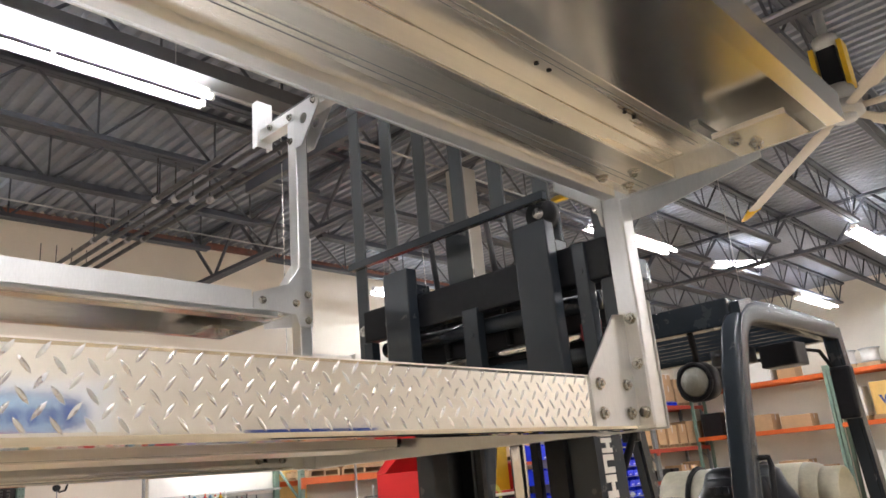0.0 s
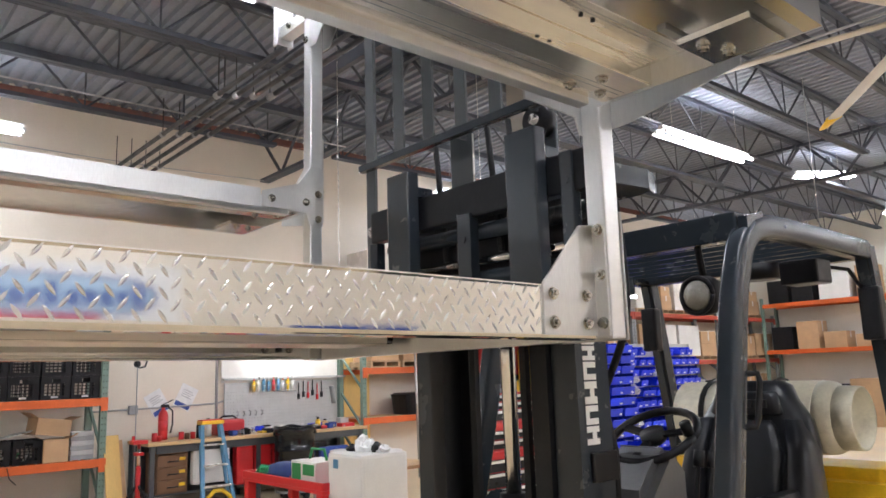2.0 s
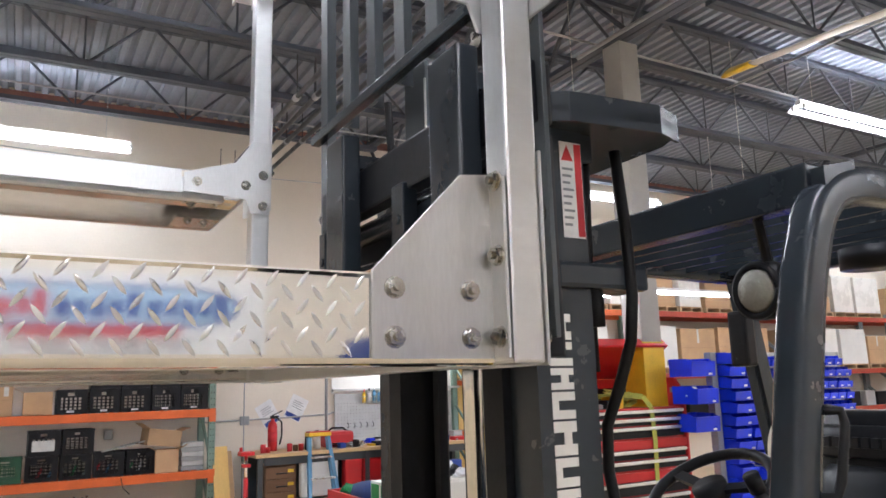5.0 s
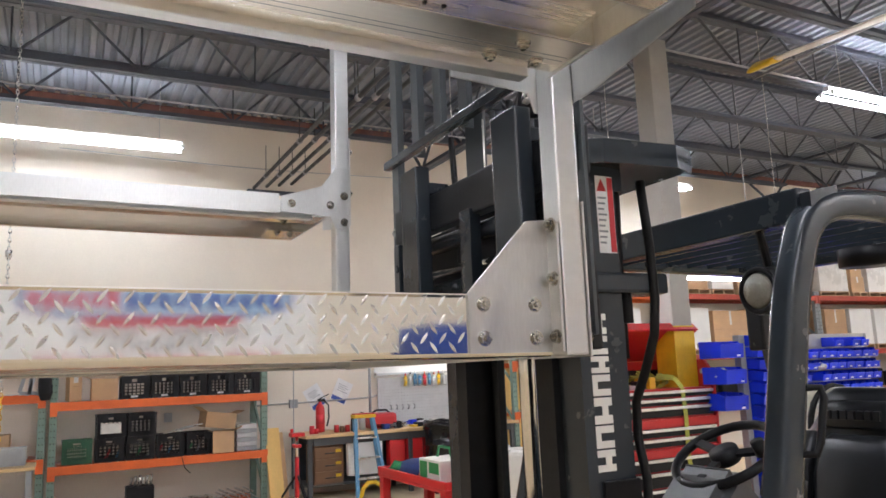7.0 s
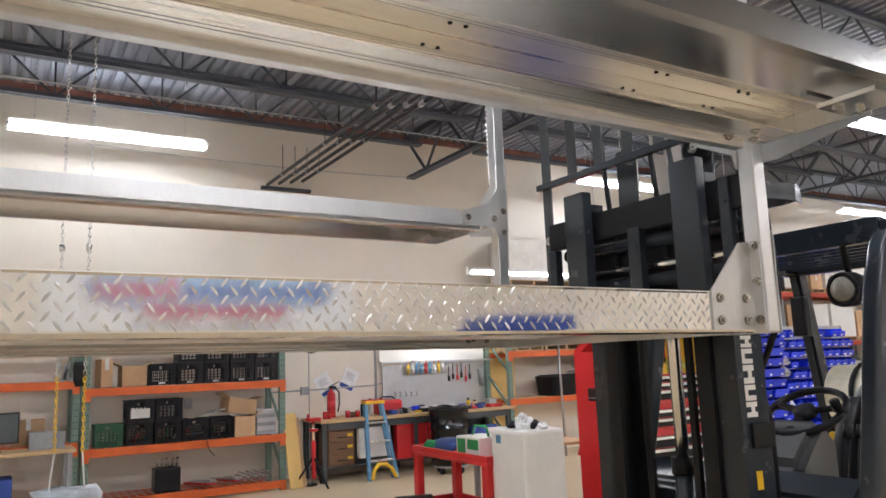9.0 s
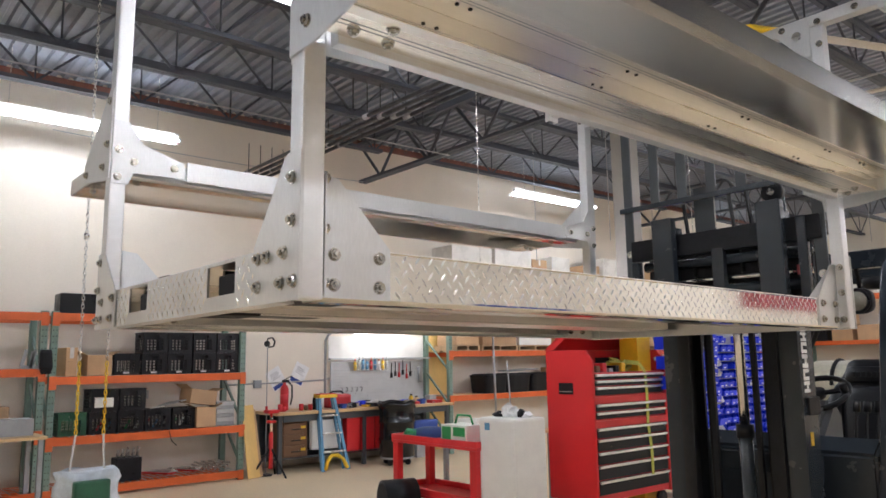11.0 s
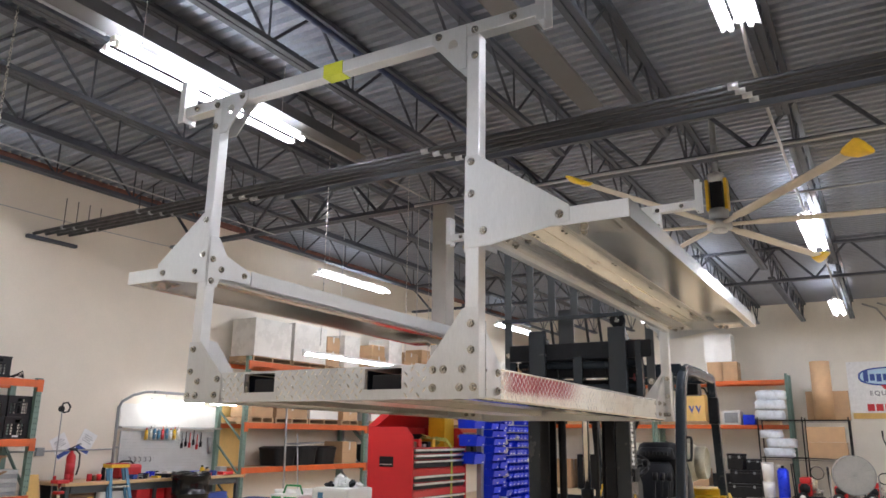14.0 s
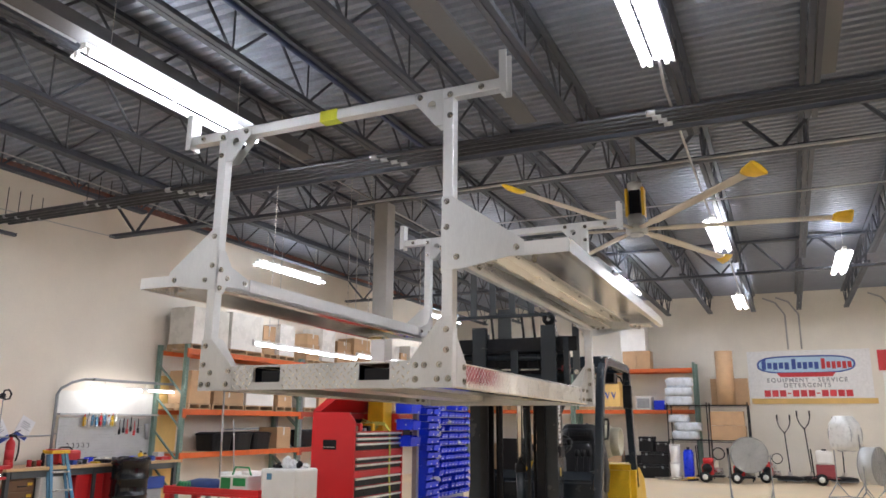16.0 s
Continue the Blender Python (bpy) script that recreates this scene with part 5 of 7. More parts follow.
rest("white_panel_case", box(B(), -9.02, -8.9, 5.25, 5.78, 0.29, 0.78, 0.04), WHITE, "white rounded plastic panel under the bench", "panel")
for y in (5.88, 6.16, 6.44):
    rest("red_case", box(B(), -9.05, -8.9, y, y + 0.25, 0.22, 0.74, 0.02), RED, "red tool case standing under the bench", "case", group="red cases")
rest("black_case", box(B(), -9.05, -8.9, 7.0, 7.35, 0.22, 0.7, 0.02), BLACK, "black case under the bench", "case")
rest("blue_case", box(B(), -8.98, -8.84, 7.2, 7.7, 0.42, 0.62, 0.02), INKBLUE, "blue case under the bench", "case")
rest("blue_case_support", box(B(), -8.98, -8.86, 7.25, 7.65, 0.0, 0.419, 0.02), GREY, "grey bin under the bench end", "bin")


def bottle(x, y, z, h, r, body, cap, label):
    e = thing("bottle", (x, y, z), label, "bottle", "bottles")
    part("body", rod(rod(B(), (x, y, z), (x, y, z + h * 0.68), r, 14), (x, y, z + h * 0.68), (x, y, z + h * 0.82), r, 14, r * 0.45), body, e, "", True)
    part("cap", rod(B(), (x, y, z + h * 0.82), (x, y, z + h), r * 0.5, 12), cap, e, "", True)
    return e


ZB = 0.891
ex = thing("fire_extinguisher", (-9.30, 4.98, ZB), "red fire extinguisher standing on the bench", "fire extinguisher")
part("cylinder", loft([[(-9.30 + r * math.cos(a), 4.98 + r * math.sin(a), ZB + z) for a in (2 * math.pi * k / 24 for k in range(24))] for z, r in ((0, 0.058), (0.01, 0.064), (0.33, 0.064), (0.37, 0.052), (0.40, 0.025), (0.43, 0.022))]), RED, ex, "", True)
part("valve", box(B(), -9.33, -9.27, 4.95, 5.05, ZB + 0.43, ZB + 0.47, 0.005), BLACK, ex)
part("handle", bar(B(), (-9.3, 4.97, ZB + 0.47), (-9.3, 5.11, ZB + 0.53), 0.02, 0.012), BLACK, ex)
part("hose", pipe(B(), [(-9.3, 5.03, ZB + 0.45), (-9.28, 5.10, ZB + 0.38), (-9.27, 5.10, ZB + 0.2), (-9.27, 5.07, ZB + 0.08)], 0.012, 8), RUBBER, ex, "", True)
part("label_band", rod(B(), (-9.30, 4.98, ZB + 0.12), (-9.30, 4.98, ZB + 0.25), 0.0645, 24), INKRED, ex, "", True)
for k, (y, m, h) in enumerate(((5.14, INKRED, 0.10), (5.22, BROWN, 0.08), (5.30, RED, 0.09), (4.78, INKRED, 0.11), (4.84, RED, 0.07))):
    rest("small_tin", rod(B(), (-9.05, y, ZB), (-9.05, y, ZB + h), 0.035, 14), m, "small red tin on the bench", "tin", True, "tins")
bottle(-9.1, 5.40, ZB, 0.24, 0.03, BLACK, YELLOW, "black spray can with yellow cap on the bench")
bottle(-9.2, 5.58, ZB, 0.25, 0.05, CLEARISH, BLACK, "clear plastic bottle on the bench")
rest("red_tool_bag", box(B(), -9.4, -9.1, 5.68, 6.1, ZB, ZB + 0.22, 0.05), RED, "red tool bag with black handle on the bench", "bag")
rest("bag_handle", pipe(B(), [(-9.25, 5.75, ZB + 0.215), (-9.25, 5.82, ZB + 0.26), (-9.25, 5.98, ZB + 0.26), (-9.25, 6.04, ZB + 0.215)], 0.014, 8), BLACK, "black looped handle on a tool bag", "handle", True)
rng = random.Random(4)
for k in range(16):
    y = 6.15 + 0.088 * k + rng.uniform(-0.02, 0.02)
    x = rng.uniform(-9.35, -8.95)
    h = rng.uniform(0.02, 0.07)
    rest("parts_tray", box(B(), x - 0.08, x + 0.08, y - 0.045, y + 0.045, ZB, ZB + h, 0.008), (BLUE, BLUE, BLACK, GREY, YELLOW, INKRED)[rng.randrange(6)], "small plastic parts tray on the bench", "tray", group="parts trays")
rest("blue_tray", box(B(), -9.0, -8.84, 6.62, 6.9, ZB, ZB + 0.075, 0.01), BLUE, "blue open parts tray on the bench edge", "tray")
rest("black_tool", box(B(), -9.15, -8.9, 7.0, 7.3, ZB, ZB + 0.05, 0.02), BLACK, "flat black tool on the bench", "tool")
bottle(-9.05, 7.28, ZB, 0.17, 0.04, YELLOW, BLACK, "yellow bottle on the bench")
bottle(-9.12, 7.45, ZB, 0.13, 0.05, WOOD, BLACK, "round brown jar on the bench")
rest("red_block", box(B(), -9.05, -8.9, 7.62, 7.86, ZB, ZB + 0.055, 0.008), RED, "red tool box lid on the bench end", "box")
rest("grey_tin", box(B(), -9.2, -9.06, 7.7, 7.85, ZB, ZB + 0.13, 0.006), GREYL, "grey metal tin on the bench", "tin")
crng = random.Random(17)
for k in range(34):
    y = 5.75 + 0.064 * k
    x = crng.uniform(-9.5, -8.92)
    h = crng.uniform(0.02, 0.06)
    m = (BLACK, BLACK, GREY, BLUE, RED, BLACK, STEEL, YELLOW, INKBLUE, WHITE)[crng.randrange(10)]
    a = crng.uniform(-1.2, 1.2)
    ln = crng.uniform(0.05, 0.12)
    if k % 3 == 0:
        rest("hand_tool", box(rod(B(), (x, y, ZB + 0.016), (x + ln * math.cos(a), y + ln * math.sin(a), ZB + 0.016), 0.014, 8), x - 0.03, x + 0.02, y - 0.015, y + 0.015, ZB, ZB + 0.034, 0.004), m, "hand tool lying on the bench", "tool", group="bench tools")
    elif k % 3 == 1:
        rest("cable_coil", pipe(B(), [(x + 0.05 * math.cos(q), y + 0.05 * math.sin(q), ZB + 0.012 + 0.004 * q) for q in (0.55 * j for j in range(26))], 0.008, 6), m, "coil of cable on the bench", "cable", True, "cable coils")
    else:
        rest("parts_box", loft([pad(x, y, ZB, 0.06, 0.045, 12, 5), pad(x, y, ZB + h + 0.03, 0.07, 0.052, 12, 5), pad(x, y, ZB + h + 0.03, 0.062, 0.045, 12, 5), pad(x, y, ZB + h, 0.06, 0.042, 12, 5)]), m, "small open parts box on the bench", "box", group="parts boxes")
# pegboard with its light frame
peg = thing("pegboard", (-9.6, 7.05, ZB), "grey pegboard with a white board above the bench", "pegboard")
part("board", box(B(), -9.62, -9.60, 6.0, 8.05, ZB, 1.62, 0.002), GREYL, peg)
part("white_board", box(B(), -9.62, -9.603, 5.95, 8.1, 1.625, 2.06), WHITE, peg)
bm = B()
for i in range(40):
    for j in range(12):
        y, z = 6.05 + i * 0.0495, 0.94 + j * 0.049
        v = [bm.verts.new((-9.5995, y + a, z + b)) for a, b in ((-0.006, 0), (0, -0.006), (0.006, 0), (0, 0.006))]
        bm.faces.new(v)
tagged(part("holes", bm, HOLE, peg), kind="stuff")
part("rail", box(B(), -9.60, -9.52, 5.95, 8.1, 1.66, 1.69), GREYL, peg)
fr = thing("bench_light_frame", (-9.35, 7.2, ZB), "bent grey pipe frame with a lit strip over the bench", "light frame")
part("pipe_frame", pipe(B(), [(-9.5, 5.83, ZB), (-9.5, 5.83, 1.98), (-9.49, 5.88, 2.08), (-9.45, 6.05, 2.19), (-9.4, 6.25, 2.25), (-9.3, 6.45, 2.26)], 0.022, 10), GREY, fr, "", True)
part("top_bar", box(B(), -9.36, -9.28, 6.35, 8.6, 2.23, 2.27), GREY, fr)
part("tube", rod(B(), (-9.32, 6.3, 2.10), (-9.32, 7.42, 2.10), 0.02, 10), TUBE_SOFT, fr, "glowing white tube", True)
part("tube", rod(B(), (-9.32, 7.6, 2.105), (-9.32, 8.5, 2.105), 0.014, 10), TUBE_SOFT, fr, "glowing white tube", True)
part("tube_holder", box(B(), -9.35, -9.29, 6.3, 8.55, 2.125, 2.15), FIXT, fr)
for y in (6.6, 7.5, 8.4):
    part("drop_rod", rod(B(), (-9.32, y, 2.15), (-9.32, y, 2.24), 0.005, 6), STEEL, fr)
# row of bottles and tools hung on the rail
rk = thing("bottle_rack", (-9.5, 6.75, 1.43), "wire rack of coloured spray bottles on the pegboard", "wire rack")
bm = B()
for z in (1.49, 1.57):
    for x in (-9.59, -9.47):
        rod(bm, (x, 6.4, z), (x, 7.15, z), 0.004, 6)
for k in range(9):
    y = 6.4 + 0.094 * k
    pipe(bm, [(-9.59, y, 1.57), (-9.59, y, 1.47), (-9.47, y, 1.47), (-9.47, y, 1.57)], 0.003, 5)
part("wire_basket", bm, STEEL, rk)
for k, (m, c) in enumerate(((YELLOW, INKRED), (CLEARISH, BLACK), (LBLUE, WHITE), (LBLUE, WHITE), (INKRED, ORANGE), (LBLUE, WHITE), (WHITE, ORANGE), (YELLOW, RED), (CLEARISH, WHITE))):
    bottle(-9.53, 6.44 + 0.083 * k, 1.475, 0.20 + 0.02 * (k % 3), 0.027, m, c, "small coloured spray bottle in a wire rack")
for k, (m, z) in enumerate(((BLACK, 1.42), (BLACK, 1.45), (RED, 1.43), (BLACK, 1.47), (RED, 1.40), (BLACK, 1.44))):
    y = 7.25 + 0.085 * k
    rest("hanging_tool", box(rod(B(), (-9.585, y, z), (-9.585, y, z + 0.17), 0.008, 8), -9.60, -9.57, y - 0.018, y + 0.018, z - 0.09, z, 0.006), m, "hand tool hung on the pegboard", "tool", group="hung tools")
rest("angle_grinder", rod(B(), (-9.57, 7.90, 1.24), (-9.56, 7.85, 1.52), 0.04, 12), GREY, "grey power tool hung on the pegboard", "tool", True)
rest("red_bar_tool", bar(B(), (-9.58, 8.0, 1.28), (-9.58, 8.01, 1.53), 0.025, 0.02, (0, 1, 0)), RED, "red handled tool hung beside the pegboard", "tool")
for k in range(5):
    rest("wall_hook", pipe(B(), [(-9.598, 6.2 + 0.1 * k, 1.2), (-9.56, 6.2 + 0.1 * k, 1.19), (-9.55, 6.2 + 0.1 * k, 1.15), (-9.58, 6.2 + 0.1 * k, 1.12)], 0.005, 6), BLACK, "small black hook on the pegboard", "hook", True, "hooks")
rest("plywood_sheet", box(B(), -9.60, -9.57, 8.10, 8.62, 0.0, 2.42, 0.002), PLY, "yellowed plywood sheet standing on end by the wall", "plywood")
# folded stepladder leaning on the bench
ld = thing("stepladder", (-8.62, 5.5, 0), "blue fibreglass stepladder with yellow cap, folded and leaning", "stepladder")
for y0, y1 in ((5.275, 5.36), (5.72, 5.62)):
    part("front_rail", bar(B(), (-8.60, y0, 0.0), (-8.88, y1, 1.09), 0.05, 0.024, (1, 0, 0)), LBLUE, ld)
    part("rear_rail", bar(B(), (-8.70, y0 + (0.03 if y0 < 5.5 else -0.03), 0.0), (-8.95, y1, 1.06), 0.04, 0.022, (1, 0, 0)), LBLUE, ld)
for k in range(1, 4):
    f = k * 0.265 / 1.09 + 0.01
    part("step", box(B(), -8.60 - 0.28 * f - 0.04, -8.60 - 0.28 * f + 0.04, 5.285 + 0.085 * f, 5.71 - 0.1 * f, 0.265 * k, 0.265 * k + 0.022, 0.003), STEEL, ld, "pale aluminium step")
part("cap", box(B(), -9.0, -8.82, 5.33, 5.65, 1.075, 1.125, 0.01), YELLOW, ld, "yellow plastic cap")
part("red_stripe", box(B(), -8.985, -8.835, 5.345, 5.635, 1.126, 1.14), RED, ld)
part("foot_brace", pipe(B(), [(-8.60, 5.31, 0.02), (-8.62, 5.36, 0.15), (-8.64, 5.44, 0.22), (-8.64, 5.55, 0.22), (-8.62, 5.64, 0.15), (-8.60, 5.70, 0.02)], 0.03, 8), YELLOW, ld, "yellow foot brace", True)
# tripod with a ring lamp
tp = thing("tripod_jack", (-8.72, 4.47, 0), "red support stand on black tripod legs", "stand")
for a in (20, 140, 260):
    part("leg", rod(B(), (-8.72, 4.47, 0.42), (-8.72 + 0.3 * math.cos(radians(a)), 4.47 + 0.3 * math.sin(radians(a)), 0.0), 0.016, 8), BLACK, tp)
part("post", rod(B(), (-8.72, 4.47, 0.12), (-8.72, 4.47, 0.62), 0.03, 14), RED, tp, "", True)
part("chrome_post", rod(B(), (-8.72, 4.47, 0.6), (-8.72, 4.47, 0.92), 0.022, 14), CHROME, tp, "", True)
part("head", box(B(), -8.80, -8.64, 4.38, 4.56, 0.90, 0.95, 0.01), RED, tp)
part("clamp", box(B(), -8.78, -8.66, 4.42, 4.52, 0.76, 0.80, 0.01), RED, tp)
part("side_post", rod(B(), (-8.78, 4.42, 0.95), (-8.78, 4.42, 1.0), 0.02, 10), RED, tp)
LY, LZ = 4.51, 1.93
rl = thing("ring_lamp", (-8.9, LY, 0), "thin pole with a black hexagonal ring lamp head", "lamp")
part("pole", rod(B(), (-8.9, LY - 0.03, 0.02), (-8.9, LY - 0.03, LZ - 0.06), 0.007, 8), GREY, rl)
part("ring", pipe(B(), [(-8.9, LY + 0.02 + 0.07 * math.cos(a), LZ + 0.075 * math.sin(a)) for a in (math.pi / 3 * k + 0.2 for k in range(7))], 0.013, 6), BLACK, rl)
part("back_plate", rod(B(), (-8.93, LY - 0.03, LZ - 0.02), (-8.91, LY - 0.03, LZ - 0.02), 0.045, 12), BLACK, rl)
part("foot", rod(B(), (-8.9, LY - 0.03, 0.0), (-8.9, LY - 0.03, 0.02), 0.1, 16), BLACK, rl)
# black steel drum on a dolly
DX, DY = -8.49, 6.56
dm = thing("steel_drum", (DX, DY, 0), "glossy black open-top drum with plastic liner on a dolly", "drum")
GLOSSBLACK = pbr("glossy_black_drum", (0.008, 0.008, 0.009), 0.16, 0, var=0.1, scale=6, bump=0.05, bscale=20, spec=0.45)
part("body", loft([[(DX + r * math.cos(a), DY + r * math.sin(a), 0.13 + (z - 0.13) * 0.9) for a in (2 * math.pi * k / 36 for k in range(36))] for z, r in
                   ((0.13, 0.27), (0.14, 0.283), (0.41, 0.283), (0.425, 0.295), (0.445, 0.295), (0.46, 0.283), (0.70, 0.283), (0.715, 0.295), (0.735, 0.295), (0.75, 0.283), (1.03, 0.283), (1.04, 0.292), (1.06, 0.292), (1.06, 0.27), (0.95, 0.27))]), GLOSSBLACK, dm, "", True)
part("liner", loft([[(DX + (r + 0.008 * math.sin(7 * a + z * 40)) * math.cos(a), DY + (r + 0.008 * math.sin(7 * a + z * 40)) * math.sin(a), 0.13 + (z - 0.13) * 0.9 + 0.012 * math.sin(5 * a)) for a in (2 * math.pi * k / 36 for k in range(36))] for z, r in ((0.97, 0.305), (1.05, 0.302), (1.085, 0.288), (1.085, 0.26), (1.0, 0.25))]), GLOSSBLACK, dm, "crumpled black bag liner", True)
part("dolly", rod(B(), (DX, DY, 0.10), (DX, DY, 0.13), 0.27, 20), GREY, dm)
for a in range(4):
    x, y = DX + 0.2 * math.cos(a * 1.57 + 0.4), DY + 0.2 * math.sin(a * 1.57 + 0.4)
    part("caster", rod(B(), (x - 0.015, y, 0.05), (x + 0.015, y, 0.05), 0.05, 14), RUBBER, dm, "", True)

# ------------------------------------------------------------------ cart, cabinet, tool chest, bins
cart = thing("utility_cart", (-4.9, 4.65, 0), "red moulded utility cart with clutter on top", "cart")
for z in (0.18, 0.72):
    part("tray", box(B(), -5.62, -4.2, 4.38, 4.95, z, z + 0.03, 0.008), RED, cart)
    for a in ((-5.62, -4.2, 4.38, 4.41), (-5.62, -4.2, 4.92, 4.95), (-5.62, -5.59, 4.41, 4.92), (-4.23, -4.2, 4.41, 4.92)):
        part("rim", box(B(), *a, z + 0.03, z + 0.09, 0.006), RED, cart)
for x in (-5.56, -4.27):
    for y in (4.43, 4.89):
        part("leg", box(B(), x - 0.045, x + 0.045, y - 0.04, y + 0.04, 0.12, 0.72, 0.012), RED, cart)
        part("caster", rod(B(), (x - 0.02, y, 0.06), (x + 0.02, y, 0.06), 0.06, 14), RUBBER, cart, "", True)
zc = 0.751
rest("blue_bag", loft([pad(-5.2, 4.62, zc, 0.28, 0.16), pad(-5.2, 4.62, zc + 0.06, 0.30, 0.17), pad(-5.18, 4.62, zc + 0.11, 0.25, 0.13), pad(-5.16, 4.62, zc + 0.14, 0.14, 0.07)]), pbr("navy_nylon", (0.012, 0.035, 0.14), 0.6, var=0.2, bump=0.3, bscale=20), "dark blue soft bag on the cart", "bag", True)
for k in range(4):
    rest("green_cord", pipe(B(), [(-5.5 + 0.05 * k, 4.46, zc + 0.03), (-5.46 + 0.05 * k, 4.50, zc + 0.10), (-5.42 + 0.05 * k, 4.46, zc + 0.05)], 0.02, 8), GREENP, "loop of bright green webbing on the cart", "webbing", True, "webbing loops")
gb = thing("detergent_box", (-4.62, 4.6, zc), "white and green product box on the cart", "box")
part("carton", box(B(), -4.82, -4.42, 4.45, 4.75, zc, zc + 0.20, 0.004), WHITE, gb)
part("green_patch", box(B(), -4.80, -4.66, 4.446, 4.45, zc + 0.02, zc + 0.18), GREENP, gb)
part("green_patch", box(B(), -4.62, -4.44, 4.446, 4.45, zc + 0.09, zc + 0.18), GREENP, gb)
part("handle", pipe(B(), [(-4.76, 4.6, zc + 0.2), (-4.72, 4.6, zc + 0.29), (-4.52, 4.6, zc + 0.29), (-4.48, 4.6, zc + 0.2)], 0.012, 8), GREENP, gb, "", True)
rest("red_tray", box(B(), -5.0, -4.85, 4.5, 4.7, zc, zc + 0.05, 0.01), RED, "small red tray on the cart", "tray")
bl = thing("black_barrel", (-5.2, 4.15, 0), "black barrel lying on the floor by the cart", "barrel")
part("shell", rod(B(), (-5.25, 4.0, 0.19), (-5.15, 4.34, 0.19), 0.19, 28), BLACK, bl, "", True)
part("mouth", rod(B(), (-5.252, 3.992, 0.19), (-5.25, 4.0, 0.19), 0.16, 28), HOLE, bl)
wc = thing("white_cabinet", (-4.0, 4.7, 0), "tall white plastic bin with clutter on top", "cabinet")
part("body", box(B(), -4.23, -3.74, 4.45, 4.9, 0.02, 1.05, 0.03), WHITE, wc)
part("sticker", box(B(), -4.14, -4.07, 4.447, 4.45, 0.93, 1.0), LBLUE, wc)
wrng = random.Random(3)
for k, (x, m, h) in enumerate(((-4.1, BLACK, 0.05), (-4.0, PAPER, 0.13), (-3.93, PAPER, 0.10), (-3.85, BLACK, 0.07), (-3.8, PAPER, 0.05), (-4.16, GREY, 0.03))):
    y = 4.62 + 0.02 * k
    rings = []
    for z, r in ((0, 0.055), (0.3, 0.07), (0.6, 0.06), (0.85, 0.04), (1.0, 0.015)):
        rings.append([(x + r * wrng.uniform(0.6, 1.25) * math.cos(a), y + r * wrng.uniform(0.6, 1.25) * math.sin(a), 1.052 + h * z + (wrng.uniform(-0.012, 0.012) if z else 0)) for a in (2 * math.pi * q / 14 for q in range(14))])
    rest("crumpled_wrap", loft(rings), m, "crumpled wrap lying on the white bin", "wrap", False, "wraps")
# side table behind the bin
tb = thing("side_table", (-5.0, 5.5, 0), "low wooden table with white tubs behind the cart", "table")
part("top", box(B(), -5.7, -4.4, 5.15, 5.8, 0.80, 0.83, 0.004), WOOD, tb)
for x in (-5.64, -4.46):
    for y in (5.2, 5.75):
        part("leg", box(B(), x - 0.025, x + 0.025, y - 0.025, y + 0.025, 0, 0.8), GREY, tb)
for k, x in enumerate((-5.45, -5.1, -4.7)):
    rest("white_tub", rod(B(), (x, 5.4, 0.831), (x, 5.4, 0.92 + 0.02 * k), 0.12, 20, 0.14), WHITE, "round white plastic tub on the table", "tub", True, "tubs")

# red tool chest
ch = thing("tool_chest", (-3.97, 6.2, 0), "red rolling tool chest, lid open, black drawers with silver pulls", "tool chest")
x0, x1, ya, yb = -4.28, -3.63, 5.52, 6.83
side = [(x0, 0.14), (x1, 0.14), (x1, 1.58), (x1 - 0.095, 1.70), (x0, 1.70)]
for y in (ya, yb - 0.03):
    part("side_panel", prism(B(), side, "y", y, y + 0.03, 0.006), RED, ch)
part("carcass", box(B(), x0 + 0.01, x1 - 0.03, ya + 0.031, yb - 0.031, 0.15, 1.46), RED, ch)
part("back_panel", box(B(), x0, x0 + 0.02, ya + 0.031, yb - 0.031, 1.461, 1.70), RED, ch)
lid = part("lid", prism(B(), [(x0 - 0.01, 1.705), (x0 + 0.02, 1.702), (x0 + 0.42, 1.985), (x0 + 0.395, 2.015)], "y", ya, yb, 0.005), RED, ch, "open red lid")
part("lid_lip", prism(B(), [(x0 + 0.42, 1.985), (x0 + 0.395, 2.015), (x0 + 0.43, 2.035), (x0 + 0.50, 1.975), (x0 + 0.49, 1.96)], "y", ya + 0.002, yb - 0.002), RED, lid)
for y in (ya, yb - 0.02):
    part("lid_side", prism(B(), [(x0 + 0.03, 1.707), (x0 + 0.12, 1.707), (x0 + 0.48, 1.96), (x0 + 0.425, 1.985)], "y", y + 0.001, y + 0.019), RED, lid)
part("tool_recess", box(B(), x0 + 0.02, x0 + 0.024, 6.35, 6.8, 1.48, 1.62), BLACK, ch, "dark rack of tools at the back")
z = 1.445
for k, h in enumerate((0.055, 0.055, 0.085, 0.0, 0.07, 0.07, 0.0, 0.10, 0.12, 0.12, 0.14, 0.14)):
    if not h:
        part("band", box(B(), x1 - 0.03, x1 - 0.004, ya + 0.031, yb - 0.031, z - 0.07, z - 0.005), RED, ch)
        z -= 0.08
        continue
    if z - h < 0.16:
        break
    d = part("drawer", box(B(), x1 - 0.03, x1 - 0.008, ya + 0.045, yb - 0.045, z - h, z, 0.004), BLACK, ch)
    part("pull", box(B(), x1 - 0.008, x1 + 0.014, ya + 0.05, yb - 0.05, z - 0.026, z - 0.001, 0.005), PULL, d, "full-width silver drawer pull")
    z -= h + 0.012
sl = part("side_pocket", box(B(), -4.10, -3.90, ya - 0.003, ya, 1.235, 1.355), BLACK, ch, "black recessed grip")
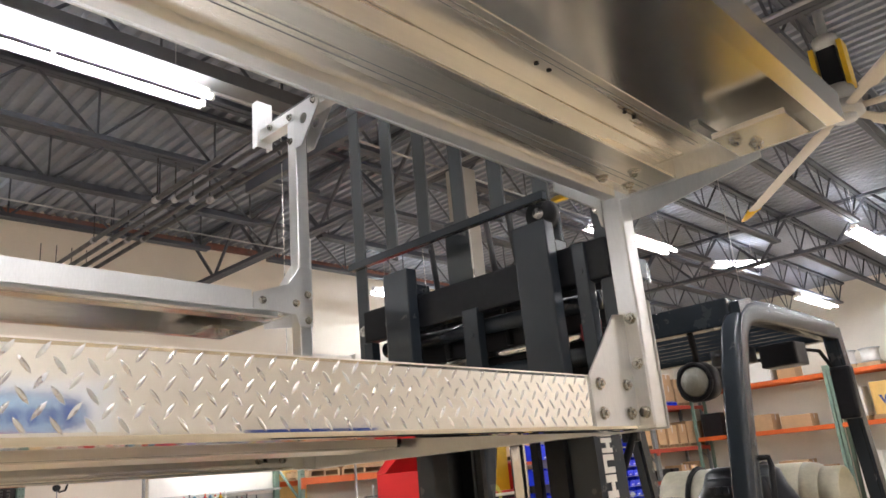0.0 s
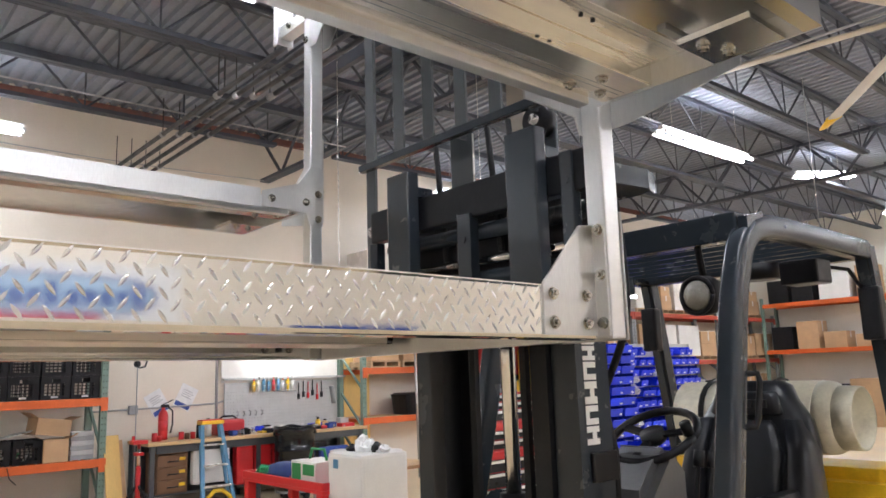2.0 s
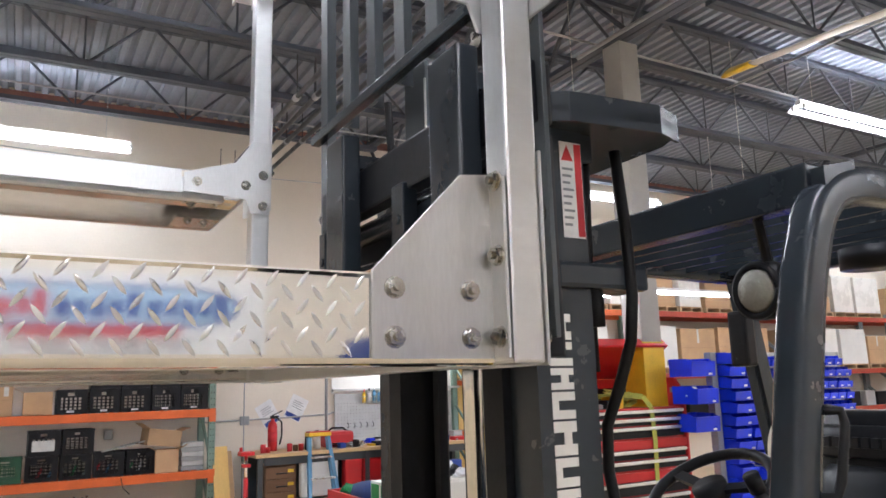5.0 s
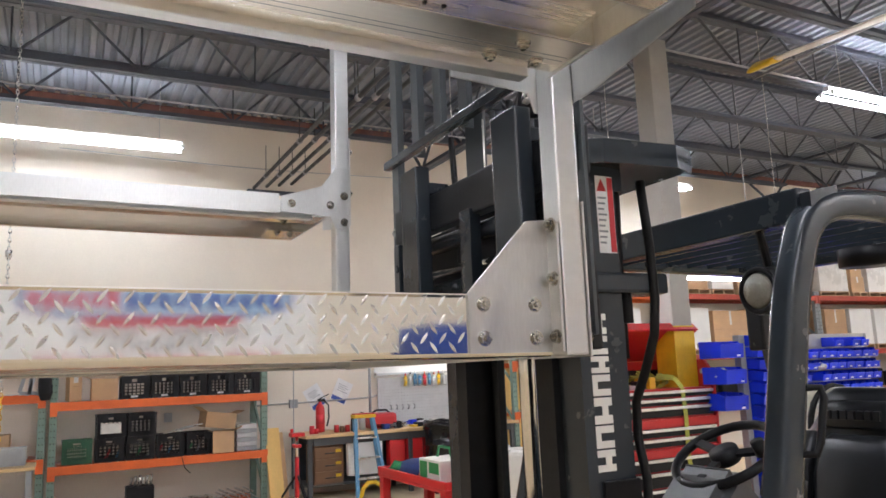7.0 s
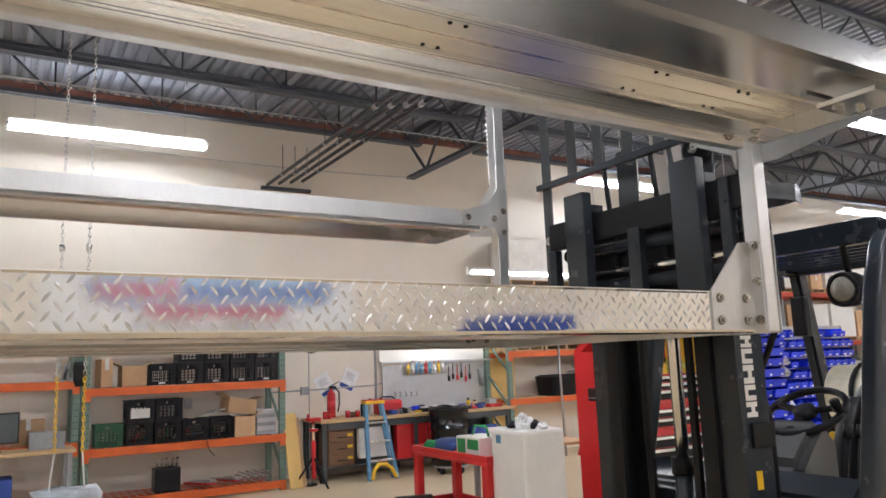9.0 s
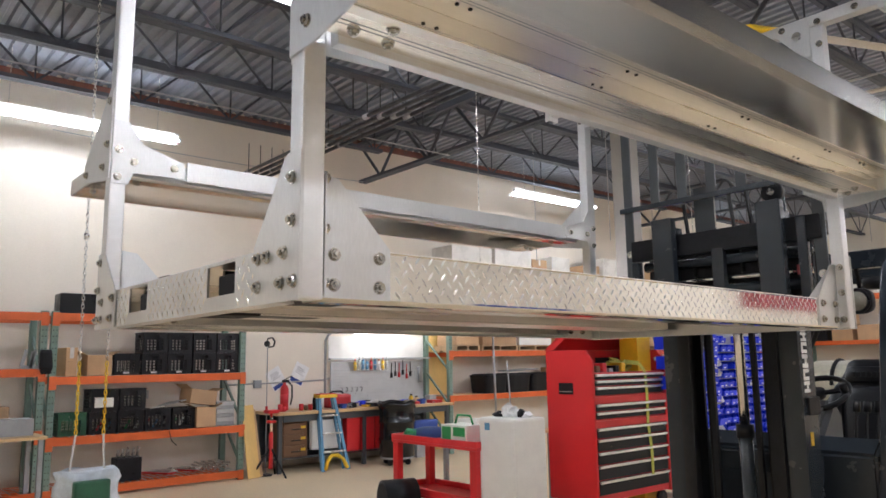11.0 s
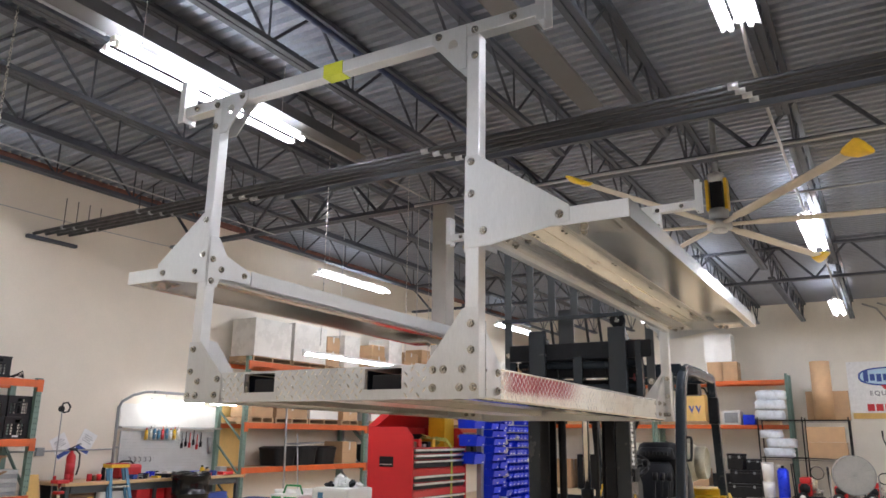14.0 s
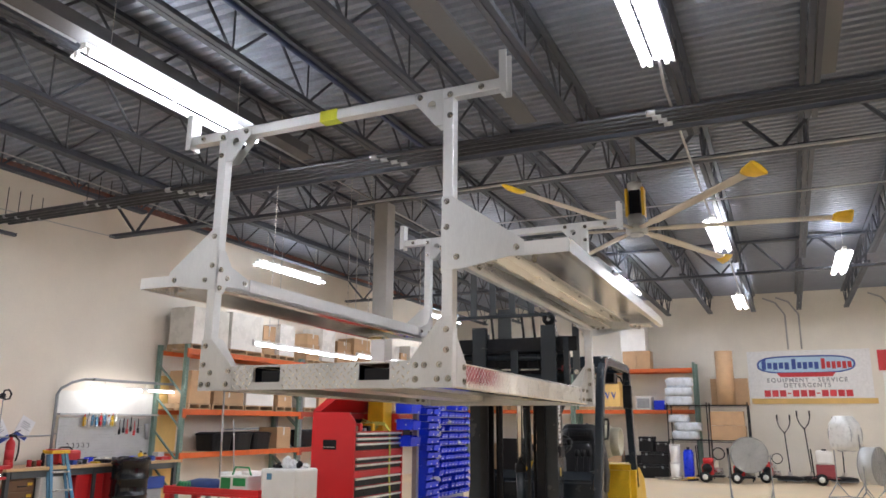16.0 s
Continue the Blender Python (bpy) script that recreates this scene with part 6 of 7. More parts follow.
part("pocket_edge", box(B(), -4.09, -3.91, ya - 0.006, ya - 0.003, 1.26, 1.267), STEEL, sl)
for x in (x0 + 0.08, x1 - 0.08):
    for y in (ya + 0.1, yb - 0.1):
        part("caster", rod(B(), (x - 0.025, y, 0.07), (x + 0.025, y, 0.07), 0.07, 16), RUBBER, ch, "", True)
STRAP = pbr("yellow_green_webbing", (0.40, 0.40, 0.07), 0.7, var=0.2, bump=0.3, bscale=40)
sp = thing("ratchet_strap", (-3.66, 6.25, 1.461), "yellow-green webbing strap draped over the open chest", "strap")
srng = random.Random(5)
for q in range(7):
    bm = B()
    cx, cy = -3.86 + srng.uniform(-0.05, 0.06), 6.1 + 0.05 * q
    pts = [(cx + srng.uniform(-0.07, 0.07), cy + srng.uniform(-0.12, 0.12), 1.47 + 0.13 * math.sin(math.pi * k / 6) * srng.uniform(0.5, 1.1)) for k in range(7)]
    for a, b in zip(pts, pts[1:]):
        bar(bm, a, b, 0.04, 0.004, (0.5, 0.2, 1))
    part("loop", bm, STRAP, sp)
bm = B()
pts = [(-3.78, 6.28, 1.57), (-3.67, 6.38, 1.55), (-3.625, 6.42, 1.46), (-3.62, 6.43, 1.2), (-3.62, 6.42, 0.9), (-3.618, 6.46, 0.6), (-3.61, 6.45, 0.35)]
for a, b in zip(pts, pts[1:]):
    bar(bm, a, b, 0.045, 0.004, (1, 0, 0))
part("tail", bm, STRAP, sp)
for k, m in enumerate((BLACK, BROWN, RED, GREY, BLACK, YELLOW)):
    rest("chest_item", box(B(), -3.95, -3.75, 5.62 + 0.11 * k, 5.69 + 0.11 * k, 1.461, 1.50 + 0.03 * (k % 3), 0.008), m, "small tool box lying in the open chest", "tool", group="chest items")

# blue bin stand
bs = thing("bin_stand", (-3.6, 8.25, 0), "grey louvred stand full of unevenly pushed-in blue parts bins", "bin stand")
for y, px in ((7.075, -3.55), (7.745, -3.66), (8.97, -3.66)):
    part("post", box(B(), px - 0.035, px + 0.035, y - 0.035, y + 0.035, 0, 1.90, 0.004), GREY, bs)
    part("foot", box(B(), -3.95, -3.3, y - 0.04, y + 0.04, 0, 0.05, 0.004), GREY, bs)
part("louvre_panel", box(B(), -3.63, -3.62, 7.12, 8.95, 0.25, 1.90), GREYL, bs)


def bin_mesh(w, d, h, f=0.62):
    """An open-fronted bin: sloping front lip, sides cut down towards it, a rolled rim."""
    bm = B()
    t = 0.004
    side = [(0, 0), (d, 0), (d + 0.012, h * f), (d * 0.84, h * (f + 0.08)), (d * 0.8, h * 0.97), (0, h)]
    for y in (-w / 2, w / 2 - t):
        prism(bm, side, "y", y, y + t)
    box(bm, 0, d, -w / 2 + t, w / 2 - t, 0, t)
    box(bm, 0, t, -w / 2 + t, w / 2 - t, t, h)
    prism(bm, [(d - t, t), (d, t), (d + 0.012, h * f), (d + 0.008, h * f)], "y", -w / 2 + t, w / 2 - t)
    rod(bm, (d + 0.011, -w / 2, h * f), (d + 0.011, w / 2, h * f), 0.005, 6)
    return mesh_of("bin", bm, BLUE)


small, large = bin_mesh(0.118, 0.15, 0.09), bin_mesh(0.27, 0.25, 0.15, 0.8)
wide, mid_bin = bin_mesh(0.20, 0.21, 0.098, 0.72), bin_mesh(0.225, 0.20, 0.098, 0.72)
lab = mesh_of("bin_label", box(B(), 0, 0.001, -0.02, 0.02, 0, 0.016), PAPER)
def hang(me, x, y, z, turn=0.0):
    ob = new("bin", me)
    ob.parent = bs
    ob.matrix_basis = pose(x + 3.6, y - 8.25, z, 0, 0, turn)
    t = new("bin_label", lab)
    t.parent = ob
    dd = 0.152 if me is small else 0.257 if me is large else 0.212 if me is wide else 0.202
    t.matrix_basis = pose(dd, 0.0 if me is small else 0.07, 0.012, 0, 8, 0)
rng = random.Random(8)
# large bins hung on the end of the stand
for k in range(3):
    hang(large, -3.70, 6.875, 1.70 - 0.225 * k, rng.uniform(-4, 4))
    part("hang_rail", box(B(), -3.72, -3.705, 6.74, 7.04, 1.80 - 0.225 * k, 1.84 - 0.225 * k), GREY, bs)
# a column of wide bins beside the post, unevenly pushed in
for r in range(14):
    hang(wide, -3.618 + rng.choice((0.0, 0.0, 0.015, 0.03)), 7.23, 0.46 + r * 0.103, rng.uniform(-2, 2))
for r in range(14):
    if r not in (3, 4):
        hang(mid_bin, -3.618 + rng.choice((0.0, 0.01, 0.03)), 7.455 + rng.uniform(-0.01, 0.01), 0.46 + r * 0.103, rng.uniform(-3, 3))
hang(mid_bin, -3.53, 7.45, 0.82, 9)
# a half-empty column with bags between the bins
for r in range(13):
    if r not in (2, 3, 5, 8, 9):
        hang(small, -3.618 + rng.choice((0.0, 0.02, 0.05)), 7.66 + rng.uniform(-0.02, 0.02), 0.50 + r * 0.106, rng.uniform(-7, 7))
# rows of small bins
for r in range(13):
    for c in range(9):
        if rng.random() < 0.06:
            continue
        hang(small, -3.618 + rng.choice((0.0, 0.0, 0.0, 0.012)), 7.83 + c * 0.129, 0.50 + r * 0.106, rng.uniform(-1.5, 1.5))
for c in range(6):
    hang(large, -3.618, 7.27 + c * 0.275, 0.27)
BAGS = pbr("clear_bagged_parts", (0.62, 0.64, 0.66), 0.22, var=0.2, scale=30, bump=0.7, bscale=22)
for x, y, z, k in ((-3.55, 6.84, 1.52, 0.9), (-3.50, 7.66, 1.38, 1.0), (-3.52, 7.66, 1.05, 1.1), (-3.50, 7.67, 1.50, 0.9), (-3.50, 7.66, 0.72, 0.9), (-3.47, 8.05, 1.56, 0.6), (-3.47, 8.45, 1.24, 0.6)):
    rings = [[(x + r * k * wrng.uniform(0.5, 1.3) * math.cos(a), y + r * k * wrng.uniform(0.7, 1.7) * math.sin(a), z + k * (h + wrng.uniform(-0.014, 0.014))) for a in (2 * math.pi * q / 12 for q in range(12))] for h, r in ((0, 0.05), (0.03, 0.08), (0.07, 0.06), (0.10, 0.02))]
    rest("parts_bag", loft(rings), BAGS, "clear plastic bag of parts stuffed in a blue bin", "bag", False, "parts bags")
strip_lamp(-4.42, 4.40, 2.50, tubes=(0.0,))
strip_lamp(-4.42, 6.80, 2.55, tubes=(0.0,))

# ------------------------------------------------------------------ far racks along the west and north walls
rng = random.Random(21)


def pallet(x, y, z, dx, dy, mat=None, label="wooden pallet on a rack beam"):
    e = thing("pallet", (x, y, z), label, "pallet", "pallets")
    m = mat or PALLET
    for k in range(3):
        part("stringer", box(B(), x - dx / 2, x + dx / 2, y - dy / 2 + k * (dy / 2 - 0.02), y - dy / 2 + k * (dy / 2 - 0.02) + 0.04, z + 0.018, z + 0.09), m, e)
    for k in range(5):
        a = x - dx / 2 + k * (dx - 0.09) / 4
        part("board", box(B(), a, a + 0.09, y - dy / 2, y + dy / 2, z + 0.09, z + 0.108), m, e)
        if k % 2 == 0:
            part("board", box(B(), a, a + 0.09, y - dy / 2, y + dy / 2, z, z + 0.018), m, e)
    return z + 0.109


edges = [7.98, 11.72, 15.46, 19.2, 22.3]
LV = (0.95, 1.74, 2.86)
for a, b in zip(edges, edges[1:]):
    pallet_rack(a + 0.045, b - 0.045, LV, 3.0, ORANGE if a < 8 else REDBEAM, GREEN if a < 8 else BLUEGREY, "tall pallet rack along the wall stacked with cartons", -8.85, -9.6, False)
    for li, z in enumerate(LV):
        y = a + 0.2
        if li == 2 and a < 8:
            for yy, w, h, m in ((8.65, 1.05, 0.72, WRAP), (9.75, 1.05, 0.76, WRAP), (10.55, 0.5, 0.62, None), (11.15, 0.6, 0.70, WRAP)):
                zt = pallet(-9.2, yy, z + 0.052, 0.62, w)
                if m:
                    carton(-9.2, yy, zt, 0.6, w - 0.04, h, m, label="stretch-wrapped white load on a pallet", name="wrapped_load", tape=False, group="wrapped loads")
                else:
                    for q in range(2):
                        carton(-9.2, yy, zt + q * h / 2, 0.5, w - 0.06, h / 2 - 0.004, label="brown carton on a pallet high on the rack")
            continue
        top = z + 0.052
        if li == 0 and a < 8:
            for q in range(3):
                yy = 9.18 + 0.62 * q
                e = thing("black_tote", (-9.1, yy, top), "black lidded plastic tote on the rack", "tote", "totes")
                part("tub", loft([pad(-9.1, yy, top, 0.24, 0.27, 20, 6), pad(-9.1, yy, top + 0.30, 0.27, 0.295, 20, 6)]), BLACK, e)
                part("lid", loft([pad(-9.1, yy, top + 0.30, 0.28, 0.305, 20, 6), pad(-9.1, yy, top + 0.33, 0.28, 0.305, 20, 6), pad(-9.1, yy, top + 0.36, 0.22, 0.24, 20, 6)]), BLACK, e)
            rest("grey_tray", bar(B(), (-9.1, 9.6, top + 0.40), (-9.05, 10.3, top + 0.43), 0.4, 0.02), GREY, "grey tray lying on the totes", "tray")
            carton(-9.15, 11.2, top, 0.5, 0.5, 0.45)
            continue
        while y < b - 0.65:
            w = rng.choice((0.5, 0.6, 0.75, 0.95)) if li else rng.choice((0.4, 0.5, 0.6))
            if y + w > b - 0.1:
                break
            gap = (LV[li + 1] - z - 0.2) if li < 2 else 1.0
            yy = y + w / 2
            if li == 2:
                zt = pallet(-9.2, yy, top, 0.62, w, BLUE if rng.random() < 0.12 else None)
                h = rng.uniform(0.55, 0.85)
                if rng.random() < 0.6:
                    carton(-9.2, yy, zt, 0.6, w - 0.04, h, WRAP, label="stretch-wrapped white load on a pallet", name="wrapped_load", tape=False, group="wrapped loads")
                else:
                    carton(-9.2, yy, zt, 0.55, w - 0.06, h * 0.55, label="brown carton on a pallet high on the rack")
                    carton(-9.2, yy + 0.02, zt + h * 0.55, 0.5, w - 0.12, h * 0.4, label="brown carton on a pallet high on the rack")
            elif li == 1:
                zt = pallet(-9.2, yy, top, 0.62, w)
                if rng.random() < 0.15:
                    carton(-9.18, yy, zt, 0.58, w - 0.03, min(gap, 0.75), WHITE, label="white carton on a rack pallet", name="white_carton", tape=False)
                else:
                    n = rng.choice((1, 1, 2))
                    h = min(gap, rng.uniform(0.4, 0.75)) / n
                    for q in range(n):
                        carton(-9.17, yy, zt + q * h, 0.55, w - 0.05, h - 0.004, turn=rng.uniform(-3, 3))
            else:
                r = rng.random()
                if r < 0.5:
                    rest("black_tote", box(B(), -9.3, -8.92, yy - w / 2 + 0.02, yy + w / 2 - 0.02, top, top + rng.uniform(0.25, 0.4), 0.03), BLACK, "black plastic tote on the rack", "tote", group="totes")
                elif r < 0.75:
                    carton(-9.15, yy, top, 0.5, w - 0.06, rng.uniform(0.25, 0.5))
                else:
                    carton(-9.15, yy, top, 0.5, w - 0.06, rng.uniform(0.3, 0.5), GREYL, label="grey carton on the rack", name="grey_carton", tape=False)
            y += w + rng.uniform(0.03, 0.12)
# steel conduit leaning in the first bay
for k in range(1):
    rest("steel_conduit", rod(B(), (-8.72, 9.0 + 0.09 * k, 0.0), (-8.80, 9.02 + 0.09 * k, 2.6), 0.02, 10), CONDUIT, "long conduit standing against the rack", "conduit", True, "conduits")
br = thing("broom", (-8.62, 9.35, 0), "broom leaning on the rack, dark red bristles", "broom")
part("handle", rod(B(), (-8.60, 9.3, 0.1), (-8.82, 9.4, 1.6), 0.013, 8), CONDUIT, br)
part("head", prism(B(), [(9.18, 0.0), (9.42, 0.0), (9.34, 0.16), (9.26, 0.16)], "x", -8.64, -8.56), INKRED, br)


def north_rack(x0, x1, levels, top):
    e = thing("pallet_rack", ((x0 + x1) / 2, 22.0, 0), "red-beamed pallet rack against the end wall with boxes", "pallet rack", "pallet racks")
    for x in (x0, x1):
        for y in (21.5, 22.3):
            part("upright", box(B(), x - 0.04, x + 0.04, y, y + 0.075, 0, top, 0.004), GREEN, e)
    for z in levels:
        for y in (21.49, 22.32):
            part("beam", box(B(), x0 + 0.04, x1 - 0.04, y - 0.02, y + 0.02, z - 0.055, z + 0.055, 0.004), ORANGE, e)
        for k in range(4):
            part("deck_board", box(B(), x0 + 0.05, x1 - 0.05, 21.55 + 0.19 * k, 21.7 + 0.19 * k, z + 0.03, z + 0.055), PALLET, e)


for a, b in ((-8.8, -5.1), (-5.0, -1.22)):
    north_rack(a, b, (1.95, 3.22), 3.45)
    for z in (0.0, 2.006, 3.276):
        x = a + 0.15
        while x < b - 0.6:
            w = rng.choice((0.5, 0.6, 0.8))
            if x + w > b - 0.08:
                break
            if z > 3 and a > -5.05:
                break
            if a > -5.05 and z > 2:
                break
            m = rng.choice((None, None, None, None, WHITE, BLACK))
            h = rng.uniform(0.3, 0.85) if z else rng.uniform(0.5, 1.3)
            nm = "cardboard_box" if m is None else "storage_box"
            carton(x + w / 2, 21.9, z, w - 0.04, 0.6, h, m, label="brown carton on the end wall rack" if m is None else "plain storage box on the end wall rack", name=nm, tape=m is None, turn=0)
            x += w + rng.uniform(0.02, 0.2)
carton(-3.04, 21.9, 3.86, 0.78, 0.6, 0.82, WHITE, label="tall white carton stacked on brown boxes", name="white_carton", tape=False)
for x in (-3.18, -2.74):
    carton(x, 21.9, 3.276, 0.42, 0.6, 0.58, label="brown carton on the end wall rack")
for x in (-4.62, -4.06):
    zt = pallet(x, 21.9, 3.276, 0.52, 0.62)
    e = thing("cable_reel", (x, 21.9, zt), "white cable reel lying on a pallet", "reel", "cable reels")
    for z0, z1, r in ((zt, zt + 0.03, 0.25), (zt + 0.031, zt + 0.329, 0.21), (zt + 0.33, zt + 0.36, 0.25)):
        part("winding" if r < 0.22 else "flange", rod(B(), (x, 21.9, z0), (x, 21.9, z1), r, 28), WHITE if r < 0.22 else GREYL, e, "", True)
zt = pallet(-4.62, 21.9, 2.006, 0.5, 0.62)
carton(-4.62, 21.9, zt, 0.48, 0.58, 0.72, WHITE, label="tall white carton on a rack pallet", name="white_carton", tape=False)
zt = pallet(-3.86, 21.9, 2.006, 0.74, 0.62)
cr = thing("wooden_crate", (-3.86, 21.9, zt), "plywood shipping crate with a dark chevron mark on a pallet", "crate")
part("body", box(B(), -4.18, -3.54, 21.62, 22.18, zt, zt + 0.78), PLY, cr)
for x in (-4.18, -3.60):
    part("batten", box(B(), x, x + 0.06, 21.60, 21.619, zt, zt + 0.78), PLY, cr)
for z0 in (zt, zt + 0.72):
    part("batten", box(B(), -4.119, -3.601, 21.60, 21.619, z0, z0 + 0.06), PLY, cr)
for x in (-4.03, -3.83):
    part("mark", prism(B(), [(x, zt + 0.45), (x + 0.06, zt + 0.45), (x + 0.10, zt + 0.33), (x + 0.14, zt + 0.45), (x + 0.17, zt + 0.45), (x + 0.10, zt + 0.22)], "y", 21.615, 21.6195), INKBLUE, cr, "dark chevron mark")
mc = thing("bench_machine", (-2.75, 21.8, 2.006), "white and grey machine with a blue cover on the rack", "machine")
part("body", box(B(), -3.05, -2.55, 21.6, 22.1, 2.006, 2.42, 0.03), WHITE, mc)
part("front_panel", box(B(), -3.0, -2.62, 21.58, 21.599, 2.06, 2.36, 0.005), GREY, mc)
part("blue_cover", box(B(), -2.50, -2.16, 21.62, 22.05, 2.006, 2.30, 0.04), BLUE, mc, "blue plastic cover")
carton(-1.75, 21.95, 2.006, 0.5, 0.5, 0.5, label="brown carton on the end wall rack")
# wire shelving before the rack
WS0, WS1, WY0, WY1 = -1.95, 0.28, 20.60, 21.42
ws = thing("wire_shelving", (-0.83, 21.0, 0), "black wire shelving unit with bags and cartons", "shelving")
for x in (WS0, -0.83, WS1):
    for y in (WY0, WY1):
        part("post", rod(B(), (x, y, 0), (x, y, 2.2), 0.018, 8), BLACK, ws)
for z in (1.12, 2.12):
    sh = part("shelf", pipe(B(), [(WS0, WY0, z), (WS1, WY0, z), (WS1, WY1, z), (WS0, WY1, z), (WS0, WY0, z)], 0.012, 6), BLACK, ws)
    part("shelf_rail", pipe(B(), [(WS0, WY0, z - 0.05), (WS1, WY0, z - 0.05)], 0.007, 6), BLACK, sh)
    for k in range(12):
        y = WY0 + (k + 0.5) * (WY1 - WY0) / 12
        part("wire", rod(B(), (WS0, y, z + 0.009), (WS1, y, z + 0.009), 0.003, 4), BLACK, sh)
BAG = pbr("pale_plastic_sacks", (0.60, 0.64, 0.70), 0.35, var=0.14, scale=7, bump=0.6, bscale=9)
for x, z, n, w, dz in ((-1.62, 2.133, 3, 0.40, 0.27), (-1.45, 1.133, 2, 0.40, 0.25), (-1.66, 1.633, 1, 0.32, 0.22)):
    for k in range(n):
        zz, dx, dy = z + dz * k, wrng.uniform(-0.05, 0.05), wrng.uniform(-0.03, 0.03)
        rings = []
        for f, g in ((0.0, 0.84), (0.1, 0.95), (0.3, 1.0), (0.5, 0.98), (0.7, 1.0), (0.9, 0.93), (1.0, 0.80)):
            ring = pad(x + dx, 20.95 + dy, zz + dz * f, w * g, 0.31 * g, 32)
            rings.append([(px + (0.014 * math.sin(23 * pz + 9 * py + k) if 0 < f < 1 else 0), py + (0.014 * math.sin(31 * px + 17 * pz) if 0 < f < 1 else 0), pz + (0.012 * math.sin(13 * px + 5 * k) if 0 < f < 1 else 0)) for px, py, pz in ring])
        rest("plastic_sack", loft(rings), BAG, "bulky pale plastic sack stacked on wire shelving", "sack", True, "sacks")
carton(-0.28, 20.95, 1.133, 0.94, 0.6, 0.41, label="brown carton on black wire shelving")
carton(-0.30, 20.95, 1.547, 0.92, 0.58, 0.40, label="brown carton stacked on another on wire shelving", turn=2)
carton(-0.20, 21.29, 2.133, 1.06, 0.22, 0.78, label="brown carton behind a paper roll")
kr = thing("kraft_roll", (-0.28, 20.9, 2.133), "upright roll of brown kraft paper on wire shelving", "paper roll")
part("paper", rod(B(), (-0.28, 20.9, 2.133), (-0.28, 20.9, 3.70), 0.25, 32), CARD, kr, "", True)
part("core", rod(B(), (-0.28, 20.9, 3.701), (-0.28, 20.9, 3.71), 0.05, 16), BROWN, kr, "", True)
# black covered pile, buckets and jug before the rack
for x, y, z, w, h, a in ((-2.48, 21.1, 0.0, 0.88, 0.40, 0), (-2.44, 21.1, 0.401, 0.80, 0.36, 3), (-2.66, 21.1, 0.762, 0.42, 0.44, -4), (-2.22, 21.12, 0.762, 0.38, 0.30, 6)):
    e = thing("black_case", (0, 0, 0), "dusty black plastic case stacked before the rack", "case", "black cases")
    part("shell", box(B(), -w / 2, w / 2, -0.25, 0.25, 0, h * 0.8, 0.02), BLACK, e)
    part("lid", box(B(), -w / 2 - 0.01, w / 2 + 0.01, -0.26, 0.26, h * 0.8 + 0.001, h, 0.025), BLACK, e)
    for s in (-1, 1):
        part("latch", box(B(), s * w * 0.3 - 0.03, s * w * 0.3 + 0.03, -0.275, -0.26, h * 0.7, h * 0.88, 0.004), GREY, e)
    e.matrix_basis = pose(x, y, z, 0, 0, a)
for z, q in ((0.0, "white plastic bucket on the floor"), (0.50, "white plastic bucket stacked on another")):
    e = thing("white_bucket", (-1.77, 20.38, z), q, "bucket", "buckets")
    part("pail", rod(B(), (-1.77, 20.38, z), (-1.77, 20.38, z + 0.47), 0.135, 24, 0.155), WHITE, e, "", True)
    part("lid", rod(B(), (-1.77, 20.38, z + 0.47), (-1.77, 20.38, z + 0.499), 0.162, 24), WHITE, e, "", True)
jg = thing("blue_jug", (-1.4, 20.38, 0), "tall blue plastic drum on the floor", "jug")
part("body", loft([pad(-1.4, 20.38, 0.0, 0.13, 0.13), pad(-1.4, 20.38, 0.03, 0.145, 0.145), pad(-1.4, 20.38, 0.78, 0.145, 0.145), pad(-1.4, 20.38, 0.86, 0.10, 0.10)]), BLUE, jg, "", True)
part("cap", rod(B(), (-1.4, 20.38, 0.86), (-1.4, 20.38, 0.93), 0.04, 16), BLACK, jg, "", True)
for k, (x, y, dx, dy, m) in enumerate(((-2.25, 20.05, 0.9, 0.12, YELLOW), (-2.1, 19.98, 1.0, -0.1, BLACK), (-2.3, 19.9, 0.75, 0.2, BLACK), (-1.9, 19.85, 0.7, 0.05, YELLOW))):
    e = thing("spray_wand", (x, y, 0), "yellow and black spray wand lying on the floor", "wand", "spray wands")
    part("tube", rod(B(), (x, y, 0.03 + 0.03 * k), (x + dx, y + dy, 0.05 + 0.02 * k), 0.014, 8), STEEL, e, "", True)
    part("grip", rod(B(), (x + dx * 0.7, y + dy * 0.7, 0.045 + 0.02 * k), (x + dx, y + dy, 0.05 + 0.02 * k), 0.03, 10), m, e, "", True)


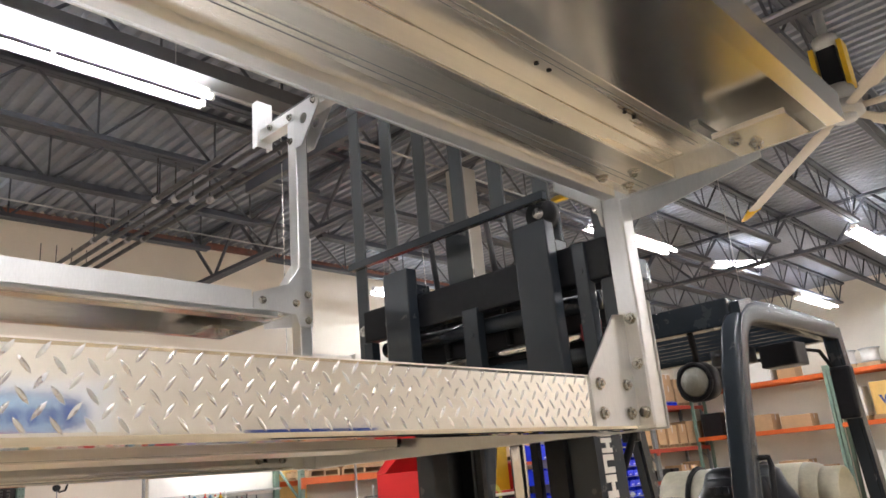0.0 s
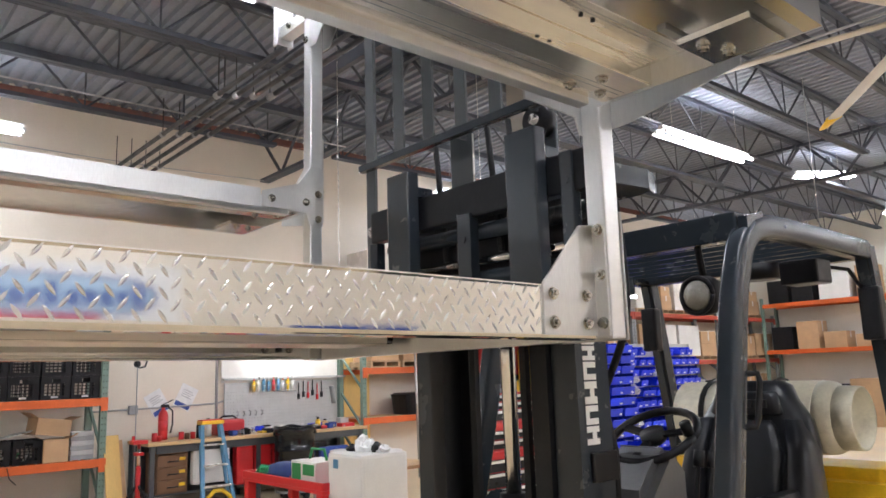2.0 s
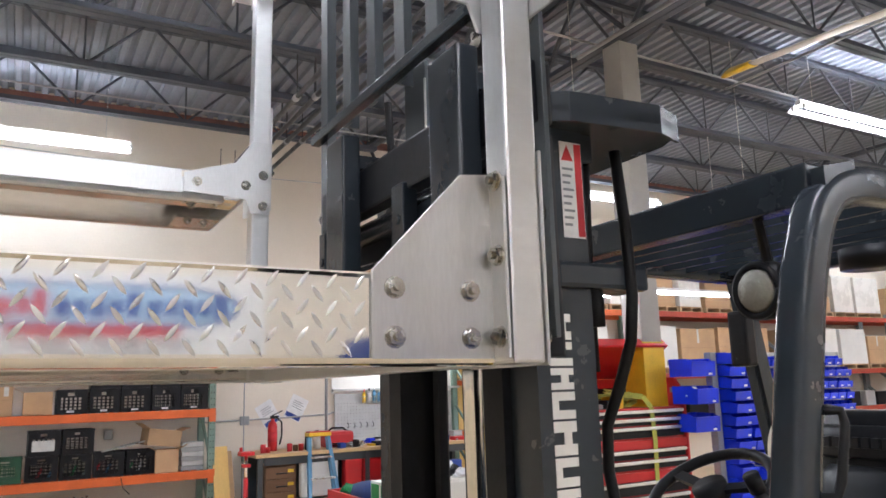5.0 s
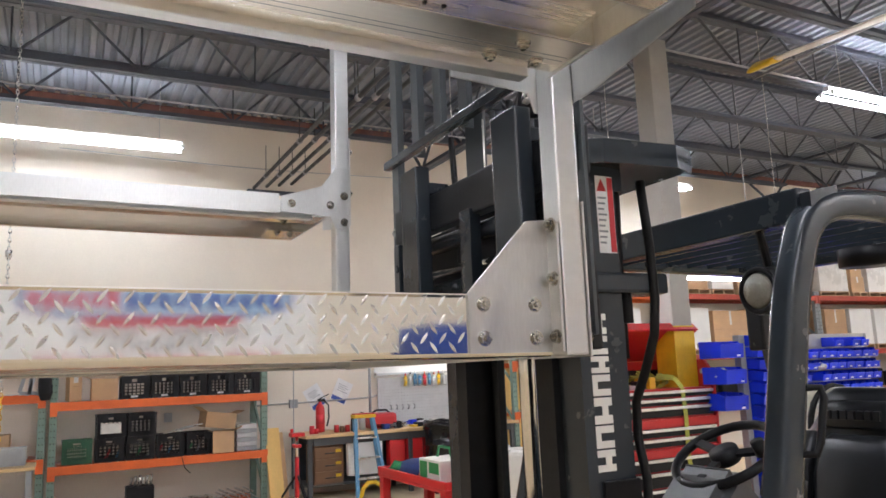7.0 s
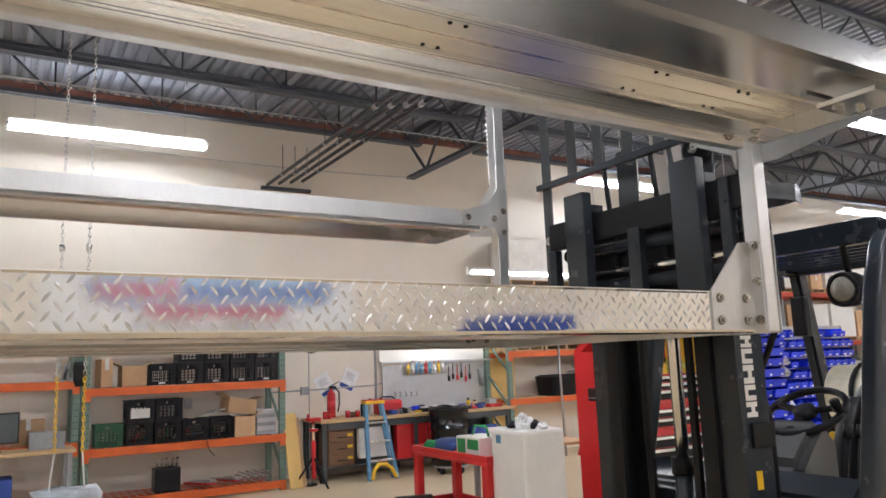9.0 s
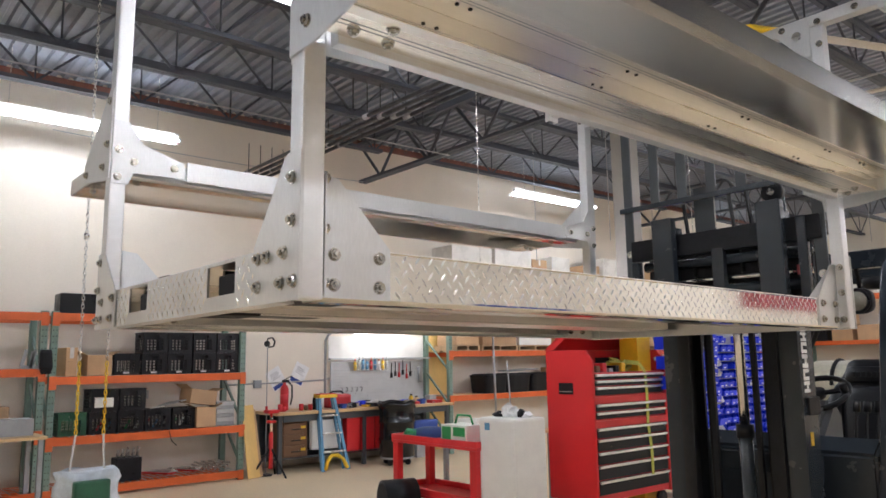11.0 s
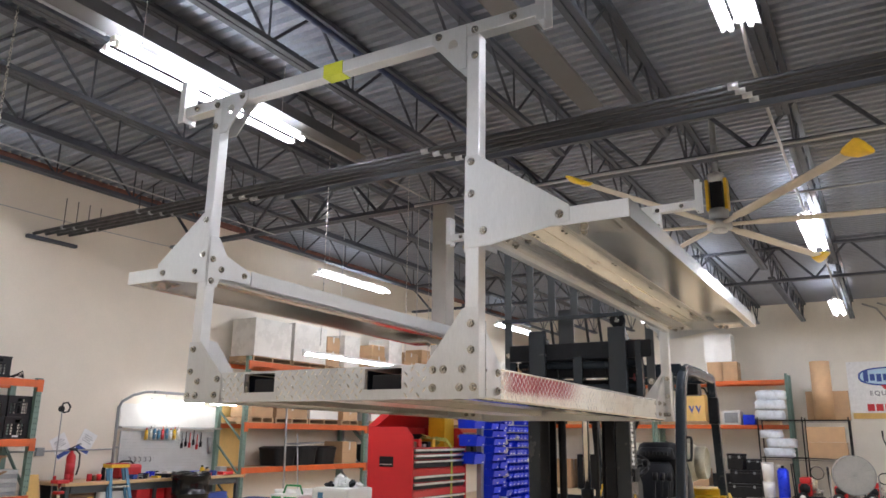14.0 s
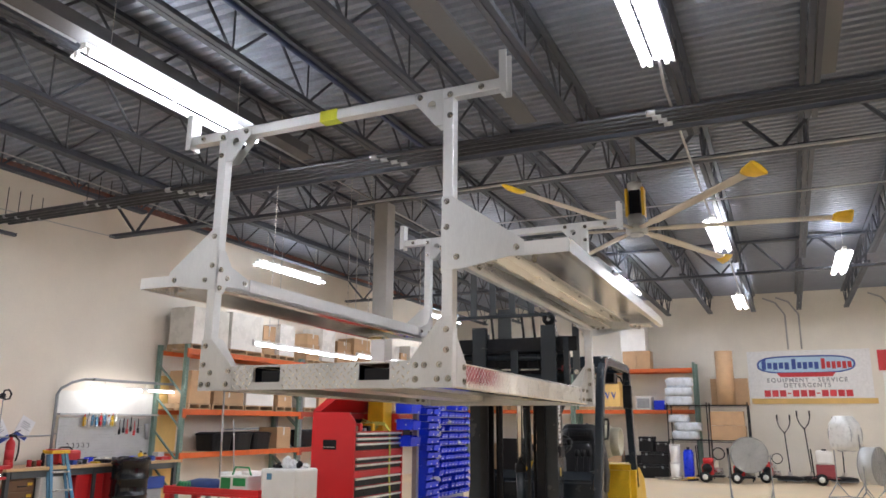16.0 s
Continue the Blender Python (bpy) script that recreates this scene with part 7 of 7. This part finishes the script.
def washer(x, y, s=1.0, tank=False):
    """A wheeled tube frame with engine, pump, hose reel and push handle."""
    q = "pressure washer with a white tank over a dark red cart" if tank else "red engine pressure washer on a black wheeled frame"
    e = thing("pressure_washer", (x, y, 0), q, "pressure washer", "pressure washers")
    part("base_frame", pipe(B(), [(x - 0.36 * s, y - 0.24 * s, 0.16), (x + 0.36 * s, y - 0.24 * s, 0.16), (x + 0.36 * s, y + 0.24 * s, 0.16), (x - 0.36 * s, y + 0.24 * s, 0.16), (x - 0.36 * s, y - 0.24 * s, 0.16)], 0.018, 8), BLACK, e)
    part("push_handle", pipe(B(), [(x - 0.30 * s, y - 0.22 * s, 0.16), (x - 0.34 * s, y - 0.22 * s, 0.98 * s), (x - 0.34 * s, y + 0.22 * s, 0.98 * s), (x - 0.30 * s, y + 0.22 * s, 0.16)], 0.016, 8), BLACK, e)
    part("bed", box(B(), x - 0.34 * s, x + 0.34 * s, y - 0.22 * s, y + 0.22 * s, 0.165, 0.19), DULLRED if tank else BLACK, e)
    if tank:
        part("engine_housing", box(B(), x - 0.24 * s, x + 0.24 * s, y - 0.2 * s, y + 0.2 * s, 0.191, 0.56 * s, 0.03), DULLRED, e)
        part("tank", box(B(), x - 0.22 * s, x + 0.22 * s, y - 0.2 * s, y + 0.2 * s, 0.561 * s, 0.95 * s, 0.07), WHITE, e, "white plastic tank")
        part("tank_cap", rod(B(), (x, y, 0.95 * s), (x, y, 0.99 * s), 0.06, 16), BLACK, e, "", True)
    else:
        part("engine", box(B(), x - 0.22 * s, x + 0.10 * s, y - 0.18 * s, y + 0.18 * s, 0.191, 0.50 * s, 0.05), RED, e)
        part("cowl", rod(B(), (x - 0.06 * s, y - 0.185 * s, 0.38 * s), (x - 0.06 * s, y - 0.26 * s, 0.38 * s), 0.13 * s, 20), BLACK, e, "", True)
        part("fuel_tank", box(B(), x - 0.18 * s, x + 0.10 * s, y - 0.16 * s, y + 0.16 * s, 0.501 * s, 0.66 * s, 0.05), RED, e)
        part("silencer", box(B(), x + 0.11 * s, x + 0.22 * s, y - 0.14 * s, y + 0.14 * s, 0.40 * s, 0.62 * s, 0.02), STEEL, e)
        part("pump", rod(B(), (x + 0.10 * s, y, 0.30 * s), (x + 0.34 * s, y, 0.30 * s), 0.085 * s, 16), STEEL, e, "", True)
        part("hose_coil", pipe(B(), [(x + 0.26 * s + 0.16 * s * math.cos(a), y - 0.15 * s - 0.012 * k / 6, 0.78 * s + 0.16 * s * math.sin(a)) for k, a in enumerate(2 * math.pi * k / 14 for k in range(57))], 0.012, 6), BLACK, e, "coiled black hose")
    for dy in (-0.31, 0.25):
        w = part("wheel", rod(B(), (x - 0.12 * s, y + dy * s, 0.15), (x - 0.12 * s, y + dy * s + 0.06, 0.15), 0.15, 24), RUBBER, e, "", True)
        part("rim", rod(B(), (x - 0.12 * s, y + dy * s - 0.004, 0.15), (x - 0.12 * s, y + dy * s + 0.064, 0.15), 0.075, 16), WHITE, w, "", True)


washer(-0.80, 20.15)
washer(0.02, 20.1, 0.95)
washer(0.72, 20.7, 0.85)
washer(2.12, 20.5, 0.95, True)


def surface_cleaner(x, y, tx, tz):
    """A round shroud on casters; its lance forks into two grips at (tx, tz)."""
    e = thing("surface_cleaner", (x, y, 0), "round black surface cleaner with a forked upright handle", "surface cleaner", "surface cleaners")
    part("disc", loft([[(x + r * math.cos(a), y + r * math.sin(a), z) for a in (2 * math.pi * q / 32 for q in range(32))] for r, z in ((0.35, 0.05), (0.355, 0.09), (0.33, 0.14), (0.12, 0.17))]), BLACK, e, "", True)
    part("skirt", pipe(B(), [(x + 0.355 * math.cos(a), y + 0.355 * math.sin(a), 0.05) for a in (2 * math.pi * q / 32 for q in range(33))], 0.012, 6), GREY, e)
    part("hub", rod(B(), (x, y, 0.165), (x, y, 0.27), 0.06, 14), STEEL, e)
    part("stem", rod(B(), (x, y, 0.26), (tx, y + 0.45, tz - 0.52), 0.017, 8), BLACK, e)
    for s in (-1, 1):
        h = part("handle", pipe(B(), [(tx, y + 0.45, tz - 0.52), (tx + s * 0.12, y + 0.47, tz - 0.36), (tx + s * 0.17, y + 0.5, tz - 0.2), (tx + s * 0.17, y + 0.5, tz)], 0.015, 8), BLACK, e)
        part("grip", rod(B(), (tx + s * 0.17, y + 0.5, tz - 0.16), (tx + s * 0.17, y + 0.5, tz + 0.01), 0.022, 10), RUBBER, h)
    for a in range(3):
        part("caster", rod(B(), (x + 0.28 * math.cos(a * 2.1), y + 0.28 * math.sin(a * 2.1), 0.025), (x + 0.28 * math.cos(a * 2.1) + 0.02, y + 0.28 * math.sin(a * 2.1), 0.025), 0.025, 10), RUBBER, e)


surface_cleaner(1.24, 21.3, 1.18, 1.86)
surface_cleaner(1.80, 21.5, 1.72, 1.98)
surface_cleaner(2.62, 21.6, 2.66, 1.80)


def drum_fan(x, y, z, r, turn, label, wrap=False):
    """An open drum with wire guards, blades and motor on a tubular stand."""
    e = thing("drum_fan", (0, 0, 0), label, "fan", "floor fans")
    ring = lambda q, yy, n=40: [(q * math.cos(a), yy, z + q * math.sin(a)) for a in (2 * math.pi * k / n for k in range(n))]
    bm = B()
    loops = [[bm.verts.new(p) for p in ring(q, yy)] for q, yy in ((r, -0.13), (r, 0.13), (r - 0.008, 0.13), (r - 0.008, -0.13))]
    for k in range(4):
        for j in range(40):
            bm.faces.new((loops[k][j], loops[k][(j + 1) % 40], loops[(k + 1) % 4][(j + 1) % 40], loops[(k + 1) % 4][j]))
    part("drum", bm, GREYL, e, "", True)
    for yy in (-0.135, 0.135):
        g = part("guard", pipe(B(), ring(r, yy) + ring(r, yy)[:1], 0.009, 6), GREY, e)
        for q in (0.18, 0.28, 0.38, 0.48, 0.58, 0.68, 0.78, 0.86, 0.93):
            part("guard_ring", pipe(B(), ring(r * q, yy, 28) + ring(r * q, yy, 28)[:1], 0.0035, 4), GREY, g)
        for k in range(8):
            a = math.pi * k / 8
            part("guard_spoke", rod(B(), (r * math.cos(a), yy, z + r * math.sin(a)), (-r * math.cos(a), yy, z - r * math.sin(a)), 0.0035, 4), GREY, g)
    for k in range(4):
        a = math.pi * k / 2 + 0.5
        u, v = Vector((math.cos(a), 0, math.sin(a))), Vector((-math.sin(a), 0.6, math.cos(a)))
        part("blade", bar(B(), Vector((0, 0, z)) + u * 0.06, Vector((0, 0, z)) + u * (r - 0.04), 0.16, 0.004, v.cross(u)), STEEL, e)
    part("motor", rod(B(), (0, -0.06, z), (0, 0.11, z), 0.075, 18), BLACK, e, "", True)
    part("rear_dish", rod(B(), (0, -0.128, z), (0, -0.118, z), r * 0.97, 40, r * 0.6), GREYL, e, "grey pressed dish behind the blades")
    for s in (-1, 1):
        part("side_frame", pipe(B(), [(s * (r + 0.05), 0, z), (s * (r + 0.05), 0, 0.32), (s * (r + 0.03), -0.26, 0.02), (s * (r + 0.03), 0.26, 0.02), (s * (r + 0.05), 0, 0.32)], 0.015, 8), GREY, e)
    for yy in (-0.26, 0.26):
        part("crossbar", rod(B(), (-r - 0.03, yy, 0.02), (r + 0.03, yy, 0.02), 0.014, 8), GREY, e)
    if wrap:
        part("plastic_wrap", loft([pad(0, 0, z - r * 0.9, r * 0.9, 0.2), pad(0, 0, z - 0.5 * r, r + 0.02, 0.21), pad(0, 0, z + 0.6 * r, r + 0.01, 0.2), pad(0, 0, z + r + 0.03, r * 0.5, 0.15)]), CLEARISH, e, "loose clear plastic wrap", True)
    e.matrix_basis = pose(x, y, 0, 0, 0, turn)


drum_fan(0.52, 14.6, 0.96, 0.36, 8, "grey drum fan on a tubular stand")
drum_fan(2.45, 16.4, 1.38, 0.37, -55, "tall grey drum fan in clear plastic wrap", True)
drum_fan(2.78, 14.6, 0.80, 0.36, 62, "low grey drum fan turned aside on its stand")

# banners
def banner(frame_pose, w, h, label):
    """A vinyl banner in the x, z plane facing -y, its lower left corner at the origin."""
    e = thing("vinyl_banner", (0, 0, 0), label, "banner", "banners")
    part("sheet", box(B(), 0, w, 0, 0.006, 0, h), PAPER, e)
    def oval(cx, cz, rx, rz, y):
        return prism(B(), [(cx + rx * math.copysign(abs(math.cos(a)) ** 0.5, math.cos(a)), cz + rz * math.copysign(abs(math.sin(a)) ** 0.8, math.sin(a))) for a in (2 * math.pi * k / 40 for k in range(40))], "y", y, y + 0.002)
    part("emblem_edge", oval(w * 0.48, h * 0.70, w * 0.40, h * 0.19, -0.003), INKBLUE, e, "blue oval emblem outline")
    part("emblem", oval(w * 0.48, h * 0.70, w * 0.385, h * 0.16, -0.006), INKCYAN, e, "pale blue emblem field")
    for a, b, m in ((0.12, 0.36, INKBLUE), (0.37, 0.60, INKBLUE), (0.61, 0.86, INKRED)):
        n = 5 if b < 0.7 else 6
        for k in range(n):
            q = a + (b - a) * k / n
            part("emblem_block", box(B(), w * q, w * (q + (b - a) / n * 0.75), -0.009, -0.006, h * (0.62 if k % 2 else 0.60), h * (0.75 if k else 0.82)), m, e)
    part("emblem_band", prism(B(), [(w * 0.27, h * 0.44), (w * 0.69, h * 0.44), (w * 0.72, h * 0.53), (w * 0.24, h * 0.53)], "y", -0.009, -0.006), INKRED, e)
    for txt, z, sz in (("EQUIPMENT · SERVICE", 0.335, 0.098), ("DETERGENTS", 0.225, 0.098)):
        c = bpy.data.curves.new("sign_text", "FONT")
        c.body, c.size, c.align_x, c.extrude, c.offset, c.space_character = txt, sz * h * 1.25, "CENTER", 0.001, 0.004, 1.3
        o = new("sign_text", c)
        o.data.materials.append(INKGREY)
        o.parent = e
        o.matrix_basis = pose(w * 0.48, -0.002, h * z, 90, 0, 0)
    q = w * 0.125
    for k in range(12):
        wide_bar = k not in (3, 7)
        part("number_bar", box(B(), q, q + w * (0.052 if wide_bar else 0.03), -0.003, 0.0, h * (0.03 if wide_bar else 0.085), h * (0.165 if wide_bar else 0.11)), INKRED, e)
        q += w * (0.064 if wide_bar else 0.042)
    for x in (0.03, 0.5, 0.97):
        part("grommet", rod(B(), (w * x, -0.004, h * 0.97), (w * x, 0.0, h * 0.97), 0.015, 10), STEEL, e)
    e.matrix_basis = frame_pose
    return e


banner(pose(0.30, 22.488, 2.37, 0, 0, 0), 3.38, 1.43, "white vinyl banner with blue and red emblem on the wall")
banner(pose(6.19, 3.9, 1.75, 0, 0, -90), 3.0, 1.0, "white vinyl banner with blue and red emblem on the side wall")
rest("timber_rail", box(B(), 0.35, 3.75, 22.45, 22.488, 2.20, 2.355), PLY, "pale timber rail along the wall", "rail")
rest("red_sign", box(B(), 3.86, 5.3, 22.47, 22.49, 3.15, 3.75), RED, "plain red panel on the wall", "sign")
rest("red_sign", box(B(), 6.17, 6.19, 13.0, 17.0, 2.55, 3.2), DULLRED, "faded red panel on the side wall", "sign")
rest("white_sign", box(B(), 3.95, 5.3, 22.47, 22.49, 2.2, 3.1), PAPER, "white panel with bars on the wall", "sign")
for x in (1.5, 1.88, 4.4):
    rest("wall_conduit", pipe(B(), [(x, 22.46, 3.84), (x, 22.46, 4.9), (x - 0.25, 22.44, 5.3), (x - 0.6, 22.4, 5.45)], 0.025, 8), CONDUIT, "grey conduit up the end wall", "conduit", True, "conduits")

# cabinets on the east side, seen in the polished plate
def steel_cabinet(x, y0, y1, h, mat, label):
    e = thing("steel_cabinet", (x + 0.25, (y0 + y1) / 2, 0), label, "cabinet", "cabinets")
    part("body", box(B(), x + 0.02, x + 0.5, y0, y1, 0.08, h, 0.008), mat, e)
    part("plinth", box(B(), x + 0.04, x + 0.48, y0 + 0.02, y1 - 0.02, 0, 0.08), BLACK, e)
    ym = (y0 + y1) / 2
    for a, b in ((y0 + 0.01, ym - 0.003), (ym + 0.003, y1 - 0.01)):
        d = part("door", box(B(), x, x + 0.019, a, b, 0.1, h - 0.02, 0.004), mat, e)
        part("handle", box(B(), x - 0.02, x, *((b - 0.06, b - 0.03) if b < ym else (a + 0.03, a + 0.06)), h * 0.5, h * 0.5 + 0.14, 0.004), STEEL, d)


steel_cabinet(3.0, 3.62, 4.3, 1.97, INKBLUE, "dark blue two-door steel cabinet")

# ------------------------------------------------------------------ roof services
for k in range(4):
    y, z = 4.10 + 0.19 * k, 4.50 + 0.035 * k
    rest("roof_pipe", rod(B(), (X0 + 0.05, y, z), (X1 - 0.05, y, z), 0.026, 10), PIPE, "long black steel pipe under the roof", "pipe", True, "roof pipes")
    for x in (0.38 + 0.03 * k, -2.68 + 0.03 * k, -5.74 + 0.03 * k):
        rest("pipe_coupling", rod(B(), (x, y, z), (x + 0.085, y, z), 0.034, 14), CONDUIT, "pale coupling on a roof pipe", "coupling", True, "couplings")
    for x in (-8.88, -7.2, -5.68):
        e = thing("pipe_clamp", (x, y, z), "small steel clamp hung on a dark rod round a roof pipe", "clamp", "pipe clamps")
        part("band", rod(B(), (x - 0.02, y, z), (x + 0.02, y, z), 0.036, 12), CONDUIT, e)
        part("hanger_rod", rod(B(), (x, y, z + 0.035), (x, y, 4.94), 0.006, 6), PIPE, e)
rest("pipe_support", box(B(), -5.3, X1 - 0.06, 4.86, 4.92, 4.60, 4.72), JOIST, "dark steel channel beside the roof pipes", "channel")
rest("sagging_wire", pipe(B(), [(X0 + 0.3, 1.5 + 0.5 * k, 4.78 - 0.05 * math.sin(math.pi * k / 10)) for k in range(11)], 0.007, 6), CONDUIT, "thin pale wire sagging along the wall", "wire", True)
rest("pipe_end_channel", box(B(), X0 + 0.01, X0 + 0.09, 4.0, 4.80, 4.42, 4.47), JOIST, "dark steel channel under the pipe ends", "channel")
rest("strung_cable", rod(B(), (-6.92, Y0, 4.70), (-6.94, 6.45, 4.70), 0.010, 8), CONDUIT, "thin pale cable strung below the joists", "cable", True)
rest("blue_pipe", rod(B(), (-2.67, Y0, 5.08), (-2.67, 6.5, 5.08), 0.028, 10), DKBLUE, "dark blue pipe along the joists", "pipe", True)
for x in (-4.2, -1.11, 1.98):
    rest("roof_member", prism(B(), [(x - 0.12, 5.0), (x + 0.12, 5.0), (x + 0.12, 5.012), (x + 0.012, 5.012), (x + 0.012, 5.2), (x - 0.012, 5.2), (x - 0.012, 5.012), (x - 0.12, 5.012)], "y", Y0, 5.0), MEMBER, "grey painted flat steel member along the joists", "beam", group="roof members")
rest("girder_pipe", rod(B(), (-4.3, 6.48, 4.80), (X1 - 0.05, 6.48, 4.80), 0.02, 10), CONDUIT, "pale pipe run along the girder", "pipe", True)
rest("girder_pipe", rod(B(), (-4.3, 8.6, 4.86), (X1 - 0.05, 8.6, 4.86), 0.014, 10), CONDUIT, "thin pale pipe across the roof", "pipe", True)
for y0, y1 in ((3.70, 9.48), (11.92, 17.38)):
    rest("lamp_conduit", pipe(B(), [(0.58, y0, 4.85), (0.57, y0 + 0.4, 4.72), (0.53, y1 - 0.4, 4.74), (0.52, y1, 4.85)], 0.015, 8), CONDUIT, "grey conduit between two strip lights", "conduit", True, "conduits")
for y0, y1 in ((-8.5, 1.36), (3.80, 9.70)):
    rest("lamp_conduit", rod(B(), (-4.13, y0, 4.90), (-4.17, y1, 4.90), 0.012, 8), CONDUIT, "grey conduit between two strip lights", "conduit", True, "conduits")
for x, y in ((-7.4, 8.8), (-6.1, 10.4), (-3.0, 11.5), (-5.2, 8.0)):
    rest("drop_wire", rod(B(), (x, y, 3.3), (x, y, ROOF - 0.02), 0.006, 6), CONDUIT, "thin wire hanging from the roof", "wire", True, "drop wires")
# slow ceiling fan
FX, FY, FZ = -0.30, 7.25, 4.17
fan = thing("ceiling_fan", (FX, FY, FZ), "large industrial ceiling fan with yellow-tipped beige blades", "ceiling fan")
part("hub", rod(B(), (FX, FY, FZ - 0.05), (FX, FY, FZ + 0.05), 0.15, 28), GREYL, fan, "", True)
part("hub_cap", rod(B(), (FX, FY, FZ - 0.09), (FX, FY, FZ - 0.05), 0.09, 24), GREYL, fan, "", True)
part("gearbox", rod(B(), (FX, FY, FZ + 0.05), (FX, FY, FZ + 0.2), 0.12, 24), GREYL, fan, "", True)
part("motor", box(B(), FX - 0.075, FX + 0.075, FY - 0.075, FY + 0.075, FZ + 0.2, FZ + 0.55, 0.01), BLACK, fan)
for s in (-1, 1):
    part("motor_plate", box(B(), FX + s * 0.11 - 0.02, FX + s * 0.11 + 0.02, FY - 0.08, FY + 0.08, FZ + 0.18, FZ + 0.58, 0.006), YELLOW, fan, "yellow motor side plate")
part("shroud", rod(B(), (FX, FY, FZ + 0.55), (FX, FY, FZ + 0.66), 0.10, 20), CLEARISH, fan, "", True)
part("downrod", rod(B(), (FX, FY, FZ + 0.6), (FX, FY, ROOF - 0.05), 0.04, 12), GREY, fan)
for k in range(6):
    a = radians(-52 + 60 * k)
    d, n = Vector((math.cos(a), math.sin(a), 0)), Vector((-math.sin(a), math.cos(a), 0))
    c = Vector((FX, FY, FZ))
    def sec(r, w, t, tilt=0.14):
        o = c + d * r
        up = Vector((0, 0, 1)) * math.cos(tilt) + n * math.sin(tilt)
        sd = n * math.cos(tilt) - Vector((0, 0, 1)) * math.sin(tilt)
        return [o + sd * w * math.cos(q) + up * t * math.sin(q) for q in (2 * math.pi * j / 12 for j in range(12))]
    b = part("blade", loft([sec(0.14, 0.04, 0.02), sec(0.4, 0.045, 0.02), sec(0.45, 0.075, 0.018), sec(2.42, 0.07, 0.015)]), FANBLADE, fan, "beige aerofoil blade", True)
    part("blade_tip", loft([sec(2.42, 0.082, 0.026), sec(2.46, 0.095, 0.03, 0.4), sec(2.63, 0.115, 0.03, 0.6), sec(2.66, 0.10, 0.02, 0.6)]), YELLOW, b, "yellow blade tip", True)
